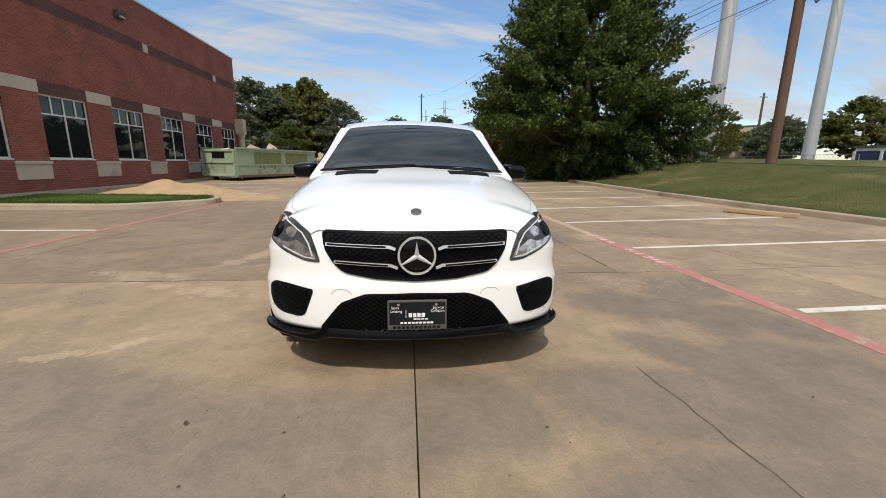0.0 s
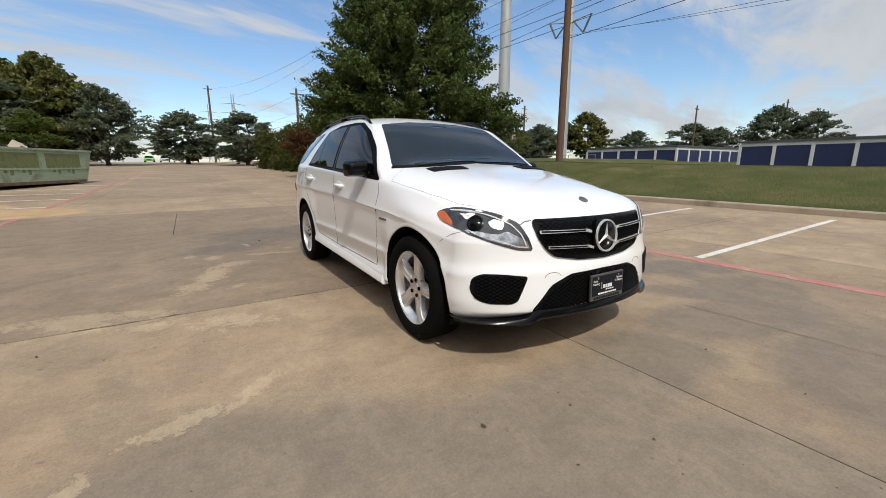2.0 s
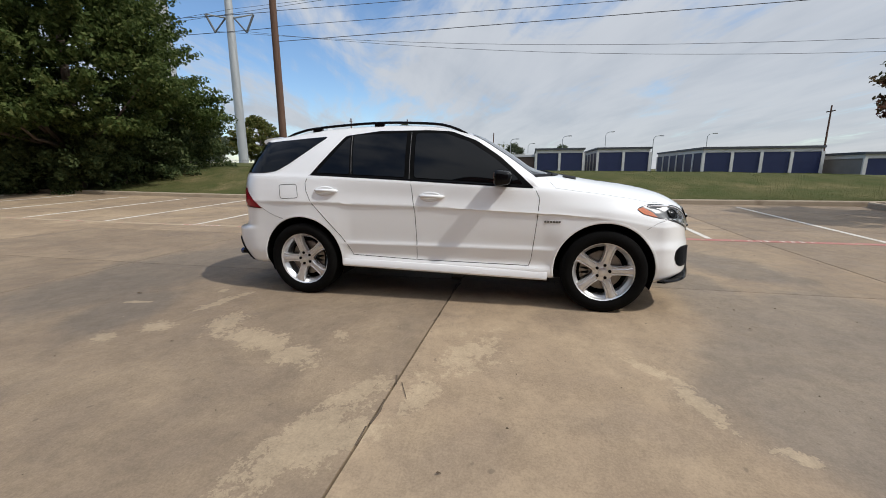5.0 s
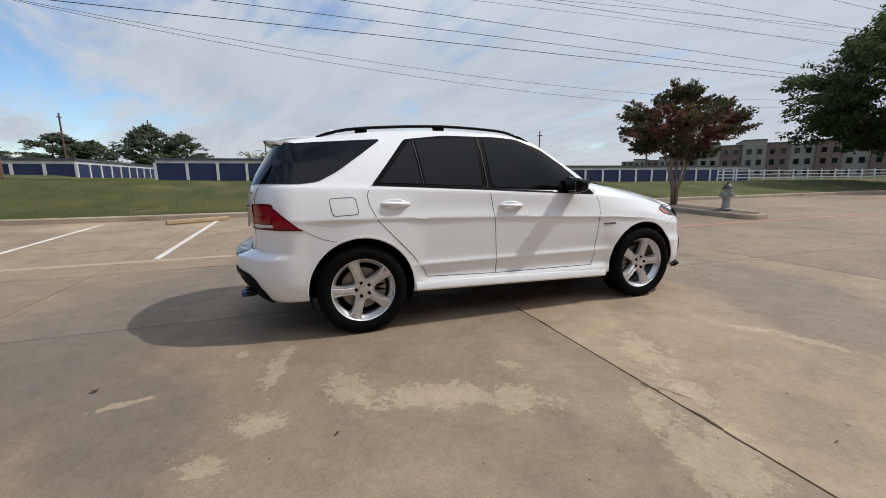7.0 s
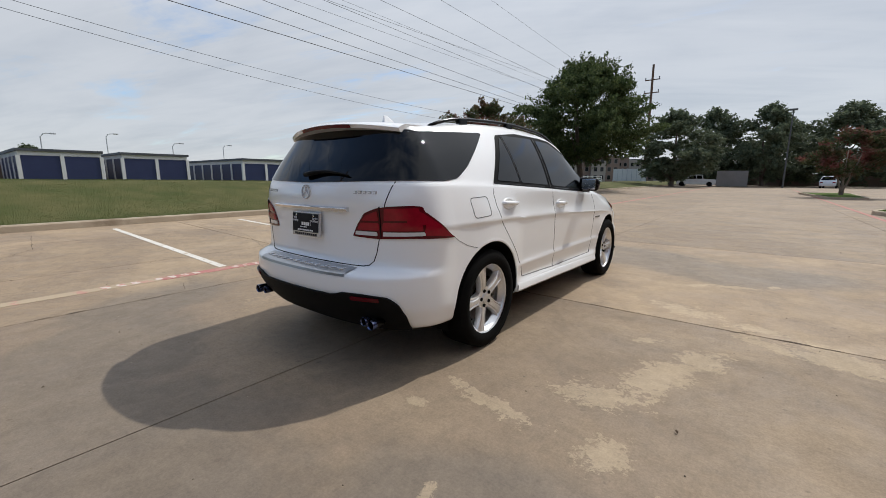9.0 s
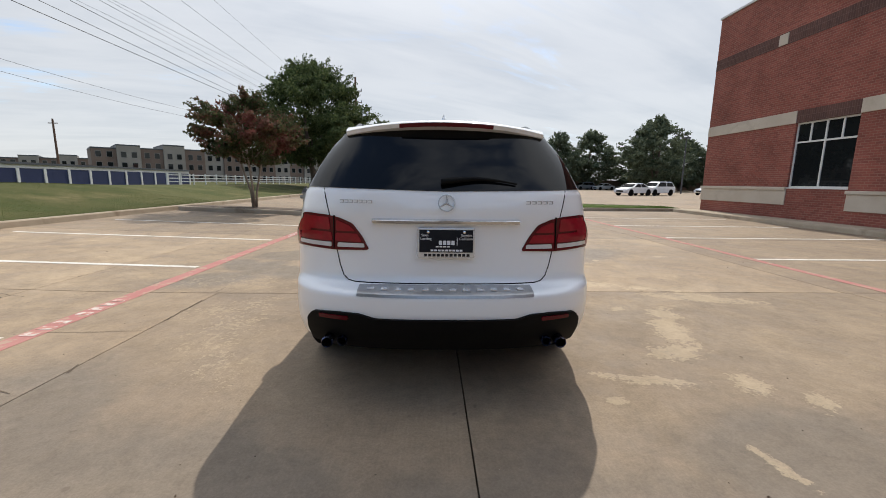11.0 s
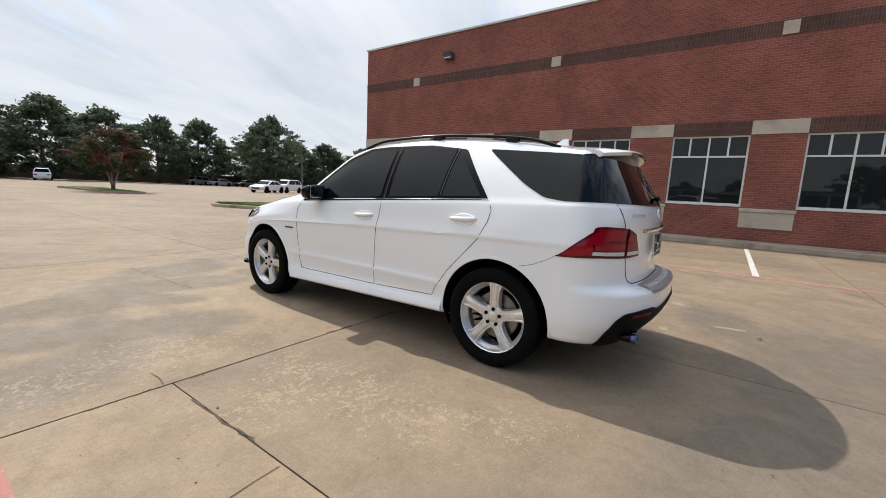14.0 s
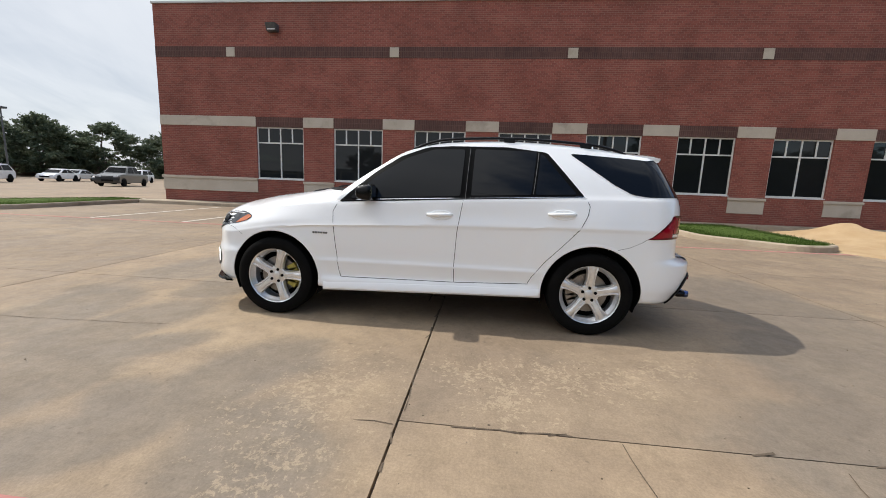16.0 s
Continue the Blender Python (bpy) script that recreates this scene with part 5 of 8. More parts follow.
def mesh_bars(poly, parent, pitch=0.024, lift=0.006):
    """Slanted wire bars that fill a polygon on the nose."""
    def inside(a, b):
        c = False
        for (x0, y0), (x1, y1) in zip(poly, poly[1:] + poly[:1]):
            if (y0 > b) != (y1 > b) and a < (x1 - x0) * (b - y0) / (y1 - y0) + x0:
                c = not c
        return c

    lo, hi = (min(p[0] for p in poly), min(p[1] for p in poly)), (max(p[0] for p in poly), max(p[1] for p in poly))
    bm = bmesh.new()
    for slope in (0.62, -0.62):
        b0 = lo[1] - abs(slope) * (hi[0] - lo[0])
        while b0 < hi[1] + abs(slope) * (hi[0] - lo[0]):
            prev = None
            for a in np.arange(lo[0], hi[0], 0.022):
                z = b0 + slope * (a - lo[0])
                if not inside(a, z):
                    prev = None
                    continue
                row = []
                for dz, l in ((-0.003, 0.0), (0.0, lift), (0.003, 0.0)):
                    co, n = drop_on((a, 0, z + dz), 1, -1)
                    row.append(bm.verts.new(co + n * (0.0042 + l)))
                if prev:
                    for k in range(2):
                        bm.faces.new((prev[k], prev[k + 1], row[k + 1], row[k]))
                prev = row
            b0 += pitch
    return part("mesh", bm, M["gloss_black"], parent, "black honeycomb mesh")


mesh_bars([(-0.49, 0.88), (0.49, 0.88), (0.475, 0.80), (0.43, 0.73), (0.37, 0.688), (0.0, 0.648), (-0.37, 0.688), (-0.43, 0.73), (-0.475, 0.80)], grille)
for s in (1, -1):
    for keys in (((0.482, 0.820), (0.145, 0.814), (0.112, 0.803)), ((0.437, 0.733), (0.136, 0.720), (0.100, 0.706))):
        line = [(s * a, b) for a, b in keys]
        seam("grille_slat", line, 1, -1, 0.0155, 0.024, M["trim_silver"], grille, label="chrome grille slat")
        (x0, z0), (x1, z1) = line[0], line[1]
        seam("slat_inset", [(x0 + (x1 - x0) * 0.03, z0), (x0 + (x1 - x0) * 0.95, z1)], 1, -1, 0.0085, 0.0262, M["gloss_black"], grille)


def ring_emblem(x, y, z, r, sign, parent, tilt=0.0, width=0.013):
    """A bright ring with three plain bars."""
    bm = bmesh.new()
    lathe(bm, [(r, 0.0), (r - 0.2 * width, 0.010), (r - 0.8 * width, 0.010), (r - width, 0.0)], 40, "y")
    for k in range(3):
        a = math.radians(90 + 120 * k)
        d, n = Vector((math.cos(a), 0, math.sin(a))), Vector((-math.sin(a), 0, math.cos(a)))
        w0, w1 = r * 0.14, r * 0.035
        q = [n * w0, n * w1 + d * (r - 0.5 * width), -n * w1 + d * (r - 0.5 * width), -n * w0]
        base = bm.verts.new(Vector((0, 0.013, 0)))
        vs = [bm.verts.new(p + Vector((0, 0.002, 0))) for p in q]
        mid = bm.verts.new(d * (r - 0.5 * width) + Vector((0, 0.008, 0)))
        bm.faces.new((vs[0], vs[1], mid, base))
        bm.faces.new((base, mid, vs[2], vs[3]))
    for v in bm.verts:
        v.co.y *= sign
        v.co = Matrix.Rotation(tilt, 3, "X") @ v.co
        v.co += Vector((x, y, z))
    bmesh.ops.recalc_face_normals(bm, faces=bm.faces)
    return part("emblem", bm, M["trim_silver"], parent, "chrome ring with three plain bars", smooth=True, sharp=30)


bm = bmesh.new()
lathe(bm, [(0.0005, -0.014), (0.085, -0.012), (0.102, 0.0), (0.102, 0.03)], 40, "y", (0, -2.352, 0.777))
bmesh.ops.recalc_face_normals(bm, faces=bm.faces)
part("emblem_disc", bm, M["gloss_black"], grille, smooth=True, sharp=40)
ring_emblem(0, -2.364, 0.777, 0.103, -1, grille, radians(-6), 0.014)

HEAD = [(0.582, 0.878), (0.675, 0.930), (0.76, 0.952), (0.82, 0.948), (0.865, 0.915), (0.873, 0.872), (0.838, 0.815), (0.746, 0.770), (0.609, 0.724), (0.520, 0.720), (0.544, 0.794)]
for s in (1, -1):
    mp = (lambda p: p) if s > 0 else mirror_poly
    lamp = patch("headlight", rounded(mp(HEAD), 0.02), 1, -1, 0.004, M["lamp_dark"], label="clear headlight with dark bezel", cell=0.03)
    patch("reflector", rounded(mp([(0.835, 0.838), (0.80, 0.808), (0.745, 0.782), (0.61, 0.737), (0.542, 0.734), (0.556, 0.775), (0.60, 0.800), (0.655, 0.832), (0.705, 0.815), (0.755, 0.822)]), 0.012), 1, -1, 0.0065, M["lamp_inner"], lamp, "bright reflector", cell=0.03)
    patch("reflector", rounded(mp([(0.655, 0.880), (0.70, 0.900), (0.735, 0.880), (0.725, 0.848), (0.68, 0.838)]), 0.012), 1, -1, 0.0065, M["lamp_inner"], lamp, cell=0.03)
    patch("indicator", rounded(mp([(0.838, 0.928), (0.864, 0.912), (0.871, 0.872), (0.852, 0.842), (0.840, 0.880)]), 0.008), 1, -1, 0.0075, M["amber"], lamp, "amber side indicator", cell=0.02)
    seam("light_strip", [(s * 0.82, 0.934), (s * 0.76, 0.932), (s * 0.69, 0.906), (s * 0.625, 0.868), (s * 0.585, 0.815), (s * 0.562, 0.752)], 1, -1, 0.007, 0.009, M["clear_lens"], lamp)
    seam("light_strip", [(s * 0.555, 0.742), (s * 0.61, 0.746), (s * 0.74, 0.790)], 1, -1, 0.006, 0.009, M["clear_lens"], lamp)
    co, n = drop_on((s * 0.785, 0, 0.872), 1, -1)
    bm = bmesh.new()
    lathe(bm, [(0.046, 0.0), (0.050, 0.007), (0.040, 0.010), (0.034, 0.006), (0.020, 0.013), (0.0005, 0.016)], 24, "z")
    bmesh.ops.transform(bm, matrix=Matrix.Translation(co + n * 0.004) @ n.to_track_quat("Z", "Y").to_matrix().to_4x4(), verts=bm.verts)
    part("projector", bm, M["gloss_black"], lamp, "round dark projector lens", smooth=True, sharp=30)
    fog = [(0.842, 0.565), (0.80, 0.592), (0.70, 0.590), (0.568, 0.573), (0.567, 0.555), (0.618, 0.425), (0.65, 0.408), (0.77, 0.412), (0.825, 0.435), (0.85, 0.49)]
    ob = patch("side_intake", rounded(mp(fog), 0.03), 1, -1, 0.003, M["matt_black"], label="black meshed side air intake", cell=0.03)
    mesh_bars(mp(fog), ob, 0.022, 0.005)
    seam("bumper_line", [(s * 0.585, 0.862), (s * 0.545, 0.885), (s * 0.505, 0.89)], 1, -1, 0.006, 0.0015, M["plate_frame"])
    seam("bumper_line", [(-2.02, 0.83), (-1.93, 0.80), (-1.84, 0.745)], 0, s, 0.003, 0.0008, M["plate_frame"])
    seam("tow_cap_line", [(s * 0.405 + 0.055 * math.cos(a), 0.555 + 0.030 * math.sin(a)) for a in np.linspace(0.2, math.pi, 9)], 1, -1, 0.0025, 0.0008, M["plate_frame"])
    seam("bonnet_line", [(s * 0.72, -1.0), (s * 0.82, -1.05), (s * 0.862, -1.08), (s * 0.855, -1.3), (s * 0.825, -1.6), (s * 0.765, -1.84), (s * 0.70, -1.96)], 2, 1, 0.0024, 0.0006, M["plate_frame"])
    patch("bonnet_vent", rounded([(s * 0.27, -1.175), (s * 0.60, -1.15), (s * 0.595, -1.27), (s * 0.285, -1.295)][:: 1 if s > 0 else -1], 0.015), 2, 1, 0.006, M["matt_black"], label="black bonnet vent slot", cell=0.03)
INTAKE = [(-0.54, 0.352), (-0.415, 0.51), (-0.28, 0.566), (0.0, 0.574), (0.28, 0.566), (0.415, 0.51), (0.54, 0.352)]
ob = patch("lower_intake", rounded(INTAKE, 0.03), 1, -1, 0.003, M["matt_black"], label="black meshed lower air intake", cell=0.03)
mesh_bars(INTAKE, ob, 0.024, 0.006)
bm = bmesh.new()
prev = None
lip_top = pchip([(0.0, 0.364), (0.515, 0.364), (0.565, 0.318), (0.75, 0.309), (0.92, 0.312)])
lip_low = pchip([(0.0, 0.312), (0.48, 0.309), (0.57, 0.280), (0.75, 0.287), (0.92, 0.293)])
for x in np.linspace(-0.915, 0.915, 61):
    yy = nose(x, 0.925, 0.36)
    zt, zb = lip_top(abs(x)), lip_low(abs(x))
    row = [bm.verts.new((x, yy + dy, z)) for dy, z in ((0.05, zt + 0.002), (-0.003, zt), (-0.012, zt - 0.3 * (zt - zb)), (-0.018, zb + 0.008), (-0.010, zb), (0.10, zb))]
    if prev:
        for k in range(5):
            bm.faces.new((prev[k], prev[k + 1], row[k + 1], row[k]))
    prev = row
bmesh.ops.recalc_face_normals(bm, faces=bm.faces)
part("front_lip", bm, M["gloss_black"], car, "gloss black front lip", smooth=True, sharp=35)
bm = bmesh.new()
prev = None
for x in np.linspace(-0.905, 0.905, 41):
    yy = nose(x, 0.925, 0.30)
    zz = lip_low(abs(x)) - 0.008
    row = [bm.verts.new((x, yy + dy, zz + dz)) for dy, dz in ((-0.012, 0.0), (-0.015, 0.006), (-0.010, 0.012), (0.05, 0.02), (0.05, 0.0))]
    if prev:
        for k in range(5):
            bm.faces.new((prev[k], prev[(k + 1) % 5], row[(k + 1) % 5], row[k]))
    prev = row
bmesh.ops.recalc_face_normals(bm, faces=bm.faces)
part("front_splitter", bm, M["gloss_black"], car, "gloss black front splitter blade")
co, n = drop_on((0, -2.17, 0), 2, 1)
bm = bmesh.new()
lathe(bm, [(0.030, 0.0), (0.031, 0.006), (0.024, 0.009), (0.0005, 0.010)], 20, "z")
bmesh.ops.transform(bm, matrix=Matrix.Translation(co + n * 0.001) @ n.to_track_quat("Z", "Y").to_matrix().to_4x4(), verts=bm.verts)
part("bonnet_badge", bm, M["plate_frame"], car, "small round grey bonnet badge", smooth=True, sharp=30)
for x0, x1 in ((-0.62, 0.02), (-0.02, 0.60)):
    bm = bmesh.new()
    pts = []
    for t in np.linspace(0, 1, 9):
        x = x0 + (x1 - x0) * t
        co, n = drop_on((x, 0, 1.222 - 0.08 * (x * x) + 0.010 * t), 1, -1)
        pts.append(co + n * 0.010)
    tube(bm, pts, [0.007] + [0.0045] * 8, 6)
    part("wiper", bm, M["matt_black"], car, "black windscreen wiper", smooth=True)


def number_plate(name, y, z, sign, tilt):
    """Dealer plate: grey frame, black face, pale print bars."""
    bright = sign > 0
    pl = part(name, new_box(-0.158, 0.158, -0.008, 0.008, -0.082, 0.082, 0.004), M["trim_silver"] if bright else M["plate_frame"], car, "black dealer plate in a bright silver frame" if bright else "black dealer plate in a grey frame")
    pl.matrix_world = pose(0, y, z, tilt, 0, 0)
    f = sign
    part("plate_face", new_box(-0.148, 0.148, *sorted((f * 0.0082, f * 0.0105)), -0.052, 0.072), M["plate_black"], pl)
    bars = [(-0.046, 0.046, -0.010, 0.013), (-0.02, 0.062, -0.024, -0.017), (-0.09, 0.09, -0.046, -0.036), (-0.062, -0.058, -0.012, 0.03)]
    for a, b, c, d in bars:
        bm = bmesh.new()
        n = max(3, int((b - a) / 0.02))
        for k in range(n):
            x0 = a + (b - a) * k / n
            box(bm, x0, x0 + (b - a) / n * 0.78, *sorted((f * 0.0106, f * 0.0118)), c, d)
        part("print_bar", bm, M["white_print"], pl)
    bm = bmesh.new()
    for k in range(11):
        box(bm, -0.13 + 0.0235 * k, -0.113 + 0.0235 * k, *sorted((f * 0.0082, f * 0.0095)), -0.075, -0.060)
    part("print_bar", bm, M["plate_black"], pl)
    for x in (-0.1, 0.1):
        bm = bmesh.new()
        lathe(bm, [(0.008, 0.0), (0.008, 0.004), (0.0005, 0.005)], 10, "y", (x, 0, 0.06))
        for v in bm.verts:
            v.co.y = f * (0.0105 + abs(v.co.y))
        part("screw", bm, M["chrome"], pl)
    plate_words(pl, f)


def plate_words(plate, f):
    """Small white words on the dealer plate."""
    for word, x, z in (("Sales", -0.118, 0.036), ("Leasing", -0.112, 0.017), ("Service", 0.112, 0.036), ("Collision", 0.108, 0.017)):
        cu = bpy.data.curves.new("word", "FONT")
        cu.body, cu.size, cu.extrude = word, 0.021, 0.0005
        cu.align_x = "CENTER"
        tmp = bpy.data.objects.new("word", cu)
        me = bpy.data.meshes.new_from_object(tmp)
        bpy.data.objects.remove(tmp)
        me.materials.clear()
        me.materials.append(M["white_print"])
        ob = new("word", me)
        ob.parent = plate
        ob.matrix_basis = pose(f * x * -1 if f < 0 else x * -1, f * 0.0112, z, 90, 0, 0 if f < 0 else 180)


number_plate("front_plate", -2.395, 0.462, -1, -2)
number_plate("rear_plate", 2.262, 0.932, 1, 4)

# rear: lamps, tailgate, bumper
for s in (1, -1):
    mp = (lambda p: p) if s > 0 else mirror_poly
    a = rounded(mp([(0.43, 0.882), (0.468, 0.955), (0.525, 1.03), (0.60, 1.060), (0.68, 1.074), (0.80, 1.080), (0.845, 1.075), (0.868, 1.0), (0.878, 0.885), (0.62, 0.874)]), 0.015)
    lamp = patch("tail_lamp", a, 1, 1, 0.006, M["red_dark"], label="dark red wraparound tail lamp", cell=0.03)
    side = rounded([(1.80, 0.874), (1.84, 0.895), (2.00, 1.035), (2.045, 1.068), (2.09, 1.078), (2.11, 0.90), (2.08, 0.883)], 0.012)
    patch("tail_lamp_side", side, 0, s, 0.006, M["red_dark"], lamp, cell=0.03)
    patch("light_band", rounded([(1.84, 0.885), (2.0, 1.015), (2.02, 0.945), (2.02, 0.90)], 0.012), 0, s, 0.009, M["red_lens"], lamp, cell=0.03)
    patch("light_band", rounded(mp([(0.538, 1.018), (0.615, 1.048), (0.622, 0.985), (0.505, 0.985)]), 0.012), 1, 1, 0.010, M["red_lens"], lamp, "bright red light band", cell=0.03)
    patch("light_band", rounded(mp([(0.66, 1.060), (0.83, 1.066), (0.845, 0.992), (0.655, 0.988)]), 0.012), 1, 1, 0.010, M["red_lens"], lamp, cell=0.03)
    patch("light_band", rounded(mp([(0.497, 0.972), (0.622, 0.974), (0.626, 0.926), (0.470, 0.926)]), 0.012), 1, 1, 0.010, M["red_lens"], lamp, cell=0.03)
    patch("light_band", rounded(mp([(0.650, 0.976), (0.85, 0.980), (0.858, 0.930), (0.645, 0.926)]), 0.012), 1, 1, 0.010, M["red_lens"], lamp, cell=0.03)
    patch("reverse_strip", rounded(mp([(0.46, 0.918), (0.61, 0.918), (0.615, 0.893), (0.455, 0.895)]), 0.006), 1, 1, 0.010, M["clear_lens"], lamp, "pale reversing light strip", cell=0.03)
    patch("reverse_strip", rounded(mp([(0.65, 0.918), (0.862, 0.922), (0.866, 0.900), (0.65, 0.893)]), 0.006), 1, 1, 0.010, M["clear_lens"], lamp, cell=0.03)
    patch("light_band", rounded([(1.94, 0.965), (2.02, 1.035), (2.06, 1.058), (2.09, 1.060), (2.09, 0.965)], 0.015), 0, s, 0.0095, M["red_lens"], lamp, cell=0.03)
    seam("lamp_gap", [(s * 0.630, 1.072), (s * 0.636, 0.885)], 1, 1, 0.0035, 0.0115, M["matt_black"], lamp)
    seam("bumper_line", [(1.54, 0.768), (1.666, 0.800), (1.76, 0.845), (1.80, 0.872)], 0, s, 0.003, 0.0008, M["plate_frame"])
    patch("reflector_strip", rounded(mp([(0.53, 0.539), (0.70, 0.535), (0.70, 0.514), (0.53, 0.518)]), 0.006), 1, 1, 0.022, M["red_dark"], label="dark red bumper reflector", cell=0.03)
    for ex, r in ((0.665, 0.031), (0.585, 0.028)):
        bm = bmesh.new()
        y1 = 2.300 if ex > 0.6 else 2.285
        lathe(bm, [(r - 0.012, 2.19), (r, 2.215), (r, y1 - 0.008), (r - 0.003, y1), (r - 0.007, y1 - 0.006), (r - 0.008, y1 - 0.12), (0.0005, y1 - 0.12)], 24, "y", (s * ex, 0, 0.366))
        bmesh.ops.recalc_face_normals(bm, faces=bm.faces)
        tip = part("exhaust_tip", bm, M["gloss_black"], car, "dark exhaust tip with a blue rim", smooth=True, sharp=40)
        bm = bmesh.new()
        lathe(bm, [(r + 0.001, y1 - 0.030), (r + 0.0015, y1 - 0.004), (r - 0.002, y1 + 0.003), (r - 0.006, y1 - 0.004)], 24, "y", (s * ex, 0, 0.366))
        bmesh.ops.recalc_face_normals(bm, faces=bm.faces)
        part("tip_rim", bm, M["blue_tip"], tip, "burnt blue steel rim", smooth=True, sharp=40)
TG = [(0.70, 1.222), (0.664, 1.09), (0.632, 0.93), (0.604, 0.79), (0.584, 0.732), (0.555, 0.706), (0.515, 0.698), (0.44, 0.6965)]
seam("tailgate_line", TG + mirror_poly(TG), 1, 1, 0.0055, 0.0016)
DIFF = rounded([(-0.79, 0.490), (-0.745, 0.538), (-0.60, 0.553), (-0.47, 0.553), (-0.385, 0.529), (0.385, 0.529), (0.47, 0.553), (0.60, 0.553), (0.745, 0.538), (0.79, 0.490), (0.805, 0.41), (0.79, 0.305), (-0.79, 0.305), (-0.805, 0.41)], 0.02)
patch("diffuser", DIFF, 1, 1, 0.015, M["matt_black"], label="matt black rear diffuser", cell=0.04)
part("diffuser_floor", new_box(-0.60, 0.60, 1.9, 2.2, 0.36, 0.40, 0.01), M["matt_black"], car)
bm = bmesh.new()
prev = None
for x in np.linspace(-0.485, 0.485, 33):
    co, n = drop_on((x, 0, 0.655), 1, 1)
    row = [bm.verts.new((x, co.y + dy, z)) for dy, z in ((-0.116, 0.6925), (-0.09, 0.6875), (-0.065, 0.684), (-0.037, 0.679), (-0.011, 0.673), (0.004, 0.664), (0.009, 0.648), (-0.004, 0.645))]
    if prev:
        for k in range(7):
            bm.faces.new((prev[k], prev[k + 1], row[k + 1], row[k]))
    prev = row
bmesh.ops.recalc_face_normals(bm, faces=bm.faces)
step = part("bumper_plate", bm, M["step_grey"], car, "ribbed grey metal loading edge plate", smooth=True, sharp=40)
for k in range(12):
    x = -0.4125 + 0.075 * k
    co, n = drop_on((x, 0, 0.655), 1, 1)
    part("rib", new_box(x - 0.018, x + 0.018, co.y - 0.075, co.y - 0.030, 0.678, 0.6865, 0.002), M["trim_silver"], step)
bm = bmesh.new()
prev = None
for x in np.linspace(-0.41, 0.41, 25):
    co, n = drop_on((x, 0, 1.048), 1, 1)
    row = [bm.verts.new((x, co.y + dy, 1.048 + dz)) for dy, dz in ((-0.004, -0.014), (0.020, -0.012), (0.026, 0.004), (0.014, 0.013), (-0.004, 0.014))]
    if prev:
        for k in range(4):
            bm.faces.new((prev[k], prev[k + 1], row[k + 1], row[k]))
    else:
        bm.faces.new(row)
    prev = row
bm.faces.new(prev[::-1])
bmesh.ops.recalc_face_normals(bm, faces=bm.faces)
part("tailgate_strip", bm, M["chrome"], car, "chrome strip above the plate", smooth=True, sharp=40)
co, n = drop_on((0, 0, 1.15), 1, 1)
ring_emblem(0, co.y + 0.003, 1.15, 0.048, 1, car, radians(4), 0.007)


def letter_bars(name, x0, x1, z, n, sign):
    """Raised chrome marks in place of lettering on the tailgate."""
    bm = bmesh.new()
    for k in range(n):
        a, b = x0 + (x1 - x0) * k / n, x0 + (x1 - x0) * (k + 0.8) / n
        co, nn = drop_on(((a + b) / 2, 0, z), 1, sign)
        box(bm, a, b, co.y - 0.004, co.y + 0.005, z - 0.009, z - 0.006, 0)
        box(bm, a, b, co.y - 0.004, co.y + 0.005, z + 0.006, z + 0.009, 0)
        box(bm, a, a + 0.005, co.y - 0.004, co.y + 0.005, z - 0.006, z + 0.006, 0)
    part(name, bm, M["trim_silver"], car, "raised chrome badge marks")


letter_bars("badge", 0.41, 0.60, 1.152, 7, 1)
letter_bars("badge", -0.61, -0.44, 1.156, 5, 1)
for s in (1, -1):
    bm = bmesh.new()
    for k in range(6):
        yy = -1.13 + 0.024 * k
        co, nn = drop_on((0, yy, 0.80), 0, s)
        box(bm, *sorted((co.x - s * 0.003, co.x + s * 0.004)), yy, yy + 0.018, 0.792, 0.808)
    part("side_badge", bm, M["plate_frame"], car, "small grey badge on the wing")
# rear wiper, spoiler, brake light, aerial
bm = bmesh.new()
pts = []
for t in np.linspace(0, 1, 8):
    x, z = 0.03 - 0.42 * t, 1.248 + 0.022 * math.sin(math.pi * t)
    co, n = drop_on((x, 0, z), 1, 1)
    pts.append(co + n * (0.03 - 0.012 * t))
tube(bm, pts, [0.016, 0.017, 0.014, 0.012, 0.010, 0.008, 0.006, 0.005], 8)
part("rear_wiper", bm, M["matt_black"], car, "black rear wiper arm", smooth=True)
bm = bmesh.new()
prev = None
for x in np.linspace(-0.595, 0.595, 33):
    u = abs(x) / 0.60
    yt = 2.095 - 0.14 * u**2.5
    z0 = top_z(min(abs(x), 0.585), 1.72) + 0.003
    zt = 1.607 - 0.045 * u**2
    row = [bm.verts.new(p) for p in ((x, 1.70, z0), (x, 1.90, z0 * 0.45 + zt * 0.55 + 0.008), (x, yt - 0.015, zt + 0.004), (x, yt, zt - 0.008), (x, yt - 0.012, zt - 0.030), (x, yt - 0.06, zt - 0.040), (x, 1.93, zt - 0.06))]
    if prev:
        for k in range(6):
            bm.faces.new((prev[k], prev[k + 1], row[k + 1], row[k]))
    else:
        bm.faces.new(row)
    prev = row
bm.faces.new(prev[::-1])
bmesh.ops.recalc_face_normals(bm, faces=bm.faces)
spoiler = part("roof_spoiler", bm, M["paint"], car, "white roof spoiler over the tailgate", smooth=True, sharp=35)
bm = bmesh.new()
prev = None
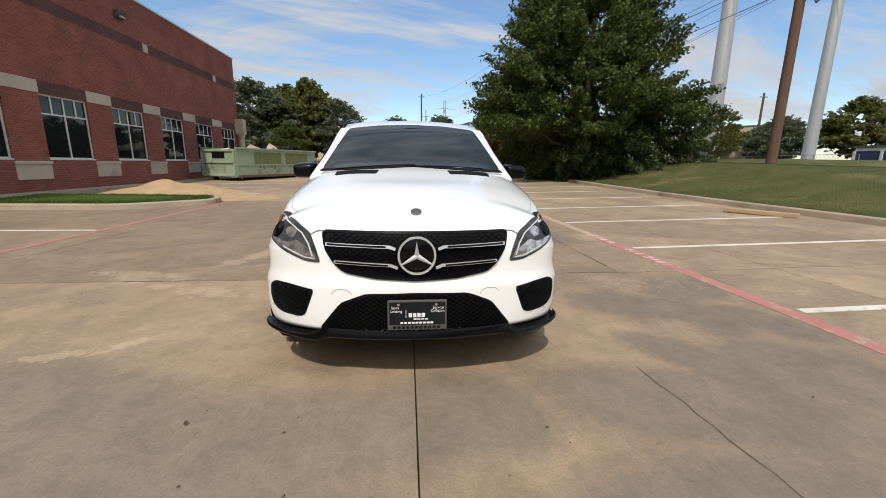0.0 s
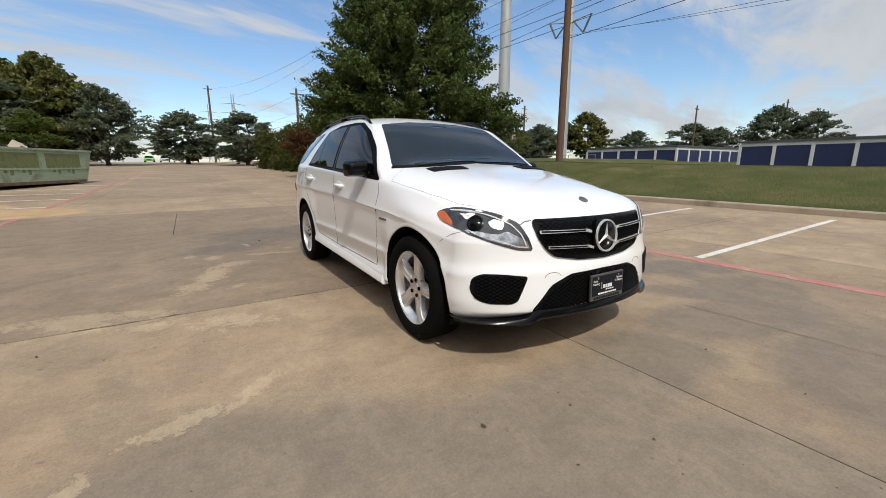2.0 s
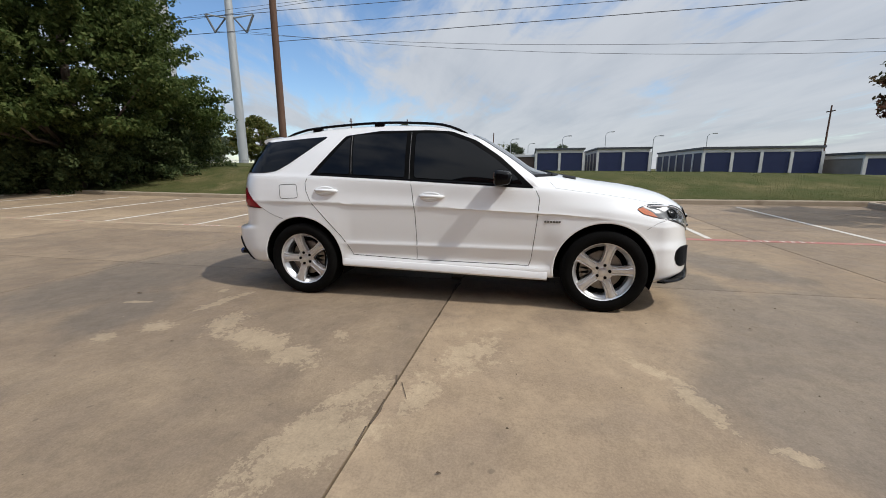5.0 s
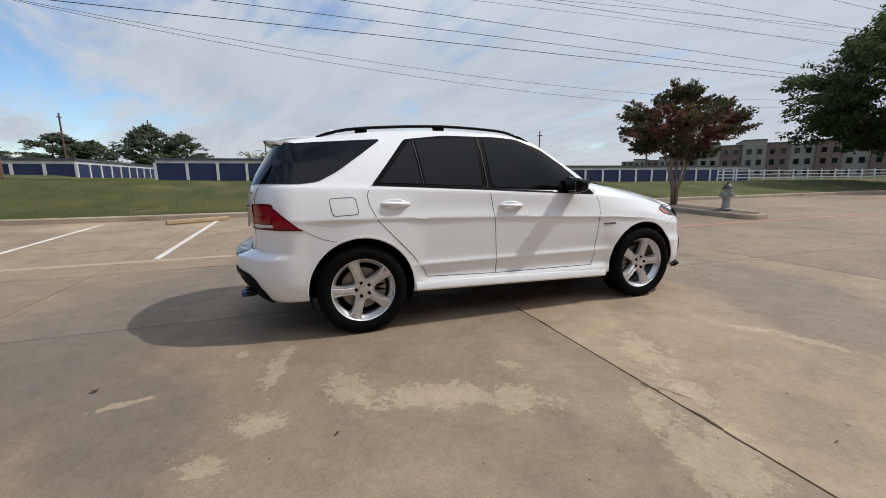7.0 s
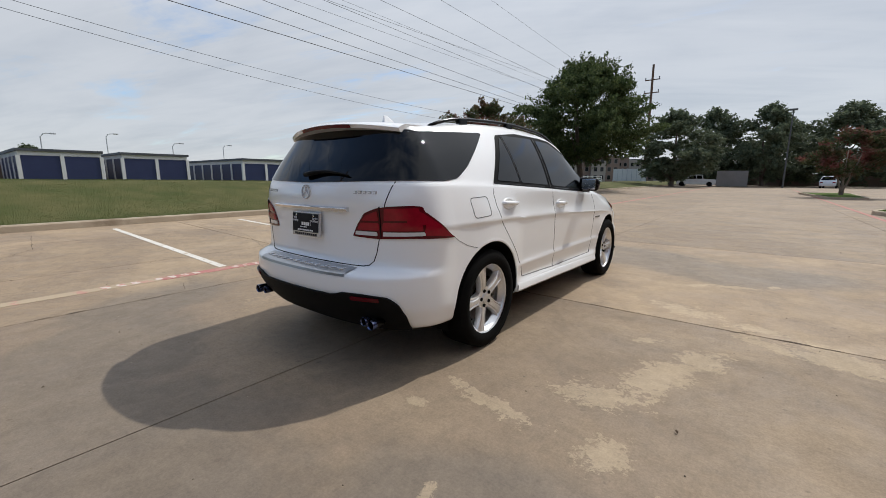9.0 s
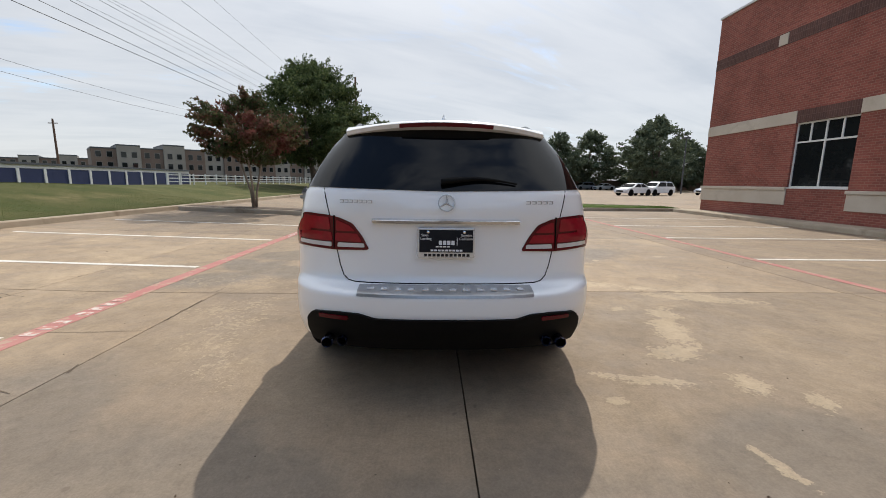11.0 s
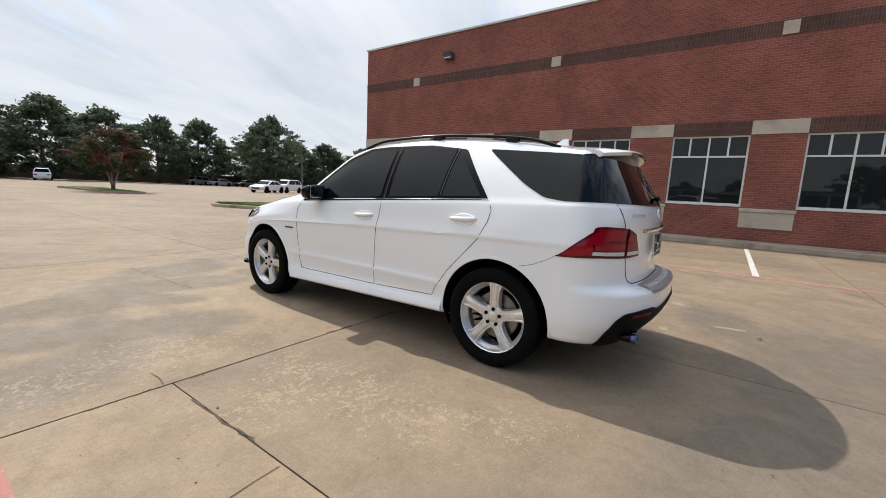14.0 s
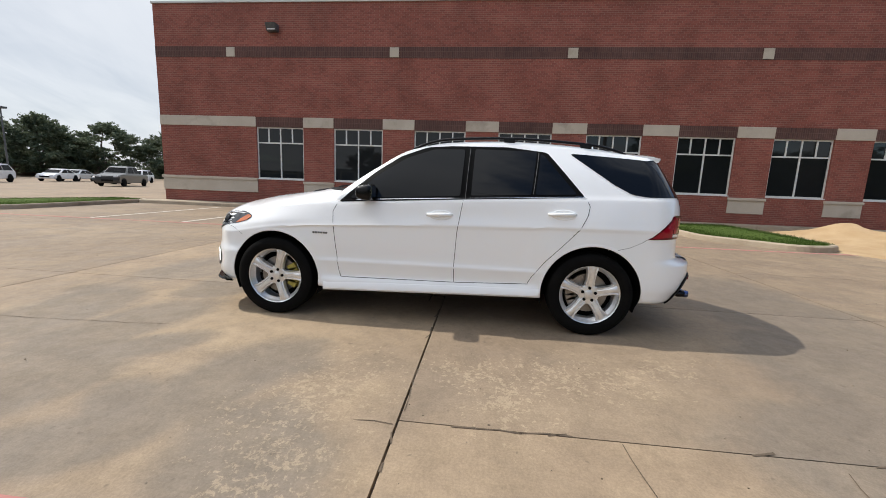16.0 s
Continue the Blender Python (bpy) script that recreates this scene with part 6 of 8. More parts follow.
for x in np.linspace(-0.27, 0.27, 15):
    yt = 2.095 - 0.14 * (abs(x) / 0.60) ** 2.5
    zt = 1.607 - 0.045 * (abs(x) / 0.6) ** 2
    row = [bm.verts.new((x, yt + dy, zt + dz)) for dy, dz in ((-0.004, -0.010), (0.004, -0.012), (-0.006, -0.032), (-0.016, -0.030))]
    if prev:
        for k in range(3):
            bm.faces.new((prev[k], prev[k + 1], row[k + 1], row[k]))
    prev = row
part("brake_light", bm, M["red_dark"], spoiler, "long dark red high brake light")
bm = bmesh.new()
box(bm, -0.022, 0.022, 1.36, 1.52, 1.66, 1.735)
for v in bm.verts:
    if v.co.z > 1.7:
        v.co.x *= 0.2
        v.co.y = 1.49 + (v.co.y - 1.44) * 0.3
bmesh.ops.bevel(bm, geom=bm.edges[:], offset=0.004, segments=2, affect="EDGES")
part("roof_aerial", bm, M["paint"], car, smooth=True, sharp=40)
part("floor_pan", new_box(-0.80, 0.80, -1.85, 0.95, 0.27, 0.34), M["matt_black"], car)


# wheels
def build_wheel(s, y, front):
    """Tyre, five-spoke rim, hub, disc and caliper; s is the side of the car."""
    def flip(bm):
        for v in bm.verts:
            v.co.x *= s
            v.co += Vector((s * 0.825, y, HUB_Z))
        bmesh.ops.recalc_face_normals(bm, faces=bm.faces)
        return bm

    R = 0.366
    bm = bmesh.new()
    lathe(bm, [(0.258, -0.11), (0.30, -0.125), (0.345, -0.122), (0.362, -0.105), (R, -0.07), (R, 0.07), (0.362, 0.100), (0.345, 0.118), (0.315, 0.127), (0.285, 0.124), (0.262, 0.112), (0.258, 0.10)], 72, "x")
    wheel = part("wheel", flip(bm), M["tyre"], car, "black tyre on a five-spoke silver alloy rim", smooth=True, sharp=35)
    bm = bmesh.new()
    lathe(bm, [(0.252, -0.10), (0.262, -0.095), (0.255, -0.06), (0.225, -0.03), (0.222, 0.05), (0.240, 0.075), (0.250, 0.088), (0.252, 0.098), (0.262, 0.106), (0.268, 0.104), (0.266, 0.096)], 64, "x")
    part("rim", flip(bm), M["silver"], wheel, "silver alloy rim", smooth=True, sharp=35)
    turn = radians({(1, True): -16, (1, False): -3.5, (-1, True): 14, (-1, False): -18}[s, front])
    for k in range(5):
        a = 2 * math.pi * k / 5 + turn
        bm = bmesh.new()
        # radius, half width, height of the face: waisted, flaring into the rim, with a raised middle band between two grooves
        prof = [(0.050, 0.050, 0.072), (0.085, 0.042, 0.079), (0.125, 0.038, 0.086), (0.17, 0.040, 0.091), (0.21, 0.045, 0.093), (0.238, 0.055, 0.092), (0.256, 0.072, 0.088)]
        rows = []
        for r, w, x in prof:
            rows.append([bm.verts.new(p) for p in ((x - 0.045, -w * 1.06, r), (x - 0.014, -w, r), (x - 0.005, -w * 0.90, r), (x - 0.004, -w * 0.70, r), (x - 0.009, -w * 0.58, r), (x - 0.001, -w * 0.40, r), (x, 0.0, r), (x - 0.001, w * 0.40, r), (x - 0.009, w * 0.58, r), (x - 0.004, w * 0.70, r), (x - 0.005, w * 0.90, r), (x - 0.014, w, r), (x - 0.045, w * 1.06, r))])
        for p, q in zip(rows, rows[1:]):
            for m in range(12):
                bm.faces.new((p[m], p[m + 1], q[m + 1], q[m]))
        bmesh.ops.rotate(bm, cent=(0, 0, 0), matrix=Matrix.Rotation(a, 3, "X"), verts=bm.verts)
        part("spoke", flip(bm), M["silver"], wheel, smooth=True, sharp=40)
    bm = bmesh.new()
    lathe(bm, [(0.088, 0.035), (0.088, 0.068), (0.070, 0.074), (0.040, 0.072), (0.037, 0.078), (0.030, 0.081), (0.0005, 0.082)], 32, "x")
    hub = part("hub", flip(bm), M["silver"], wheel, smooth=True, sharp=35)
    for k in range(5):
        a = 2 * math.pi * k / 5 + turn
        bm = bmesh.new()
        lathe(bm, [(0.0135, 0.060), (0.0135, 0.0815), (0.011, 0.083), (0.009, 0.077), (0.0005, 0.077)], 10, "x", (0, -0.058 * math.sin(a), 0.058 * math.cos(a)))
        part("wheel_bolt", flip(bm), M["matt_black"], hub)
    bm = bmesh.new()
    lathe(bm, [(0.08, 0.012), (0.172, 0.012), (0.175, 0.006), (0.175, -0.012), (0.08, -0.012)], 48, "x")
    part("brake_disc", flip(bm), M["disc"], wheel, smooth=True, sharp=35)
    bm = bmesh.new()
    for k in range(5):
        vs = box(bm, -0.035, 0.036, -0.03, 0.03, 0.115, 0.195)
        bmesh.ops.rotate(bm, cent=(0, 0, 0), matrix=Matrix.Rotation(radians(-90 - 30 + 15 * k) if front else radians(90 - 30 + 15 * k), 3, "X"), verts=vs)
    part("brake_caliper", flip(bm), M["caliper"] if s > 0 and front else M["disc"], wheel)
    bm = bmesh.new()
    lathe(bm, [(0.0005, -0.095), (0.25, -0.095)], 32, "x")
    part("wheel_back", flip(bm), M["matt_black"], wheel)


for s in (1, -1):
    build_wheel(s, HUB_F, True)
    build_wheel(s, HUB_R, False)


# ---------------------------------------------------------------- trees and hedges
def leaf_cloud(centres, radii, n, size, rng, flat=0.75, lift=0.1):
    """Leaf quads scattered in clumps; returns verts and faces."""
    centres, radii = np.asarray(centres, float), np.asarray(radii, float)
    # each clump is broken into small sprays of leaves
    k = 7
    off = rng.normal(size=(len(centres), k, 3))
    off /= np.linalg.norm(off, axis=2)[:, :, None]
    off *= (radii[:, None] * rng.uniform(0.45, 1.0, (len(centres), k)))[:, :, None] * np.array([1, 1, flat])
    centres = (centres[:, None, :] + off).reshape(-1, 3)
    radii = np.repeat(radii, k) * rng.uniform(0.30, 0.62, len(radii) * k)
    pick = rng.choice(len(centres), n, p=radii**2 / (radii**2).sum())
    d = rng.normal(size=(n, 3))
    d /= np.linalg.norm(d, axis=1)[:, None]
    rr = radii[pick] * rng.uniform(0.05, 1.1, n) ** 0.6
    # sprays point outwards and up
    mid = centres.mean(axis=0)
    out = (centres - mid) * np.array([1, 1, 0.4]) + rng.normal(size=centres.shape) * radii.mean()
    out /= np.linalg.norm(out, axis=1)[:, None] + 1e-9
    out[:, 2] += lift
    run = rng.uniform(-0.9, 1.5, n)
    pos = centres[pick] + d * (rr * np.where(run > 0.5, 0.55, 0.85))[:, None] * np.array([1, 1, flat]) + out[pick] * (run * radii[pick])[:, None]
    nrm = d + rng.normal(size=(n, 3)) * 0.7 + np.array([0, 0, 0.35])
    nrm /= np.linalg.norm(nrm, axis=1)[:, None]
    a = np.cross(nrm, rng.normal(size=(n, 3)))
    a /= np.linalg.norm(a, axis=1)[:, None]
    b = np.cross(nrm, a)
    s = size * rng.uniform(0.6, 1.35, n)[:, None]
    v = np.stack([pos - a * s, pos - b * s * 0.55 + nrm * s * 0.15, pos + a * s, pos + b * s * 0.55 + nrm * s * 0.15], 1).reshape(-1, 3)
    return v, np.arange(4 * n).reshape(-1, 4)


def crown_mesh(name, v, f, mat, parent, label=""):
    me = bpy.data.meshes.new(name)
    me.from_pydata(v.tolist(), [], f.tolist())
    me.materials.append(mat)
    ob = new(name, me)
    ob.parent = parent
    if label:
        ob["label"] = label
    return ob


def make_tree(name, label, at, h, r, z0, leaf, bark, n, size, seed, widest=0.4, trunks=1, trunk_r=0.22, clumps=46, group="", limbs=14, clump=0.26, lift=0.1, taper=0.0):
    """Trunk, limbs and a crown of leaf clumps. z0: where the crown begins; widest: how far up it is broadest."""
    rng = np.random.default_rng(seed)
    tree = thing(name, label, "tree", group, at=at)
    cs, rs = [], []
    for k in range(clumps):
        t = rng.uniform(0.02, 1.0) ** 1.05
        prof = math.sin(math.pi / 2 * (t / widest)) ** 0.6 if t < widest else math.cos(math.pi / 2 * (t - widest) / (1 - widest)) ** 0.75
        if taper and t > widest:
            prof = (1 - (t - widest) / (1 - widest)) ** taper
        ang, q = rng.uniform(0, 2 * math.pi), rng.uniform(0.25, 1.0) ** 0.5
        rad = r * max(prof, 0.12) * q * 0.84 * rng.uniform(0.86, 1.08)
        cs.append((rad * math.cos(ang), rad * math.sin(ang), z0 + (h - z0) * t * 0.95))
        rs.append(r * rng.uniform(clump * 0.6, clump * 1.2) * (0.6 + 0.4 * max(prof, 0.3)))
    v, f = leaf_cloud(cs, rs, n, size, rng, lift=lift)
    crown_mesh("crown", v, f, leaf, tree)
    for k in range(trunks):
        a = 2 * math.pi * k / trunks + 0.4
        sp = 0.0 if trunks == 1 else 0.09
        top = Vector((math.cos(a), math.sin(a), 0)) * (r * (0.10 if trunks == 1 else 0.34))
        foot = Vector((math.cos(a) * sp * 0.6, math.sin(a) * sp * 0.6, -0.05))
        pts = [foot, foot + Vector((math.cos(a) * sp * 0.5, math.sin(a) * sp * 0.5, z0 * 0.35)), Vector((top.x * 0.6, top.y * 0.6, z0 + 0.1 * (h - z0))), Vector((top.x, top.y, z0 + 0.55 * (h - z0)))]
        if trunks == 1:
            pts.append(Vector((top.x * 0.4, top.y * 0.4, z0 + 0.85 * (h - z0))))
        rr = [trunk_r * 1.25, trunk_r, trunk_r * 0.75, trunk_r * 0.4, trunk_r * 0.15][: len(pts)]
        part("trunk" if trunks == 1 else "stem", new_tube(pts, rr, 10), bark, tree, smooth=True)
    order = sorted(range(len(cs)), key=lambda q: -rs[q])[:limbs]
    for q in order:
        c = Vector(cs[q])
        s = Vector((c.x * 0.08, c.y * 0.08, max(z0 * 0.75, c.z - 0.30 * (h - z0) - 0.2)))
        m = s.lerp(c, 0.5) + Vector((0, 0, -0.06 * r))
        part("limb", new_tube([s, m, c], [trunk_r * 0.36, trunk_r * 0.22, trunk_r * 0.06], 7), bark, tree, smooth=True)
    return tree


make_tree("shade_tree", "large dense green pear tree with a broad pyramidal crown", (10.0, 19.3, 0.55), 14.6, 6.6, 2.3, M["leaf_big"], M["bark"], 210000, 0.090, 3, 0.12, 1, 0.26, 420, limbs=16, clump=0.165, lift=0.55, taper=0.62)
make_tree("oak_tree", "large dark green live oak with a spreading crown", (11.6, -36.0, 0.75), 11.4, 7.1, 2.5, M["leaf_oak"], M["bark"], 80000, 0.12, 5, 0.27, 1, 0.27, 230, limbs=10, clump=0.19)
make_tree("crape_myrtle", "crape myrtle with pale stems and reddish-green leaves on a soil island", (6.5, -10.45, 0.27), 3.80, 2.15, 1.62, M["leaf_red"], M["bark_pale"], 27000, 0.055, 7, 0.46, 5, 0.038, 110, limbs=16, clump=0.18, lift=0.35)
make_tree("crape_myrtle", "small crape myrtle with rusty brown leaves beside the hedge", (5.3, 26.3, 0.36), 3.35, 1.85, 1.45, M["leaf_rust"], M["bark_pale"], 16000, 0.055, 8, 0.42, 3, 0.045, 70, clump=0.2, lift=0.3)
make_tree("crape_myrtle", "crape myrtle with rusty pink leaves on a far island", (-6.9, -35.0, 0.17), 4.5, 2.5, 1.3, M["leaf_red"], M["bark_pale"], 16000, 0.08, 9, 0.5, 3, 0.06, 80, clump=0.2)

# far trees: a few kinds, copied and scaled; haze is in the oaks' leaf colour
far_oak = make_tree("far_tree", "far oak beyond the parking lot, leaf colour lightened for haze", (4.6, -80.5, 0.2), 12.6, 6.0, 1.3, M["leaf_hazed"], M["bark"], 20000, 0.21, 11, 0.30, 1, 0.3, 120, "far oaks", limbs=8, clump=0.23)
far_oak2 = make_tree("far_tree", "far oak beyond the parking lot, leaf colour lightened for haze", (-2.6, -80.0, 0.2), 12.4, 5.6, 1.5, M["leaf_hazed"], M["bark"], 20000, 0.21, 12, 0.36, 1, 0.3, 110, "far oaks", limbs=8, clump=0.23)
olive = make_tree("far_tree", "olive-green oak beyond the dumpster", (-15.0, 62.0, 1.1), 12.2, 5.6, 1.6, M["leaf_yellow"], M["bark"], 17000, 0.26, 13, 0.36, 1, 0.3, 110, "far oaks", limbs=4, clump=0.22)
bare = make_tree("far_tree", "thin half-bare tree beyond the storage units", (101.0, 12.0, 0.3), 7.6, 4.5, 1.5, M["leaf_yellow"], M["twig"], 1800, 0.20, 14, 0.5, 4, 0.12, 40, "half-bare trees", limbs=8, clump=0.3)
make_tree("young_tree", "rounded olive-green young tree beyond the grass bank", (25.6, 27.6, 1.75), 4.0, 2.3, 0.5, M["leaf_yellow"], M["bark"], 14000, 0.07, 17, 0.4, 1, 0.07, 60, clump=0.22)
rng0 = random.Random(4)


def far_copy(src, x, y, h, r, z=None):
    base = {far_oak: (12.6, 6.0), far_oak2: (12.4, 5.6), olive: (12.2, 5.6), bare: (7.6, 4.5)}[src]
    z = ground_z(x, y) if z is None else z
    wide = 1.22 if y < -50 else 1.4 if x < 0 else 0.95
    return copy_thing(src, pose(x, y, z, 0, 0, rng0.uniform(0, 360)) @ Matrix.Diagonal((r / base[1] * wide, r / base[1] * wide, (h - z) / base[0], 1)))


for src, x, y, h, r in (
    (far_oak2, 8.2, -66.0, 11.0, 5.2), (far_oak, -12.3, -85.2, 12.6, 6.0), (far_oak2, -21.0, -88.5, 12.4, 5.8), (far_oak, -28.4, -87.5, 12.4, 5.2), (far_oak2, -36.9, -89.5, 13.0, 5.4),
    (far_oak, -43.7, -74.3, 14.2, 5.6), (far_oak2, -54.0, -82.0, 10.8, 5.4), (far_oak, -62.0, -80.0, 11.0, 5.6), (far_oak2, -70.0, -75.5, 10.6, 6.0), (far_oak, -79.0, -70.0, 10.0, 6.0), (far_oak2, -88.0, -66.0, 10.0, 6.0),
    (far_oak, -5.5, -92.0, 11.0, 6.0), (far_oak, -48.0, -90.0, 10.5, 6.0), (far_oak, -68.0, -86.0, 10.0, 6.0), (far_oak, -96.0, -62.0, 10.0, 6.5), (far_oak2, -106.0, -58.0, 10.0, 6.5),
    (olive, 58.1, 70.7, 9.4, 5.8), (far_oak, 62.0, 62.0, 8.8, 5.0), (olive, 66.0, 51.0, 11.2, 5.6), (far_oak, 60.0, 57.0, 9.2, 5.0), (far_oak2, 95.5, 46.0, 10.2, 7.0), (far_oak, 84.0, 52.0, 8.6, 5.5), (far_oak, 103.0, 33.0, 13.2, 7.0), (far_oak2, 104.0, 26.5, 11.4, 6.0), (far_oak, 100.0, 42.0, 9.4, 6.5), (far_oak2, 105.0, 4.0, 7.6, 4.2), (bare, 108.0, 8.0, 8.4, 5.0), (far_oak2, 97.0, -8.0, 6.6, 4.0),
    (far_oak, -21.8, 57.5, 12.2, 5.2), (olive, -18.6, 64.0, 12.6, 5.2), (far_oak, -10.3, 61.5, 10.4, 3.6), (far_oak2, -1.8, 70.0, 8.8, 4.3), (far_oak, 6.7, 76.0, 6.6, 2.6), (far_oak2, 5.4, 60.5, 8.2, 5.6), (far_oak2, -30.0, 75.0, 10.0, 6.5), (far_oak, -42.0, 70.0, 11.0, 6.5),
):
    far_copy(src, x, y, h, r)


def hedge(label, pts, height, width, n, size, mat, seed):
    """A dense row of shrubs along a line, with an uneven top."""
    rng = np.random.default_rng(seed)
    cs, rs = [], []
    line = dense(pts, 1.0)
    for x, y in line:
        g = ground_z(x, y) if x > KERB_E else lot_z(x, y)
        hh = height * rng.uniform(0.82, 1.1)
        for z in np.arange(0.5, hh, 0.75):
            for q in (-0.36, 0.36):
                cs.append((x + q * width + rng.normal() * 0.2, y + rng.normal() * 0.3, g + z))
                rs.append(rng.uniform(0.7, 1.05) * width * 0.32)
    v, f = leaf_cloud(cs, rs, n, size, rng, 0.95, -0.25)
    hd = thing("hedge", label, "hedge")
    crown_mesh("foliage", v, f, mat, hd)
    for x, y in line[::2]:
        g = ground_z(x, y) if x > KERB_E else lot_z(x, y)
        part("stem", new_tube([(x, y, g - 0.05), (x + 0.1, y, g + height * 0.4), (x, y + 0.1, g + height * 0.75)], [0.05, 0.035, 0.01], 6), M["bark"], hd)
    return hd


hedge("tall unclipped green hedge along the kerb", [(9.3, 23.5), (8.3, 32), (7.2, 42), (6.4, 48)], 4.0, 2.9, 105000, 0.085, M["leaf_hedge"], 21)
hedge("dark evergreen shrubs massed under the shade tree", [(13.9, 17.4), (11.2, 18.0), (9.9, 21.0), (9.4, 24.0)], 3.3, 3.4, 60000, 0.09, M["leaf_oak"], 22)


def far_scrub():
    """A long uneven belt of far foliage behind the parked cars."""
    rng = np.random.default_rng(23)
    cs, rs = [], []
    for x in np.arange(-125.0, 12.0, 1.5):
        y = -97.0 + 0.22 * max(0.0, -x - 40.0) + rng.normal() * 1.2
        top = 3.2 + 1.6 * math.sin(x * 0.31) + 1.0 * math.sin(x * 0.83 + 1.0) + rng.uniform(-0.5, 0.9)
        for z in np.arange(0.6, max(top, 1.4), 1.1):
            cs.append((x + rng.normal() * 0.5, y, z))
            rs.append(rng.uniform(0.8, 1.3))
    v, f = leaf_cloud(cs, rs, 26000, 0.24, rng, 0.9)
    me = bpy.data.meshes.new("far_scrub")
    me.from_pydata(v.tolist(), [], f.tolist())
    # same haze-lightened leaf colour as the far oaks
    me.materials.append(M["leaf_hazed"])
    tagged(new("far_scrub", me), "far belt of scrub behind parked cars, leaf colour lightened for haze", "scrub", kind="stuff")


far_scrub()


def clipped_bush(x, y, r, h):
    rng = np.random.default_rng(31)
    b = thing("clipped_bush", "large domed green bush behind the dumpster", "bush", at=(x, y, lot_z(x, y)))
    cs = [(r * 0.8 * math.cos(a) * math.cos(e), r * 0.8 * math.sin(a) * math.cos(e), h * 0.85 * math.sin(e)) for a in np.linspace(0, 6.28, 18, endpoint=False) for e in (0.05, 0.35, 0.7, 1.1, 1.5)]
    v, f = leaf_cloud(cs, [r * 0.17] * len(cs), 26000, 0.06, rng)
    crown_mesh("foliage", v, f, M["leaf_bush"], b)
    bm = bmesh.new()
    tube(bm, [(0, 0, -0.05), (0.1, 0, h * 0.5)], [0.12, 0.05], 8)
    part("stem", bm, M["bark"], b)


clipped_bush(-11.0, 35.3, 2.35, 4.5)


def grass(name, label, n, place, height, mat, seed):
    """Short blades over a patch of ground: single triangles."""
    rng = np.random.default_rng(seed)
    vs, fs = [], []
    k = 0
    while k < n:
        x, y, z = place(rng)
        if z is None:
            continue
        a = rng.uniform(0, 2 * math.pi)
        hgt, w = height * rng.uniform(0.5, 1.4), rng.uniform(0.004, 0.009)
        lx, ly = rng.normal(0, hgt * 0.5), rng.normal(0, hgt * 0.5)
        vs += [(x - w * math.cos(a), y - w * math.sin(a), z - 0.01), (x + w * math.cos(a), y + w * math.sin(a), z - 0.01), (x + lx, y + ly, z + hgt)]
        fs.append((3 * k, 3 * k + 1, 3 * k + 2))
        k += 1
    me = bpy.data.meshes.new(name)
    me.from_pydata(vs, [], fs)
    me.materials.append(mat)
    return tagged(new(name, me), label, "grass", kind="stuff")


def on_bank(rng):
    x = KERB_E + 0.17 + 9.0 * rng.uniform() ** 1.4
    y = rng.uniform(-14, 17)
    return x, y, ground_z(x, y)


def in_poly(poly, lift):
    xs, ys = [p[0] for p in poly], [p[1] for p in poly]

    def f(rng):
        x, y = rng.uniform(min(xs), max(xs)), rng.uniform(min(ys), max(ys))
        c = False
        for (x0, y0), (x1, y1) in zip(poly, poly[1:] + poly[:1]):
            if (y0 > y) != (y1 > y) and x < (x1 - x0) * (y - y0) / (y1 - y0) + x0:
                c = not c
        m = Vector((x, y))
        q = Vector((sum(xs) / len(xs), sum(ys) / len(ys)))
        return (q.x + (x - q.x) * 0.9, q.y + (y - q.y) * 0.9, lot_z(x, y) + 0.15) if c else (x, y, None)

    return f


grass("bank_grass", "dry mown grass blades on the bank", 110000, on_bank, 0.022, M["blade"], 41)
grass("island_grass", "green mown grass blades on a kerbed island", 16000, in_poly(ISL_S, 0.15), 0.05, M["blade_green"], 42)
grass("island_grass", "green mown grass blades on a kerbed island", 12000, in_poly(ISL_W, 0.15), 0.05, M["blade_green"], 43)

# ---------------------------------------------------------------- poles and cables
def round_pole(name, label, x, y, z, h, r0, r1, mat, seg=16):
    p = thing(name, label, "utility pole", at=(x, y, z - 0.1))
    part("shaft", new_tube([(0, 0, 0), (0, 0, h * 0.5), (0, 0, h)], [r0, (r0 + r1) / 2, r1], seg), mat, p, smooth=True, sharp=40)
    return p


p1 = round_pole("steel_pole", "thick galvanised steel transmission pole on a concrete footing", 27.2, 30.7, 2.0, 34, 0.66, 0.40, M["galv"], 12)
bm = bmesh.new()
lathe(bm, [(0.95, -0.2), (0.95, 0.22), (0.0005, 0.22)], 24, "z")
part("footing", bm, M["kerb"], p1)
bm = bmesh.new()
lathe(bm, [(0.80, 0.20), (0.80, 0.30), (0.5, 0.30)], 16, "z")
part("base_plate", bm, M["rust"], p1)
p2 = round_pole("steel_pole", "tall pale steel transmission pole with angled arms", 44.0, 37.2, 1.85, 36, 0.62, 0.34, M["galv"], 12)
for sgn in (1, -1):
    for z in (18.35, 25.5):
        part("arm", new_tube([(0, 0, z), (sgn * 0.75, -sgn * 2.9, z + 0.5)], [0.13, 0.07], 8), M["galv"], p2)
        part("insulator", new_tube([(sgn * 0.75, -sgn * 2.9, z + 0.5), (sgn * 0.5, -sgn * 1.9, z - 1.6)], 0.14, 8), M["insulator"], p2)
        part("insulator", new_tube([(0.1 * sgn, -sgn * 0.5, z + 0.1), (sgn * 0.5, -sgn * 1.9, z - 1.6)], 0.10, 8), M["insulator"], p2)
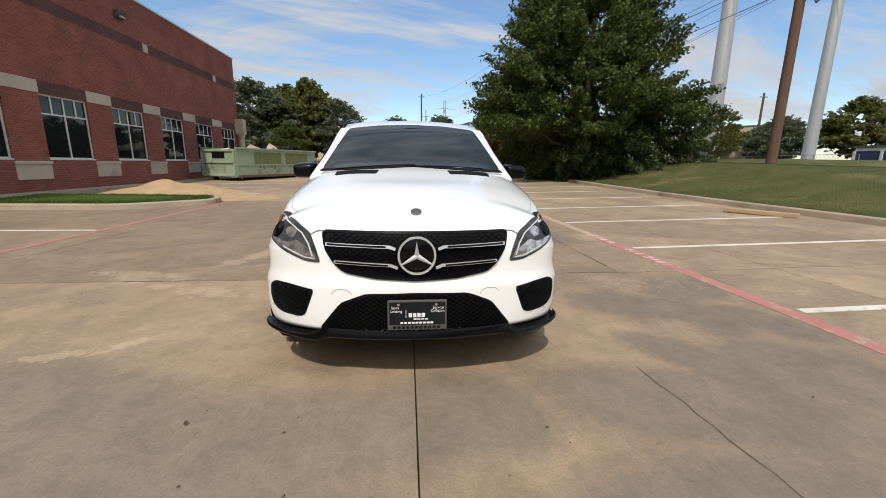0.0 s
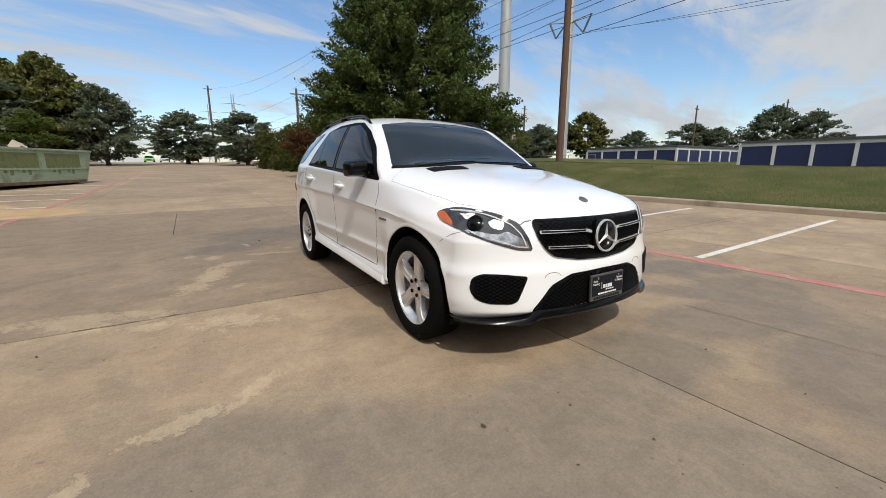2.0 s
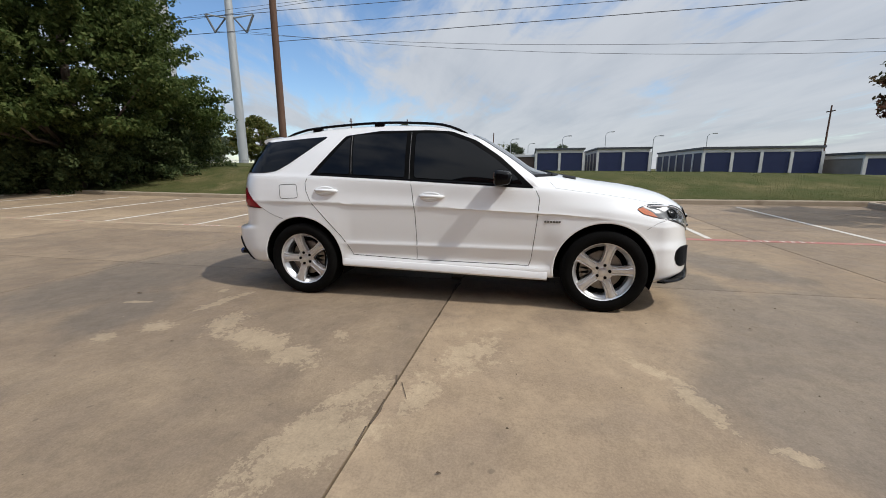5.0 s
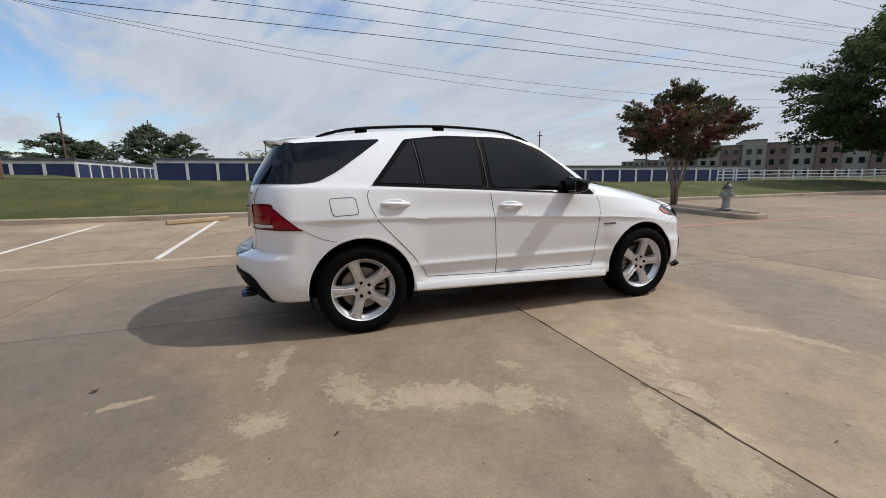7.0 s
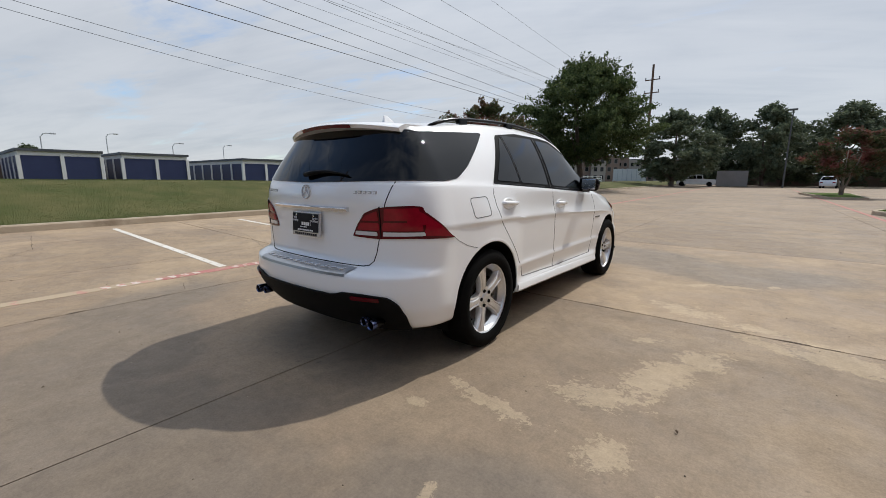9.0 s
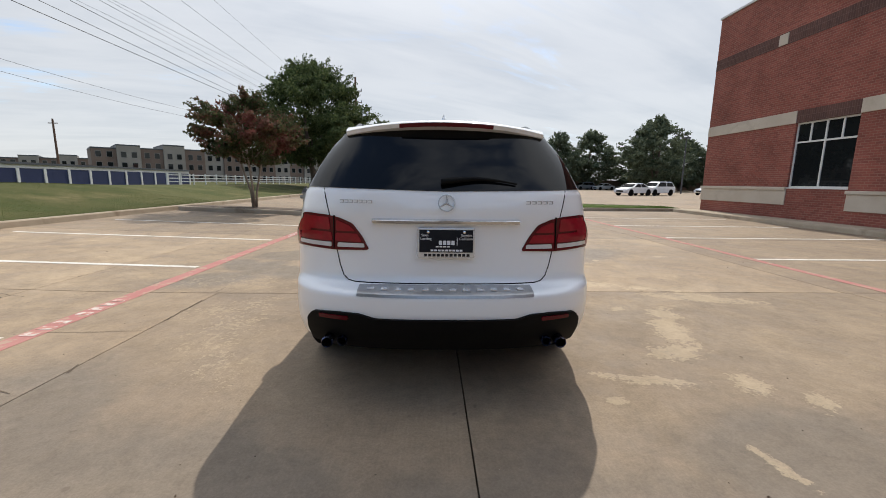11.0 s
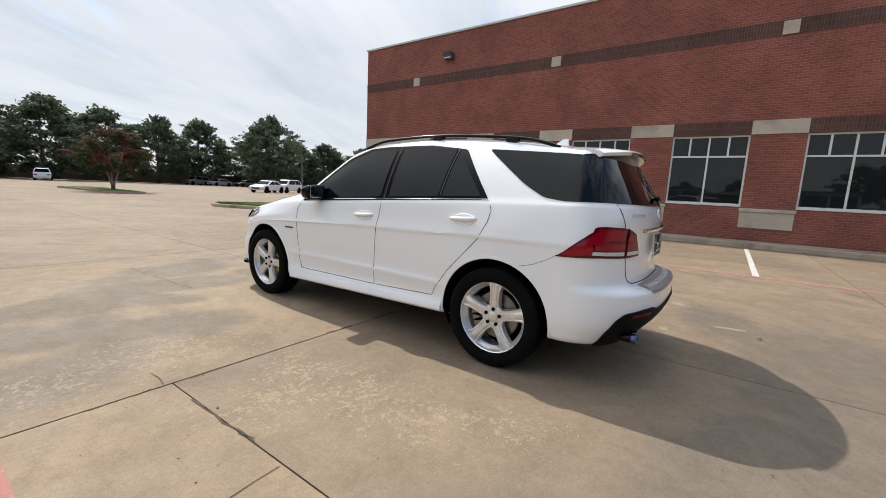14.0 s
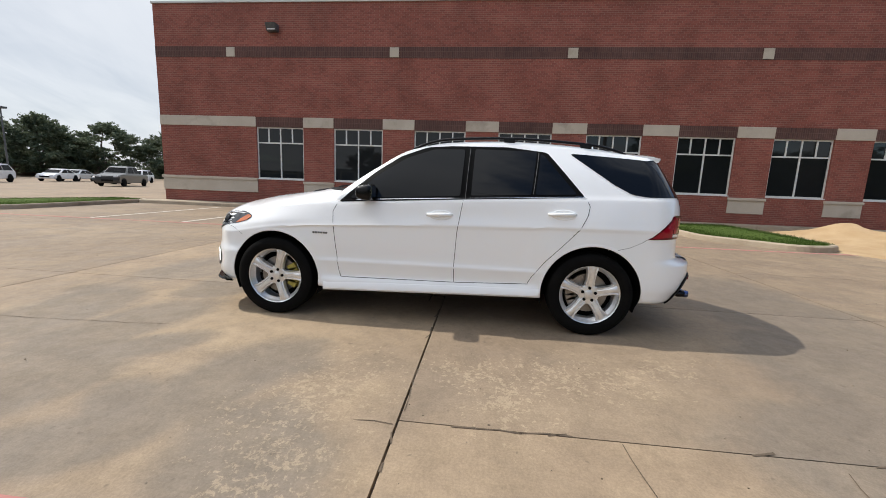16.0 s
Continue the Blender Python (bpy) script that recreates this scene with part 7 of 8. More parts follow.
wp = round_pole("wooden_pole", "dark weathered wooden utility pole on the grass bank", 16.6, 13.0, 1.5, 17, 0.21, 0.15, M["pole_wood"])
part("cross_arm", new_box(-0.06, 0.06, -1.2, 1.2, 15.0, 15.14, 0.01), M["pole_wood"], wp)
for yy in (-1.1, 0.0, 1.1):
    part("insulator", new_tube([(0, yy, 15.14), (0, yy, 15.4)], 0.06, 8), M["insulator"], wp)
np_ = round_pole("wooden_pole", "tall grey wooden power pole with cross arms beyond the lot", 17.0, -89.8, 0.5, 23.5, 0.32, 0.2, M["pole_wood"])
for z, w in ((18.0, 1.4), (20.5, 1.4), (15.0, 1.1)):
    part("cross_arm", new_box(-w, w, -0.08, 0.08, z, z + 0.18, 0.01), M["pole_wood"], np_)
    for sx in (-1, 1):
        part("insulator", new_tube([(sx * w * 0.9, 0, z + 0.18), (sx * w * 0.9, 0, z + 0.6)], 0.1, 8), M["insulator"], np_)
for x, y, z, h, r in ((69.0, 72.0, 1.9, 13.5, 0.26), (11.5, 55.0, 1.0, 10.4, 0.2), (3.6, 100.0, 1.5, 16.5, 0.25), (60.0, -39.0, 0.3, 9.0, 0.13), (88.7, 41.8, 0.3, 13.1, 0.2), (128.0, 39.8, 0.3, 17.2, 0.24), (120.0, 10.5, 0.3, 11.6, 0.2), (66.0, -70.0, 0.3, 11.0, 0.2)):
    d = round_pole("wooden_pole", "distant dark wooden utility pole", x, y, z, h, r, r * 0.7, M["pole_wood"], 8)
    d["group"] = "distant utility poles"
    part("cross_arm", new_box(-0.8, 0.8, -0.06, 0.06, h - 0.8, h - 0.66), M["pole_wood"], d)


def cable(a, b, sag, r, group):
    bm = bmesh.new()
    pts = [Vector(a).lerp(Vector(b), t) - Vector((0, 0, 4 * sag * t * (1 - t))) for t in np.linspace(0, 1, 33)]
    tube(bm, pts, r, 5)
    tagged(mesh_object("overhead_cable", bm, M["cable"]), "thin dark overhead cable strung between poles", "cable", group)


for a, b, sag, r in (
    ((16.6, 13.0, 8.1), (17.0, -89.8, 8.45), 0.1, 0.022), ((16.6, 13.0, 8.86), (17.0, -89.8, 8.2), 0.1, 0.018), ((16.6, 13.0, 9.63), (17.0, -89.8, 8.6), 0.1, 0.018), ((16.6, 13.0, 9.6), (11.5, 55.0, 11.0), 0.7, 0.02), ((16.6, 13.0, 16.8), (3.6, 100.0, 17.4), 3.2, 0.016), ((16.6, 11.9, 16.8), (11.0, 55.0, 11.2), 0.9, 0.016), ((16.6, 13.0, 8.8), (12.0, 55.0, 10.2), 0.8, 0.02),
):
    cable(a, b, sag, r * 0.8, "street cables")
# two low conductors slung from the arms of the far steel pole
for x0, y0, sag in ((44.5, 35.3, 7.0), (43.5, 39.1, 6.0)):
    cable((x0, y0, 18.6), (x0 - 2.0, -134.0, 18.6), sag, 0.021, "transmission cables")
# east of the lot: plan x, height by the steel poles, height far along the road
for x0, z0, z1 in ((42.0, 20.1, 24.3), (27.0, 15.3, 16.8), (42.0, 22.6, 25.9), (32.0, 15.3, 23.2), (27.0, 17.3, 18.9), (27.0, 21.3, 20.6), (32.0, 29.8, 27.4)):
    cable((x0 - 0.6, 35.0, z0), (x0 + 1.9, -110.0, z1), 0.3, 0.019, "transmission cables")
    cable((x0 - 0.6, 35.0, z0), (x0 - 16.0, 230.0, z0 + 4.0), 6.0, 0.021, "transmission cables")


def pylon(x, y, h):
    """Far lattice tower."""
    p = thing("lattice_pylon", "far grey steel lattice pylon", "pylon", "far pylons", at=(x, y, 1.0))
    bm = bmesh.new()
    for sx in (-1, 1):
        for sy in (-1, 1):
            tube(bm, [(sx * 3, sy * 3, 0), (sx * 0.6, sy * 0.6, h * 0.7), (sx * 0.5, sy * 0.5, h)], 0.16, 4)
    part("legs", bm, M["galv"], p)
    for z in (0.62, 0.74, 0.86):
        part("cross_arm", new_tube([(-6, 0, h * z), (0, 0, h * z + 0.8), (6, 0, h * z)], [0.08, 0.2, 0.08], 4), M["galv"], p)
    bm = bmesh.new()
    for k in range(8):
        z0, z1 = h * k / 9, h * (k + 1) / 9
        w0, w1 = 3 - 2.4 * min(1, k / 6), 3 - 2.4 * min(1, (k + 1) / 6)
        for sy in (-1, 1):
            tube(bm, [(-w0, sy * w0, z0), (w1, sy * w1, z1)], 0.09, 4)
            tube(bm, [(w0, sy * w0, z0), (-w1, sy * w1, z1)], 0.09, 4)
    part("bracing", bm, M["galv"], p)


pylon(22.0, 240.0, 36)
pylon(14.0, 300.0, 38)


# ---------------------------------------------------------------- storage units, far buildings
def storage_building(x0, x1, y0, y1, west=True, side=None, pitch=2.35, H=2.65, label="row of white storage units with navy roller doors"):
    st = thing("storage_building", label, "storage units", "storage buildings", at=((x0 + x1) / 2, (y0 + y1) / 2, 0.25))
    hx, hy = (x1 - x0) / 2, (y1 - y0) / 2
    part("wall", new_box(-hx + 0.12, hx - 0.12, -hy + 0.12, hy - 0.12, 0, H - 0.1), M["store_grey"], st)
    part("roof", new_box(-hx - 0.15, hx + 0.15, -hy - 0.15, hy + 0.15, H, H + 0.22), M["store_roof"], st, "dark flat metal roof")
    part("fascia", new_box(-hx, hx, -hy, hy, H - 0.36, H), M["store_white"], st)

    def face(n, put, turn):
        for k in range(n + 1):
            ob = part("pillar", new_box(-0.05, 0.12, -0.14, 0.14, 0, H - 0.36), M["store_white"], st)
            ob.matrix_basis = put(k) @ turn
        for k in range(n):
            bm = bmesh.new()
            w = pitch / 2 - 0.15
            prof = []
            for q in range(9):
                z = 0.02 + q * (H - 0.4) / 9
                prof += [(0.03 + 0.012 * (q % 2), z), (0.03 + 0.012 * (q % 2), z + (H - 0.4) / 9)]
            prof += [(-0.02, prof[-1][1]), (-0.02, 0.02)]
            ends = [[bm.verts.new((px, s * w, pz)) for px, pz in prof] for s in (-1, 1)]
            for q in range(len(prof)):
                u = (q + 1) % len(prof)
                bm.faces.new((ends[0][q], ends[0][u], ends[1][u], ends[1][q]))
            bmesh.ops.recalc_face_normals(bm, faces=bm.faces)
            ob = part("roller_door", bm, M["navy"], st, "navy blue roller door")
            ob.matrix_basis = put(k + 0.5) @ turn

    if west:
        n = max(1, round(2 * hy / pitch))
        face(n, lambda k: pose(-hx, -hy + 2 * hy * k / n, 0), pose(0, 0, 0, 0, 0, 180))
    if side:
        n = max(1, round(2 * hx / pitch))
        yy = hy if side > 0 else -hy
        face(n, lambda k: pose(-hx + 2 * hx * k / n, yy, 0), pose(0, 0, 0, 0, 0, 90 * side))
    return st


storage_building(52, 78, 25.2, 39.2, True, -1, 2.8, 3.3)
storage_building(50, 80, 4.75, 17.2, True, -1, 3.1, 3.3)
storage_building(48, 62, -7.05, -1.4, True, 1, 2.8, 3.25)
storage_building(48, 62, -14.5, -8.65, True, 1, 2.9, 3.25)
storage_building(44, 60, -29.5, -18.7, True, 1, 2.7, 2.95)
storage_building(40, 47, -64.0, -30.5, True, None, 2.8, 2.15)
tan_store = thing("low_store", "low tan brick shed with a pale roof between storage units", "building", at=(64, 1.7, 0.25))
part("wall", new_box(-4, 4, -3.4, 3.0, 0, 2.75), M["apt_brown"], tan_store)
part("roof", new_box(-4.3, 4.3, -3.6, 3.2, 2.75, 3.15, 0.05), M["store_white"], tan_store)


def block_building(label, x, y, rz, L, D, H, mats, floors, bays, z=0.3, group=""):
    """A far building with storeys of windows on two faces, broken into bays of two colours."""
    b = thing("apartment_building", label, "building", group, at=(x, y, z), rz=rz)
    for k in range(bays):
        a, c = -L / 2 + L * k / bays, -L / 2 + L * (k + 1) / bays
        dy, dh = ((0.0, 0.0), (0.7, 0.9), (0.2, 0.3), (0.9, 1.5), (0.4, 0.6))[k % 5]
        part("wall", new_box(a, c - 0.002, -D / 2 - dy, D / 2, 0, H + dh), mats[k % 2], b)
        part("parapet", new_box(a - 0.05, c + 0.04, -D / 2 - dy - 0.1, D / 2, H + dh, H + dh + 0.3), M["store_roof"], b)
        for f in range(floors):
            for q in (0.28, 0.72):
                xc, zc_ = a + (c - a) * q, H / floors * (f + 0.5)
                w = part("window", new_box(xc - 0.62, xc + 0.62, -D / 2 - dy - 0.06, -D / 2 - dy - 0.003, zc_ - 0.78, zc_ + 0.78), M["store_grey"], b)
                part("pane", new_box(xc - 0.54, xc + 0.54, -D / 2 - dy - 0.09, -D / 2 - dy - 0.063, zc_ - 0.70, zc_ + 0.70), M["pane"], w)
    return b


block_building("far three-storey brown and grey apartment block", 66, -129, 222, 66, 14, 8.3, (M["apt_brown"], M["apt_grey"]), 3, 13)
block_building("far three-storey brown and grey apartment block", 42, -188, 198, 44, 14, 8.2, (M["apt_grey"], M["apt_brown"]), 3, 9)
block_building("far three-storey brown and grey apartment block", 128, -152, 218, 44, 14, 6.8, (M["apt_brown"], M["apt_grey"]), 3, 9)
block_building("far low tan commercial building", 80, 92, -138, 60, 16, 6.2, (M["far_tan"], M["far_tan"]), 1, 8, 1.9)
block_building("far low tan commercial building", -34, 108, 170, 30, 12, 4.5, (M["far_tan"], M["apt_grey"]), 1, 5, 1.8)


def rail_fence(label, x0, y0, x1, y1, z, h=1.3, pitch=2.6):
    f = thing("white_fence", label, "fence", at=(x0, y0, z), rz=math.degrees(math.atan2(y1 - y0, x1 - x0)))
    L = math.hypot(x1 - x0, y1 - y0)
    n = int(L / pitch)
    for k in range(n + 1):
        part("post", new_box(L * k / n - 0.07, L * k / n + 0.07, -0.07, 0.07, 0, h + 0.12), M["fence_white"], f)
    for zz in (0.35, 0.75, 1.15):
        part("rail", new_box(0, L, -0.03, 0.03, zz * h / 1.3, zz * h / 1.3 + 0.13), M["fence_white"], f)


rail_fence("white post and rail fence beyond the grass bank", 36.0, -52, 30, -104, 0.35, 1.5)


def chain_fence(x0, y0, x1, y1, z, h=2.0):
    f = thing("chain_link_fence", "grey chain-link fence in front of storage units", "fence", at=(x0, y0, z), rz=math.degrees(math.atan2(y1 - y0, x1 - x0)))
    L = math.hypot(x1 - x0, y1 - y0)
    n = int(L / 3)
    for k in range(n + 1):
        part("post", new_tube([(L * k / n, 0, -0.1), (L * k / n, 0, h)], 0.035, 6), M["wire"], f)
    part("top_rail", new_tube([(0, 0, h), (L, 0, h)], 0.025, 6), M["wire"], f)
    bm = bmesh.new()
    for sl in (1, -1):
        for a in np.arange(-h, L + h, 0.34):
            p, q = (a, 0.02, 0.0), (a + sl * h, 0.02, h)
            if 0 <= p[0] <= L and 0 <= q[0] <= L:
                tube(bm, [p, q], 0.006, 3, False)
    part("mesh", bm, M["wire"], f)


chain_fence(35.5, 36, 35.5, 25, 0.45, 1.9)

# ---------------------------------------------------------------- street lamps
def lot_lamp(x, y, z, h, label, arm=0.9, group="lot lamps"):
    l = thing("street_lamp", label, "lamp post", group, at=(x, y, z))
    part("post", new_tube([(0, 0, -0.1), (0, 0, h)], [0.11, 0.07], 8), M["hydrant_cap"], l)
    part("head", new_box(-arm / 2, arm / 2, -0.3, 0.3, h, h + 0.22, 0.03), M["hydrant_cap"], l)


lot_lamp(-37.3, -54.9, 0.0, 8.0, "dark lot lamp on a tall square post")
lot_lamp(-5.0, -71.4, 0.0, 10.6, "dark lot lamp on a tall square post")
for x, y, h in ((72, 3, 6.2), (70, -6, 6.4), (76, -14, 7.4), (68, -20, 6.0), (80, 10, 6.2), (74, -30, 6.6), (90, 0, 6.4)):
    l = thing("street_lamp", "distant curved-neck lamp among storage units", "lamp post", "storage yard lamps", at=(x, y, 0.3))
    part("post", new_tube([(0, 0, -0.1), (0, 0, h - 0.4), (0, -0.3, h), (0, -1.0, h + 0.1)], 0.06, 6), M["galv"], l)
    part("head", new_box(-0.16, 0.16, -1.5, -0.9, h, h + 0.16, 0.03), M["galv"], l)


# ---------------------------------------------------------------- far parked cars
def far_car(x, y, rz, paint, label, kind="sedan"):
    c = thing("parked_car", label, "car", "parked cars", at=(x, y, lot_z(x, y)), rz=rz)
    L, W = (4.7, 1.8) if kind != "pickup" else (5.6, 1.95)
    f = -L / 2
    belt, roof = {"sedan": (0.92, 1.45), "suv": (1.04, 1.68), "pickup": (1.16, 1.85)}[kind]
    a, b, c1, d = {"sedan": (f + 1.05, f + 1.95, f + 3.15, f + 4.05), "suv": (f + 1.0, f + 1.75, f + 4.2, f + 4.6), "pickup": (f + 1.35, f + 2.05, f + 3.7, f + 3.85)}[kind]
    tail = belt + (0.06 if kind == "sedan" else 0.0)
    outline = [(f + 0.04, 0.30), (f, 0.55), (f + 0.06, belt - 0.24), (f + 0.35, belt - 0.10), (a, belt), (b, roof - 0.06), (b + 0.35, roof), ((b + c1) / 2, roof + 0.02), (c1 - 0.15, roof - 0.01), (c1, roof - 0.05), (d, tail), (-f - 0.08, tail - 0.03), (-f, belt - 0.22), (-f, 0.5), (-f - 0.06, 0.30)]

    def half(z):
        return W / 2 - 0.05 * max(0.0, (0.6 - z) / 0.3) - 0.03 * min(1, max(0, (z - 0.75) / 0.2)) - 0.20 * min(1, max(0, (z - belt) / (roof - belt)))

    bm = bmesh.new()
    rows = [[bm.verts.new((px, s * half(pz), pz)) for px, pz in outline] for s in (-1, 1)]
    n = len(outline)
    for k in range(n):
        bm.faces.new((rows[0][k], rows[0][(k + 1) % n], rows[1][(k + 1) % n], rows[1][k]))
    # sides in bands from sill to roof
    for r in rows:
        lower = [r[0], r[1], r[2], r[3], r[4], r[10], r[11], r[12], r[13], r[14]]
        bm.faces.new(lower)
        bm.faces.new(r[4:11])
    bmesh.ops.recalc_face_normals(bm, faces=bm.faces)
    bmesh.ops.bevel(bm, geom=[e for e in bm.edges if abs(e.calc_face_angle(0)) > 0.35], offset=0.06, segments=2, affect="EDGES")
    body = part("body", bm, paint, c, smooth=True, sharp=50)

    def sheet(name, pts, mat, label=""):
        """A thin solid sheet through three-dimensional corners."""
        bm = bmesh.new()
        bm.faces.new([bm.verts.new(p) for p in pts])
        bmesh.ops.solidify(bm, geom=bm.faces[:], thickness=0.02)
        bmesh.ops.recalc_face_normals(bm, faces=bm.faces)
        return part(name, bm, mat, body, label)

    z0, z1 = belt + 0.05, roof - 0.10
    mid = (b + c1) / 2
    for s in (-1, 1):
        for q in (((a + 0.28, z0), (mid - 0.04, z0), (mid - 0.04, z1), (b + 0.12, z1)), ((mid + 0.04, z0), (d - (0.30 if kind != "pickup" else 0.12), z0), (c1 - 0.12, z1), (mid + 0.04, z1))):
            sheet("side_window", [(px, s * (half(pz) + 0.012), pz) for px, pz in q], M["glass_dark"], "dark side window")
        for wx in (-L / 2 + 0.85, L / 2 - 0.9):
            bm = bmesh.new()
            lathe(bm, [(0.0005, 0.0), (0.385, 0.0), (0.385, 0.03), (0.0005, 0.03)], 18, "y")
            for v in bm.verts:
                v.co += Vector((wx, s * (W / 2 - 0.005) - 0.015, 0.38))
            bmesh.ops.recalc_face_normals(bm, faces=bm.faces)
            part("wheel_arch", bm, M["matt_black"], body)
        sheet("headlight", [(f + 0.03, s * (W / 2 - 0.12), belt - 0.30), (f + 0.03, s * (W / 2 - 0.5), belt - 0.32), (f + 0.10, s * (W / 2 - 0.5), belt - 0.2), (f + 0.10, s * (W / 2 - 0.12), belt - 0.18)], M["clear_lens"], "clear headlight")
        sheet("tail_lamp", [(-f + 0.005, s * (W / 2 - 0.10), belt - 0.32), (-f + 0.005, s * (W / 2 - 0.4), belt - 0.32), (-f - 0.01, s * (W / 2 - 0.4), belt - 0.16), (-f - 0.01, s * (W / 2 - 0.10), belt - 0.16)], M["red_lens"], "red tail lamp")
    for name, (x0, q0), (x1, q1) in (("windscreen", (a, belt), (b, roof - 0.06)), ("rear_screen", (d, tail), (c1, roof - 0.05))):
        out = -0.012 if name == "windscreen" else 0.012
        e0, e1 = (x0 + (x1 - x0) * 0.12 + out, q0 + (q1 - q0) * 0.12 + 0.012), (x0 + (x1 - x0) * 0.88 + out, q0 + (q1 - q0) * 0.88 + 0.012)
        sheet(name, [(e0[0], -half(e0[1]) + 0.1, e0[1]), (e0[0], half(e0[1]) - 0.1, e0[1]), (e1[0], half(e1[1]) - 0.08, e1[1]), (e1[0], -half(e1[1]) + 0.08, e1[1])], M["glass_dark"], "dark glass")
    part("grille", new_box(f - 0.015, f + 0.03, -0.45, 0.45, 0.45, 0.62, 0.01), M["matt_black"], body)
    for wx in (-L / 2 + 0.85, L / 2 - 0.9):
        for s in (-1, 1):
            bm = bmesh.new()
            lathe(bm, [(0.0005, 0.11), (0.18, 0.11), (0.20, 0.10), (0.32, 0.10), (0.33, 0.07), (0.33, -0.1)], 16, "y")
            for v in bm.verts:
                v.co.y *= s
                v.co += Vector((wx, s * (W / 2 - 0.075), 0.33))
            bmesh.ops.recalc_face_normals(bm, faces=bm.faces)
            part("wheel", bm, M["tyre"], c)


for x, y, rz, col, lab, kd in (
    (-23.7, -42.3, 205, "white", "white sedan parked across the lot", "sedan"), (-27.7, -44.5, 205, "white", "white hatchback parked across the lot", "suv"), (-38, -49.3, 200, "white", "white sedan parked in a far row", "sedan"), (-41.9, -51.2, 200, "silver", "silver sedan parked in a far row", "sedan"), (-31.0, -34.2, 200, "black", "black pickup truck parked across the lot", "pickup"), (-36.4, -40.7, 200, "black", "black sedan parked across the lot", "sedan"),
    (-33.9, -84.4, 195, "grey", "grey car parked in a far row", "suv"), (-37.6, -82.8, 195, "silver", "silver car parked in a far row", "sedan"), (-42.0, -80.9, 195, "black", "black car parked in a far row", "sedan"), (5.9, -74.6, 180, "white", "white pickup truck parked under trees", "pickup"), (-10.3, -75.7, 78, "white", "white car parked under trees", "suv"), (-45.5, -46.0, 200, "white", "white car parked in a far row", "suv"), (-50.0, -44.0, 200, "silver", "silver car parked in a far row", "sedan"), (-56.0, -42.0, 200, "grey", "grey car parked in a far row", "suv"), (-62.0, -41.0, 200, "black", "black car parked in a far row", "sedan"),
    (-9.0, 110.0, 90, "green", "bright green car far down the road", "sedan"), (-3.5, 112.0, 90, "white", "white van far down the road", "suv"), (-6.2, 113.0, 90, "silver", "silver car far down the road", "sedan"), (-0.5, 104.0, 90, "black", "black car far down the road", "suv"),
):
    far_car(x, y, rz, M["car_" + col], lab, kd)
cont = thing("shipping_container", "grey steel container beside the far trees", "container", at=(1.2, -75.0, 0), rz=4)
part("box", new_box(-2.0, 2.0, -1.2, 1.2, 0.1, 2.5, 0.03), M["store_grey"], cont)
for k in range(13):
    part("rib", new_box(-1.9 + 0.3 * k, -1.75 + 0.3 * k, 1.2, 1.24, 0.2, 2.4), M["store_grey"], cont)
panels = thing("panel_fence", "white panelled metal fence on the grass beyond the oak", "fence", at=(16.4, -75.0, ground_z(16.4, -75.0)))
for k in range(8):
    part("post", new_box(-2.86 + 0.8 * k, -2.78 + 0.8 * k, -0.05, 0.05, -0.1, 2.35, 0.008), M["galv"], panels)
for k in range(7):
    part("panel", new_box(-2.777 + 0.8 * k, -2.063 + 0.8 * k, -0.02, 0.02, 0.10, 2.25, 0.006), M["fence_white"], panels)
wallf = thing("retaining_wall", "long low dark block wall behind parked cars", "wall", at=(-40, -93, 0), rz=-8)
part("blocks", new_box(-60, 45, -0.2, 0.2, 0, 2.2), M["apt_brown"], wallf)

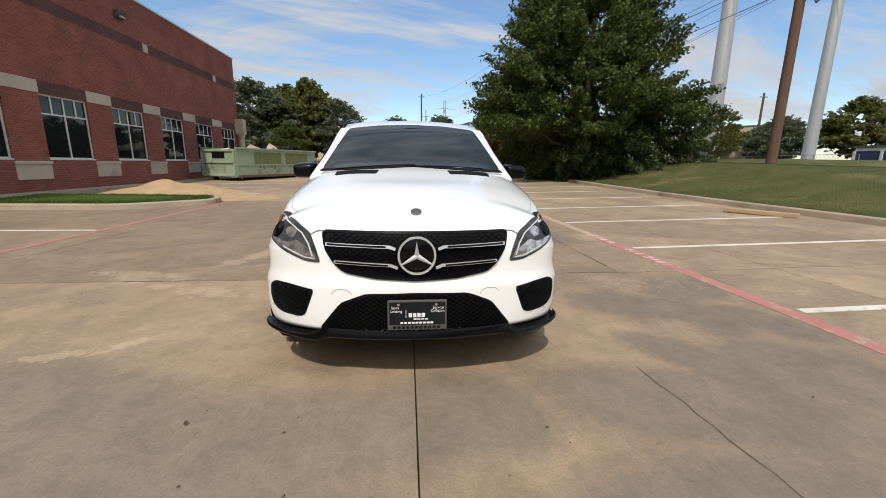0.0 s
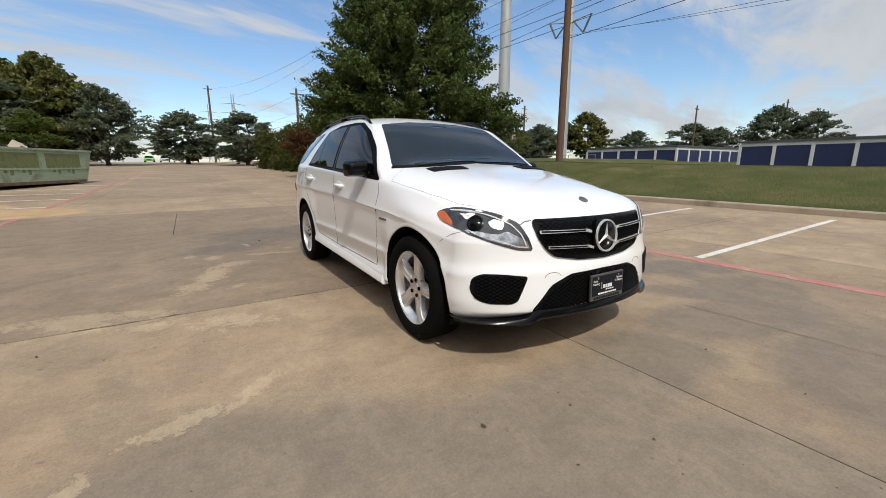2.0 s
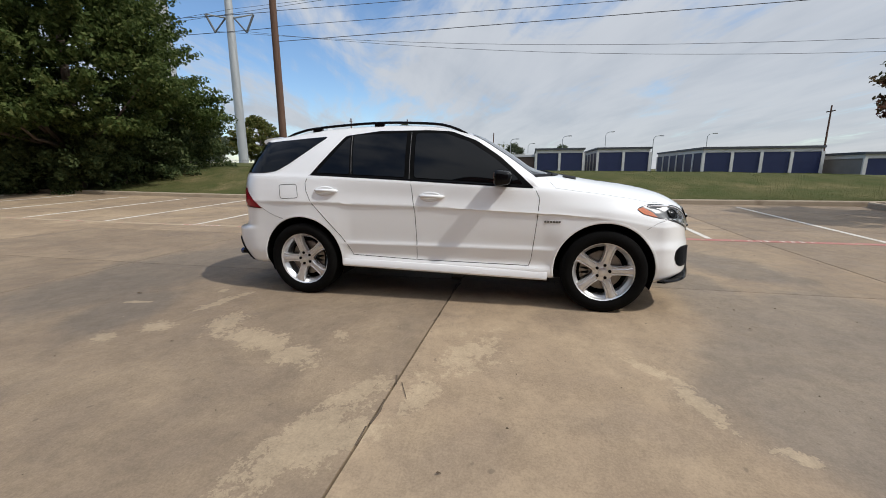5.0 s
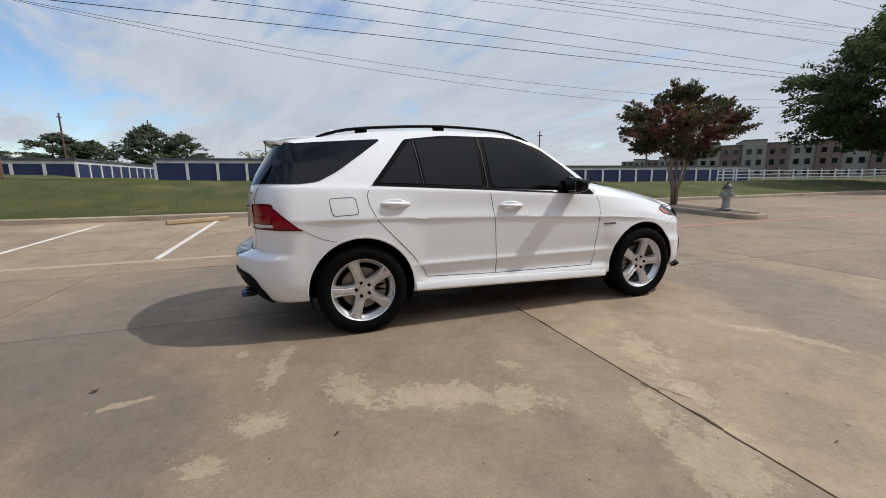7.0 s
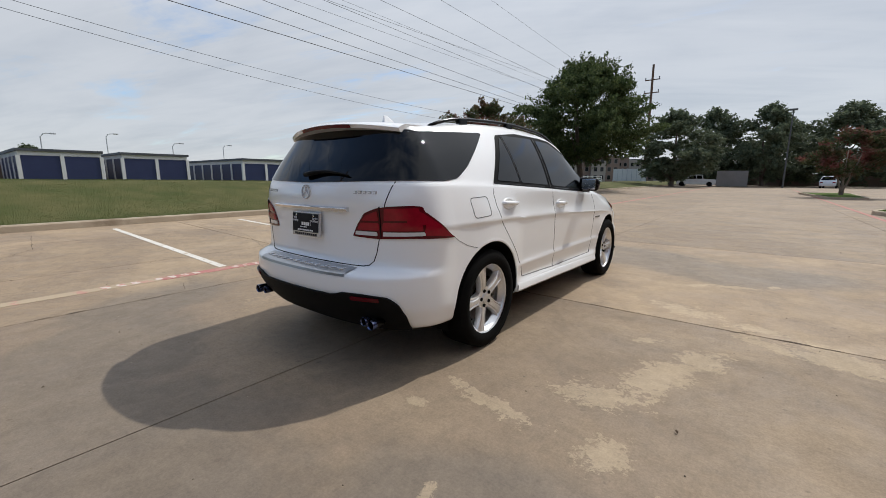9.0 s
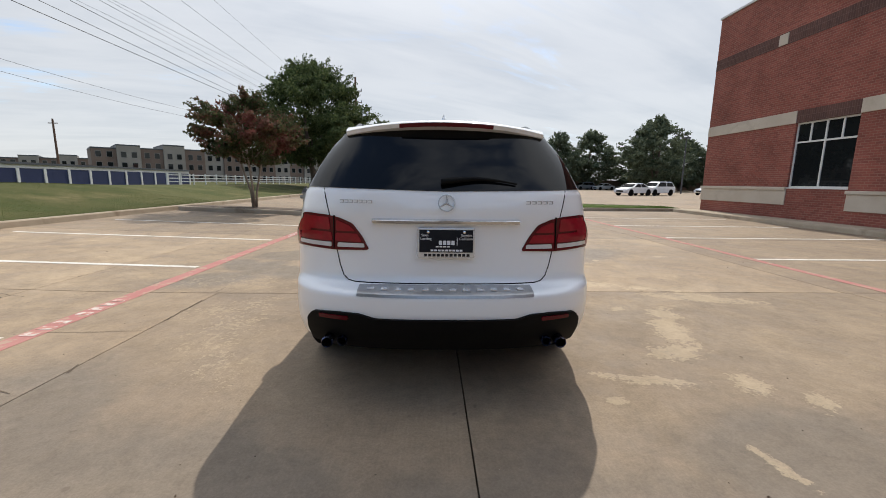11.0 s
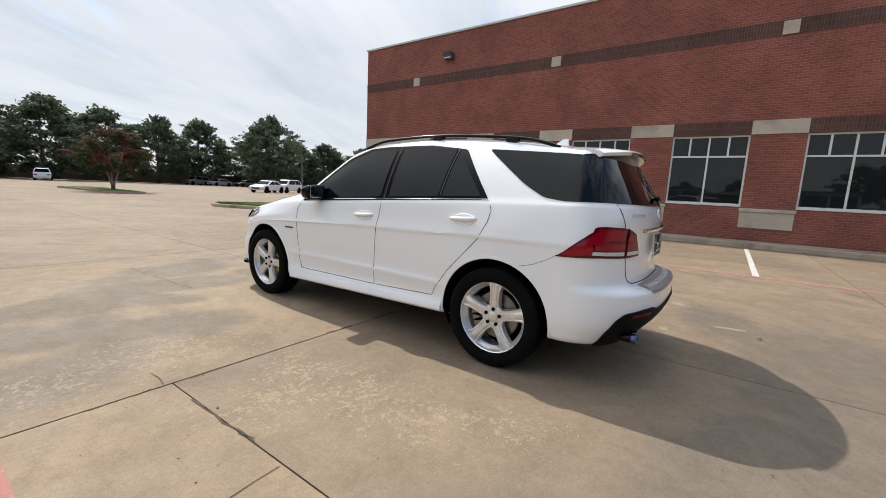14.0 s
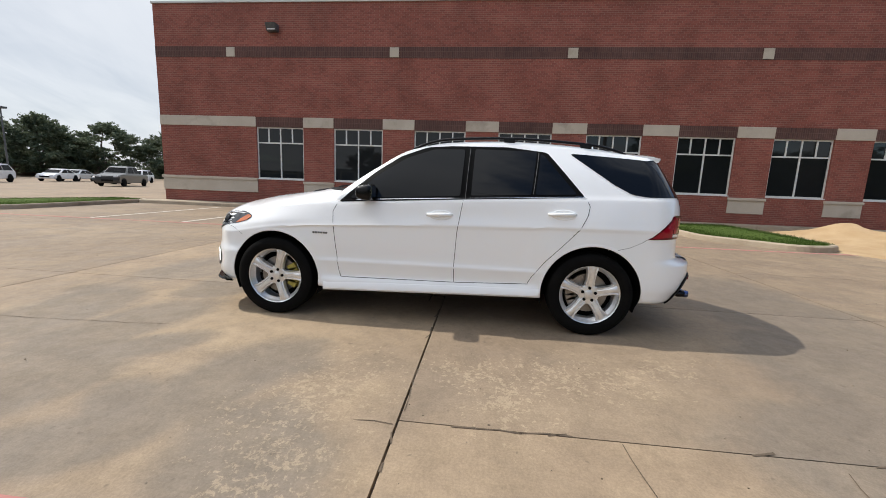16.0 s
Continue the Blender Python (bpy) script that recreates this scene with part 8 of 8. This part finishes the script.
# ---------------------------------------------------------------- dumpster, sand, hydrant, small things
def roll_off_dumpster(x, y, rz):
    d = thing("dumpster", "pale green roll-off dumpster with olive overpaint and rubble", "dumpster", at=(x, y, lot_z(x, y)), rz=rz)
    L, W, H0, H1 = 7.0, 2.44, 0.22, 1.72
    bm = bmesh.new()
    box(bm, 0, L, 0, 0.08, H0, H1)
    box(bm, 0, L, W - 0.08, W, H0, H1)
    box(bm, 0, L, 0.08, W - 0.08, H0, H0 + 0.08)
    box(bm, L - 0.08, L, 0.08, W - 0.08, H0 + 0.08, H1)
    for v in bm.verts:
        if v.co.x > L - 0.2 and v.co.z < 0.5:
            v.co.x -= 0.55
    part("shell", bm, M["dumpster"], d, "pale green painted steel shell")
    for yy in (-0.022, W - 0.002):
        part("side_rib", new_box(0.05, L - 0.35, yy, yy + 0.024, H0 + 0.62, H0 + 0.70, 0.008), M["dumpster"], d)
    part("door", new_box(-0.06, -0.001, 0.02, W - 0.02, H0, H1 - 0.02, 0.01), M["dumpster"], d, "pale green end door")
    for z in (H0 + 0.03, H0 + 0.75, H1 - 0.12):
        part("door_rail", new_box(-0.13, -0.061, 0.02, W - 0.02, z, z + 0.1, 0.01), M["dumpster"], d)
    for yy in (0.02, W - 0.14):
        part("door_post", new_box(-0.13, -0.061, yy, yy + 0.12, H0 + 0.131, H1 - 0.125, 0.01), M["dumpster"], d)
    part("rust_patch", new_box(-0.066, -0.0605, 0.75, 1.65, H0 + 1.0, H1 - 0.16), M["matt_black"], d, "black worn patch")
    for yy in (-0.05, W - 0.05):
        part("top_rail", new_box(-0.02, L + 0.02, yy, yy + 0.1, H1, H1 + 0.1, 0.015), M["dumpster"], d)
        part("bottom_rail", new_box(0.1, L - 0.7, yy, yy + 0.1, H0 - 0.04, H0 + 0.1, 0.01), M["rust"], d)
    for k in range(2):
        part("overpaint", new_box(1.3 + 2.6 * k, 3.5 + 2.6 * k, -0.006, -0.001, H0 + 0.72, H1 - 0.12), M["dumpster_patch"], d, "olive overpainted lettering")
        for q in range(7):
            u = 1.35 + 2.6 * k + 0.3 * q
            part("paint_run", new_box(u, u + 0.16, -0.006, -0.001, H0 + 0.72 - 0.12 - 0.1 * ((q * 37) % 3), H0 + 0.72), M["dumpster_patch"], d)
    for k in range(4):
        bm = bmesh.new()
        lathe(bm, [(0.0005, -0.09), (0.12, -0.09), (0.12, 0.09), (0.0005, 0.09)], 14, "y", (0.5 + (k % 2) * (L - 1.6), 0.3 if k < 2 else W - 0.3, 0.12))
        part("roller", bm, M["rust"], d)
    bm = bmesh.new()
    rng = random.Random(6)
    for k in range(14):
        vs = box(bm, 0, rng.uniform(0.3, 0.8), 0, rng.uniform(0.2, 0.5), 0, rng.uniform(0.15, 0.4))
        bmesh.ops.rotate(bm, cent=(0, 0, 0), matrix=Euler((rng.uniform(-0.5, 0.5), rng.uniform(-0.5, 0.5), rng.uniform(0, 3))).to_matrix(), verts=vs)
        bmesh.ops.translate(bm, vec=(rng.uniform(0.8, 6.2), rng.uniform(0.5, 1.8), H1 - 0.22), verts=vs)
    part("rubble", bm, M["stone"], d, "broken pale rubble")
    part("fill", new_box(0.1, L - 0.6, 0.09, W - 0.09, H0 + 0.09, H1 - 0.2), M["mulch"], d)


roll_off_dumpster(-9.35, 18.9, 66)


def sand_patch(name, x, y, r, h, seed, label):
    rng = random.Random(seed)
    bm = bmesh.new()
    rows = []
    for i in range(15):
        t = i / 14
        row = []
        for k in range(48):
            a = 2 * math.pi * k / 48
            q = r * t * (1 + 0.22 * noise.noise(Vector((math.cos(a) * 1.3, math.sin(a) * 1.3, seed))))
            px, py = q * math.cos(a) * 1.35, q * math.sin(a) * 0.9
            z = h * max(0.0, (1 - t) ** 1.3) * (1 + 0.5 * noise.noise(Vector((px * 0.9, py * 0.9, seed)))) + 0.03 * noise.noise(Vector((px * 5, py * 5, 1))) * (1 - t)
            row.append(bm.verts.new((x + px, y + py, lot_z(x, y) + max(z, 0.004) + 0.006 - (0.02 if i == 14 else 0))))
        rows.append(row)
    for a, b in zip(rows, rows[1:]):
        for k in range(48):
            bm.faces.new((a[k], a[(k + 1) % 48], b[(k + 1) % 48], b[k]))
    bm.faces.new(rows[0])
    bmesh.ops.recalc_face_normals(bm, faces=bm.faces)
    tagged(mesh_object(name, bm, M["sand"], smooth=True), label, "sand")


sand_patch("sand_mound", -8.9, 11.6, 1.9, 0.50, 2, "loose tan sand heap on the concrete beside a grass island")
sand_patch("sand_spill", -6.6, 10.2, 1.6, 0.035, 5, "thin tan sand spill on the concrete")


def hydrant(x, y, z):
    h = thing("fire_hydrant", "silver fire hydrant with a dark bonnet on a soil island", "hydrant", at=(x, y, z))
    bm = bmesh.new()
    lathe(bm, [(0.0005, 0.0), (0.17, 0.0), (0.17, 0.04), (0.11, 0.05), (0.105, 0.30), (0.125, 0.31), (0.125, 0.34), (0.108, 0.35), (0.108, 0.56), (0.15, 0.57), (0.15, 0.61), (0.0005, 0.61)], 24, "z")
    part("barrel", bm, M["hydrant"], h, smooth=True, sharp=35)
    bm = bmesh.new()
    lathe(bm, [(0.14, 0.61), (0.135, 0.66), (0.10, 0.73), (0.05, 0.77), (0.035, 0.77), (0.035, 0.83), (0.0005, 0.83)], 24, "z")
    part("bonnet", bm, M["hydrant_cap"], h, "dark hydrant bonnet", smooth=True, sharp=35)
    for a, r, l in ((0, 0.065, 0.20), (90, 0.085, 0.22), (180, 0.065, 0.20)):
        bm = bmesh.new()
        lathe(bm, [(r * 0.8, 0.08), (r * 0.8, l - 0.05), (r, l - 0.05), (r, l), (0.02, l), (0.02, l + 0.03), (0.0005, l + 0.03)], 16, "x", (0, 0, 0.45))
        bmesh.ops.rotate(bm, cent=(0, 0, 0), matrix=Matrix.Rotation(radians(a), 3, "Z"), verts=bm.verts)
        part("nozzle", bm, M["hydrant"], h, smooth=True, sharp=35)


hydrant(4.62, -10.4, lot_z(4.62, -10.4) + 0.185)


def wheel_stop(x, y, rz):
    bm = new_box(-0.76, 0.76, -0.075, 0.075, 0, 0.11, 0.025)
    ob = tagged(mesh_object("wheel_stop", bm, M["timber"]), "tan timber wheel stop lying askew near the kerb", "wheel stop")
    ob.matrix_world = pose(x, y, lot_z(x, y) + 0.004, 0, -1.37 if abs(rz) < 45 else 0, rz)


wheel_stop(8.43, 4.52, 117)


def ground_crack(pts, width, label="thin dark crack in the concrete"):
    bm = bmesh.new()
    prev = None
    rng = random.Random(int(100 * abs(pts[0][0])))
    line = dense(pts, 0.10)
    for i, (x, y) in enumerate(line):
        a, b = line[max(i - 1, 0)], line[min(i + 1, len(line) - 1)]
        t = Vector((b[0] - a[0], b[1] - a[1])).normalized()
        w = width * rng.uniform(0.4, 1.3)
        j = rng.uniform(-0.012, 0.012)
        row = [bm.verts.new((x - t.y * (j + q * w), y + t.x * (j + q * w), lot_z(x, y) + 0.0035)) for q in (-0.5, 0.5)]
        if prev:
            bm.faces.new((prev[0], row[0], row[1], prev[1]))
        prev = row
    tagged(mesh_object("crack", bm, M["joint"]), label, "crack", "cracks in the concrete", "structure")


for pts, w in (([(1.41, -2.2), (1.44, -2.7), (1.47, -3.1), (1.50, -3.9)], 0.006), ([(2.49, 1.18), (2.72, 1.20), (3.4, 1.25)], 0.007), ([(2.50, 0.0), (2.51, -0.22)], 0.007), ([(-2.60, -0.24), (-2.44, -0.15)], 0.006), ([(4.3, 0.3), (6.0, -0.2), (8.2, -0.1)], 0.008), ([(5.2, 3.9), (6.8, 2.9), (8.6, 2.7)], 0.008), ([(2.55, 2.2), (2.85, 2.1)], 0.006)):
    ground_crack(pts, w)


def debris(x, y, size, seed):
    """A curled dead leaf or twig end."""
    rng = random.Random(seed)
    bm = bmesh.new()
    n = 7
    rows = []
    for i in range(n):
        t = i / (n - 1)
        w = size * 0.32 * math.sin(math.pi * (0.08 + 0.84 * t)) * rng.uniform(0.7, 1.2)
        z = 0.004 + size * 0.22 * abs(math.sin(2.2 * t + seed))
        rows.append([bm.verts.new((size * (t - 0.5), q * w, z + (0.012 if q else 0) * size * 8)) for q in (-1, 0, 1)])
    for a, b in zip(rows, rows[1:]):
        for k in range(2):
            bm.faces.new((a[k], b[k], b[k + 1], a[k + 1]))
    r = bmesh.ops.solidify(bm, geom=bm.faces[:], thickness=0.002)
    ob = tagged(mesh_object("dead_leaf", bm, M["twig_dark"]), "curled brown dead leaf on the concrete", "leaf", "dead leaves")
    ob.matrix_world = pose(x, y, lot_z(x, y) + 0.0015, 0, 0, rng.uniform(0, 360))


for k, (x, y, s) in enumerate(((-1.127, -2.598, 0.10), (-3.116, -0.53, 0.07), (-1.304, 3.066, 0.15), (-2.232, 1.713, 0.08), (-4.75, 7.2, 0.16), (0.62, -2.75, 0.06), (-0.95, -3.0, 0.05), (1.55, -2.2, 0.05), (-3.0, -2.1, 0.05), (0.5, -3.3, 0.05), (-3.6, 0.9, 0.06), (-2.6, 2.3, 0.05), (1.1, 3.0, 0.05), (2.9, 2.6, 0.05), (3.3, 0.8, 0.05), (2.2, -2.6, 0.06), (5.4, -2.2, 0.1), (8.6, 5.9, 0.14))):
    debris(x, y, s * 0.30, k)


# chipped joint edges and grit
rng1 = random.Random(17)
for k in range(26):
    along = rng1.uniform(-3.2, 3.4)
    ln = rng1.uniform(0.06, 0.28)
    if k % 3 == 0:
        p, q = (2.47, 0.2 + abs(along)), (2.47 + rng1.uniform(-0.02, 0.02), 0.2 + abs(along) + ln)
    else:
        p, q = (along, -0.115 if along < 0 else 0.02), (along + ln, (-0.115 if along < 0 else 0.02) + rng1.uniform(-0.02, 0.02))
    ground_crack([p, q], rng1.uniform(0.007, 0.015), "short chipped stretch of a joint in the concrete")


def grit(n, seed):
    """Tiny stones and crumbs on the concrete."""
    rng = np.random.default_rng(seed)
    vs, fs = [], []
    for k in range(n):
        x, y = rng.uniform(-6.0, 5.0), rng.uniform(-6.5, 6.5)
        if abs(x) < 1.0 and abs(y) < 2.45:
            continue
        r = rng.uniform(0.002, 0.006) * (2.0 if rng.uniform() < 0.06 else 1.0)
        a = rng.uniform(0, 6.28)
        z = lot_z(x, y) + 0.0005
        b = len(vs)
        for i in range(4):
            vs.append((x + r * math.cos(a + 1.57 * i) * rng.uniform(0.7, 1.4), y + r * math.sin(a + 1.57 * i) * rng.uniform(0.7, 1.4), z))
        vs.append((x + 0.3 * r, y, z + r * rng.uniform(0.5, 1.1)))
        fs += [(b, b + 1, b + 4), (b + 1, b + 2, b + 4), (b + 2, b + 3, b + 4), (b + 3, b, b + 4)]
    me = bpy.data.meshes.new("grit")
    me.from_pydata(vs, [], fs)
    me.materials.append(M["grit"])
    return tagged(new("grit", me), "scattered grit and crumbs on the concrete", "grit", kind="stuff")


grit(900, 51)
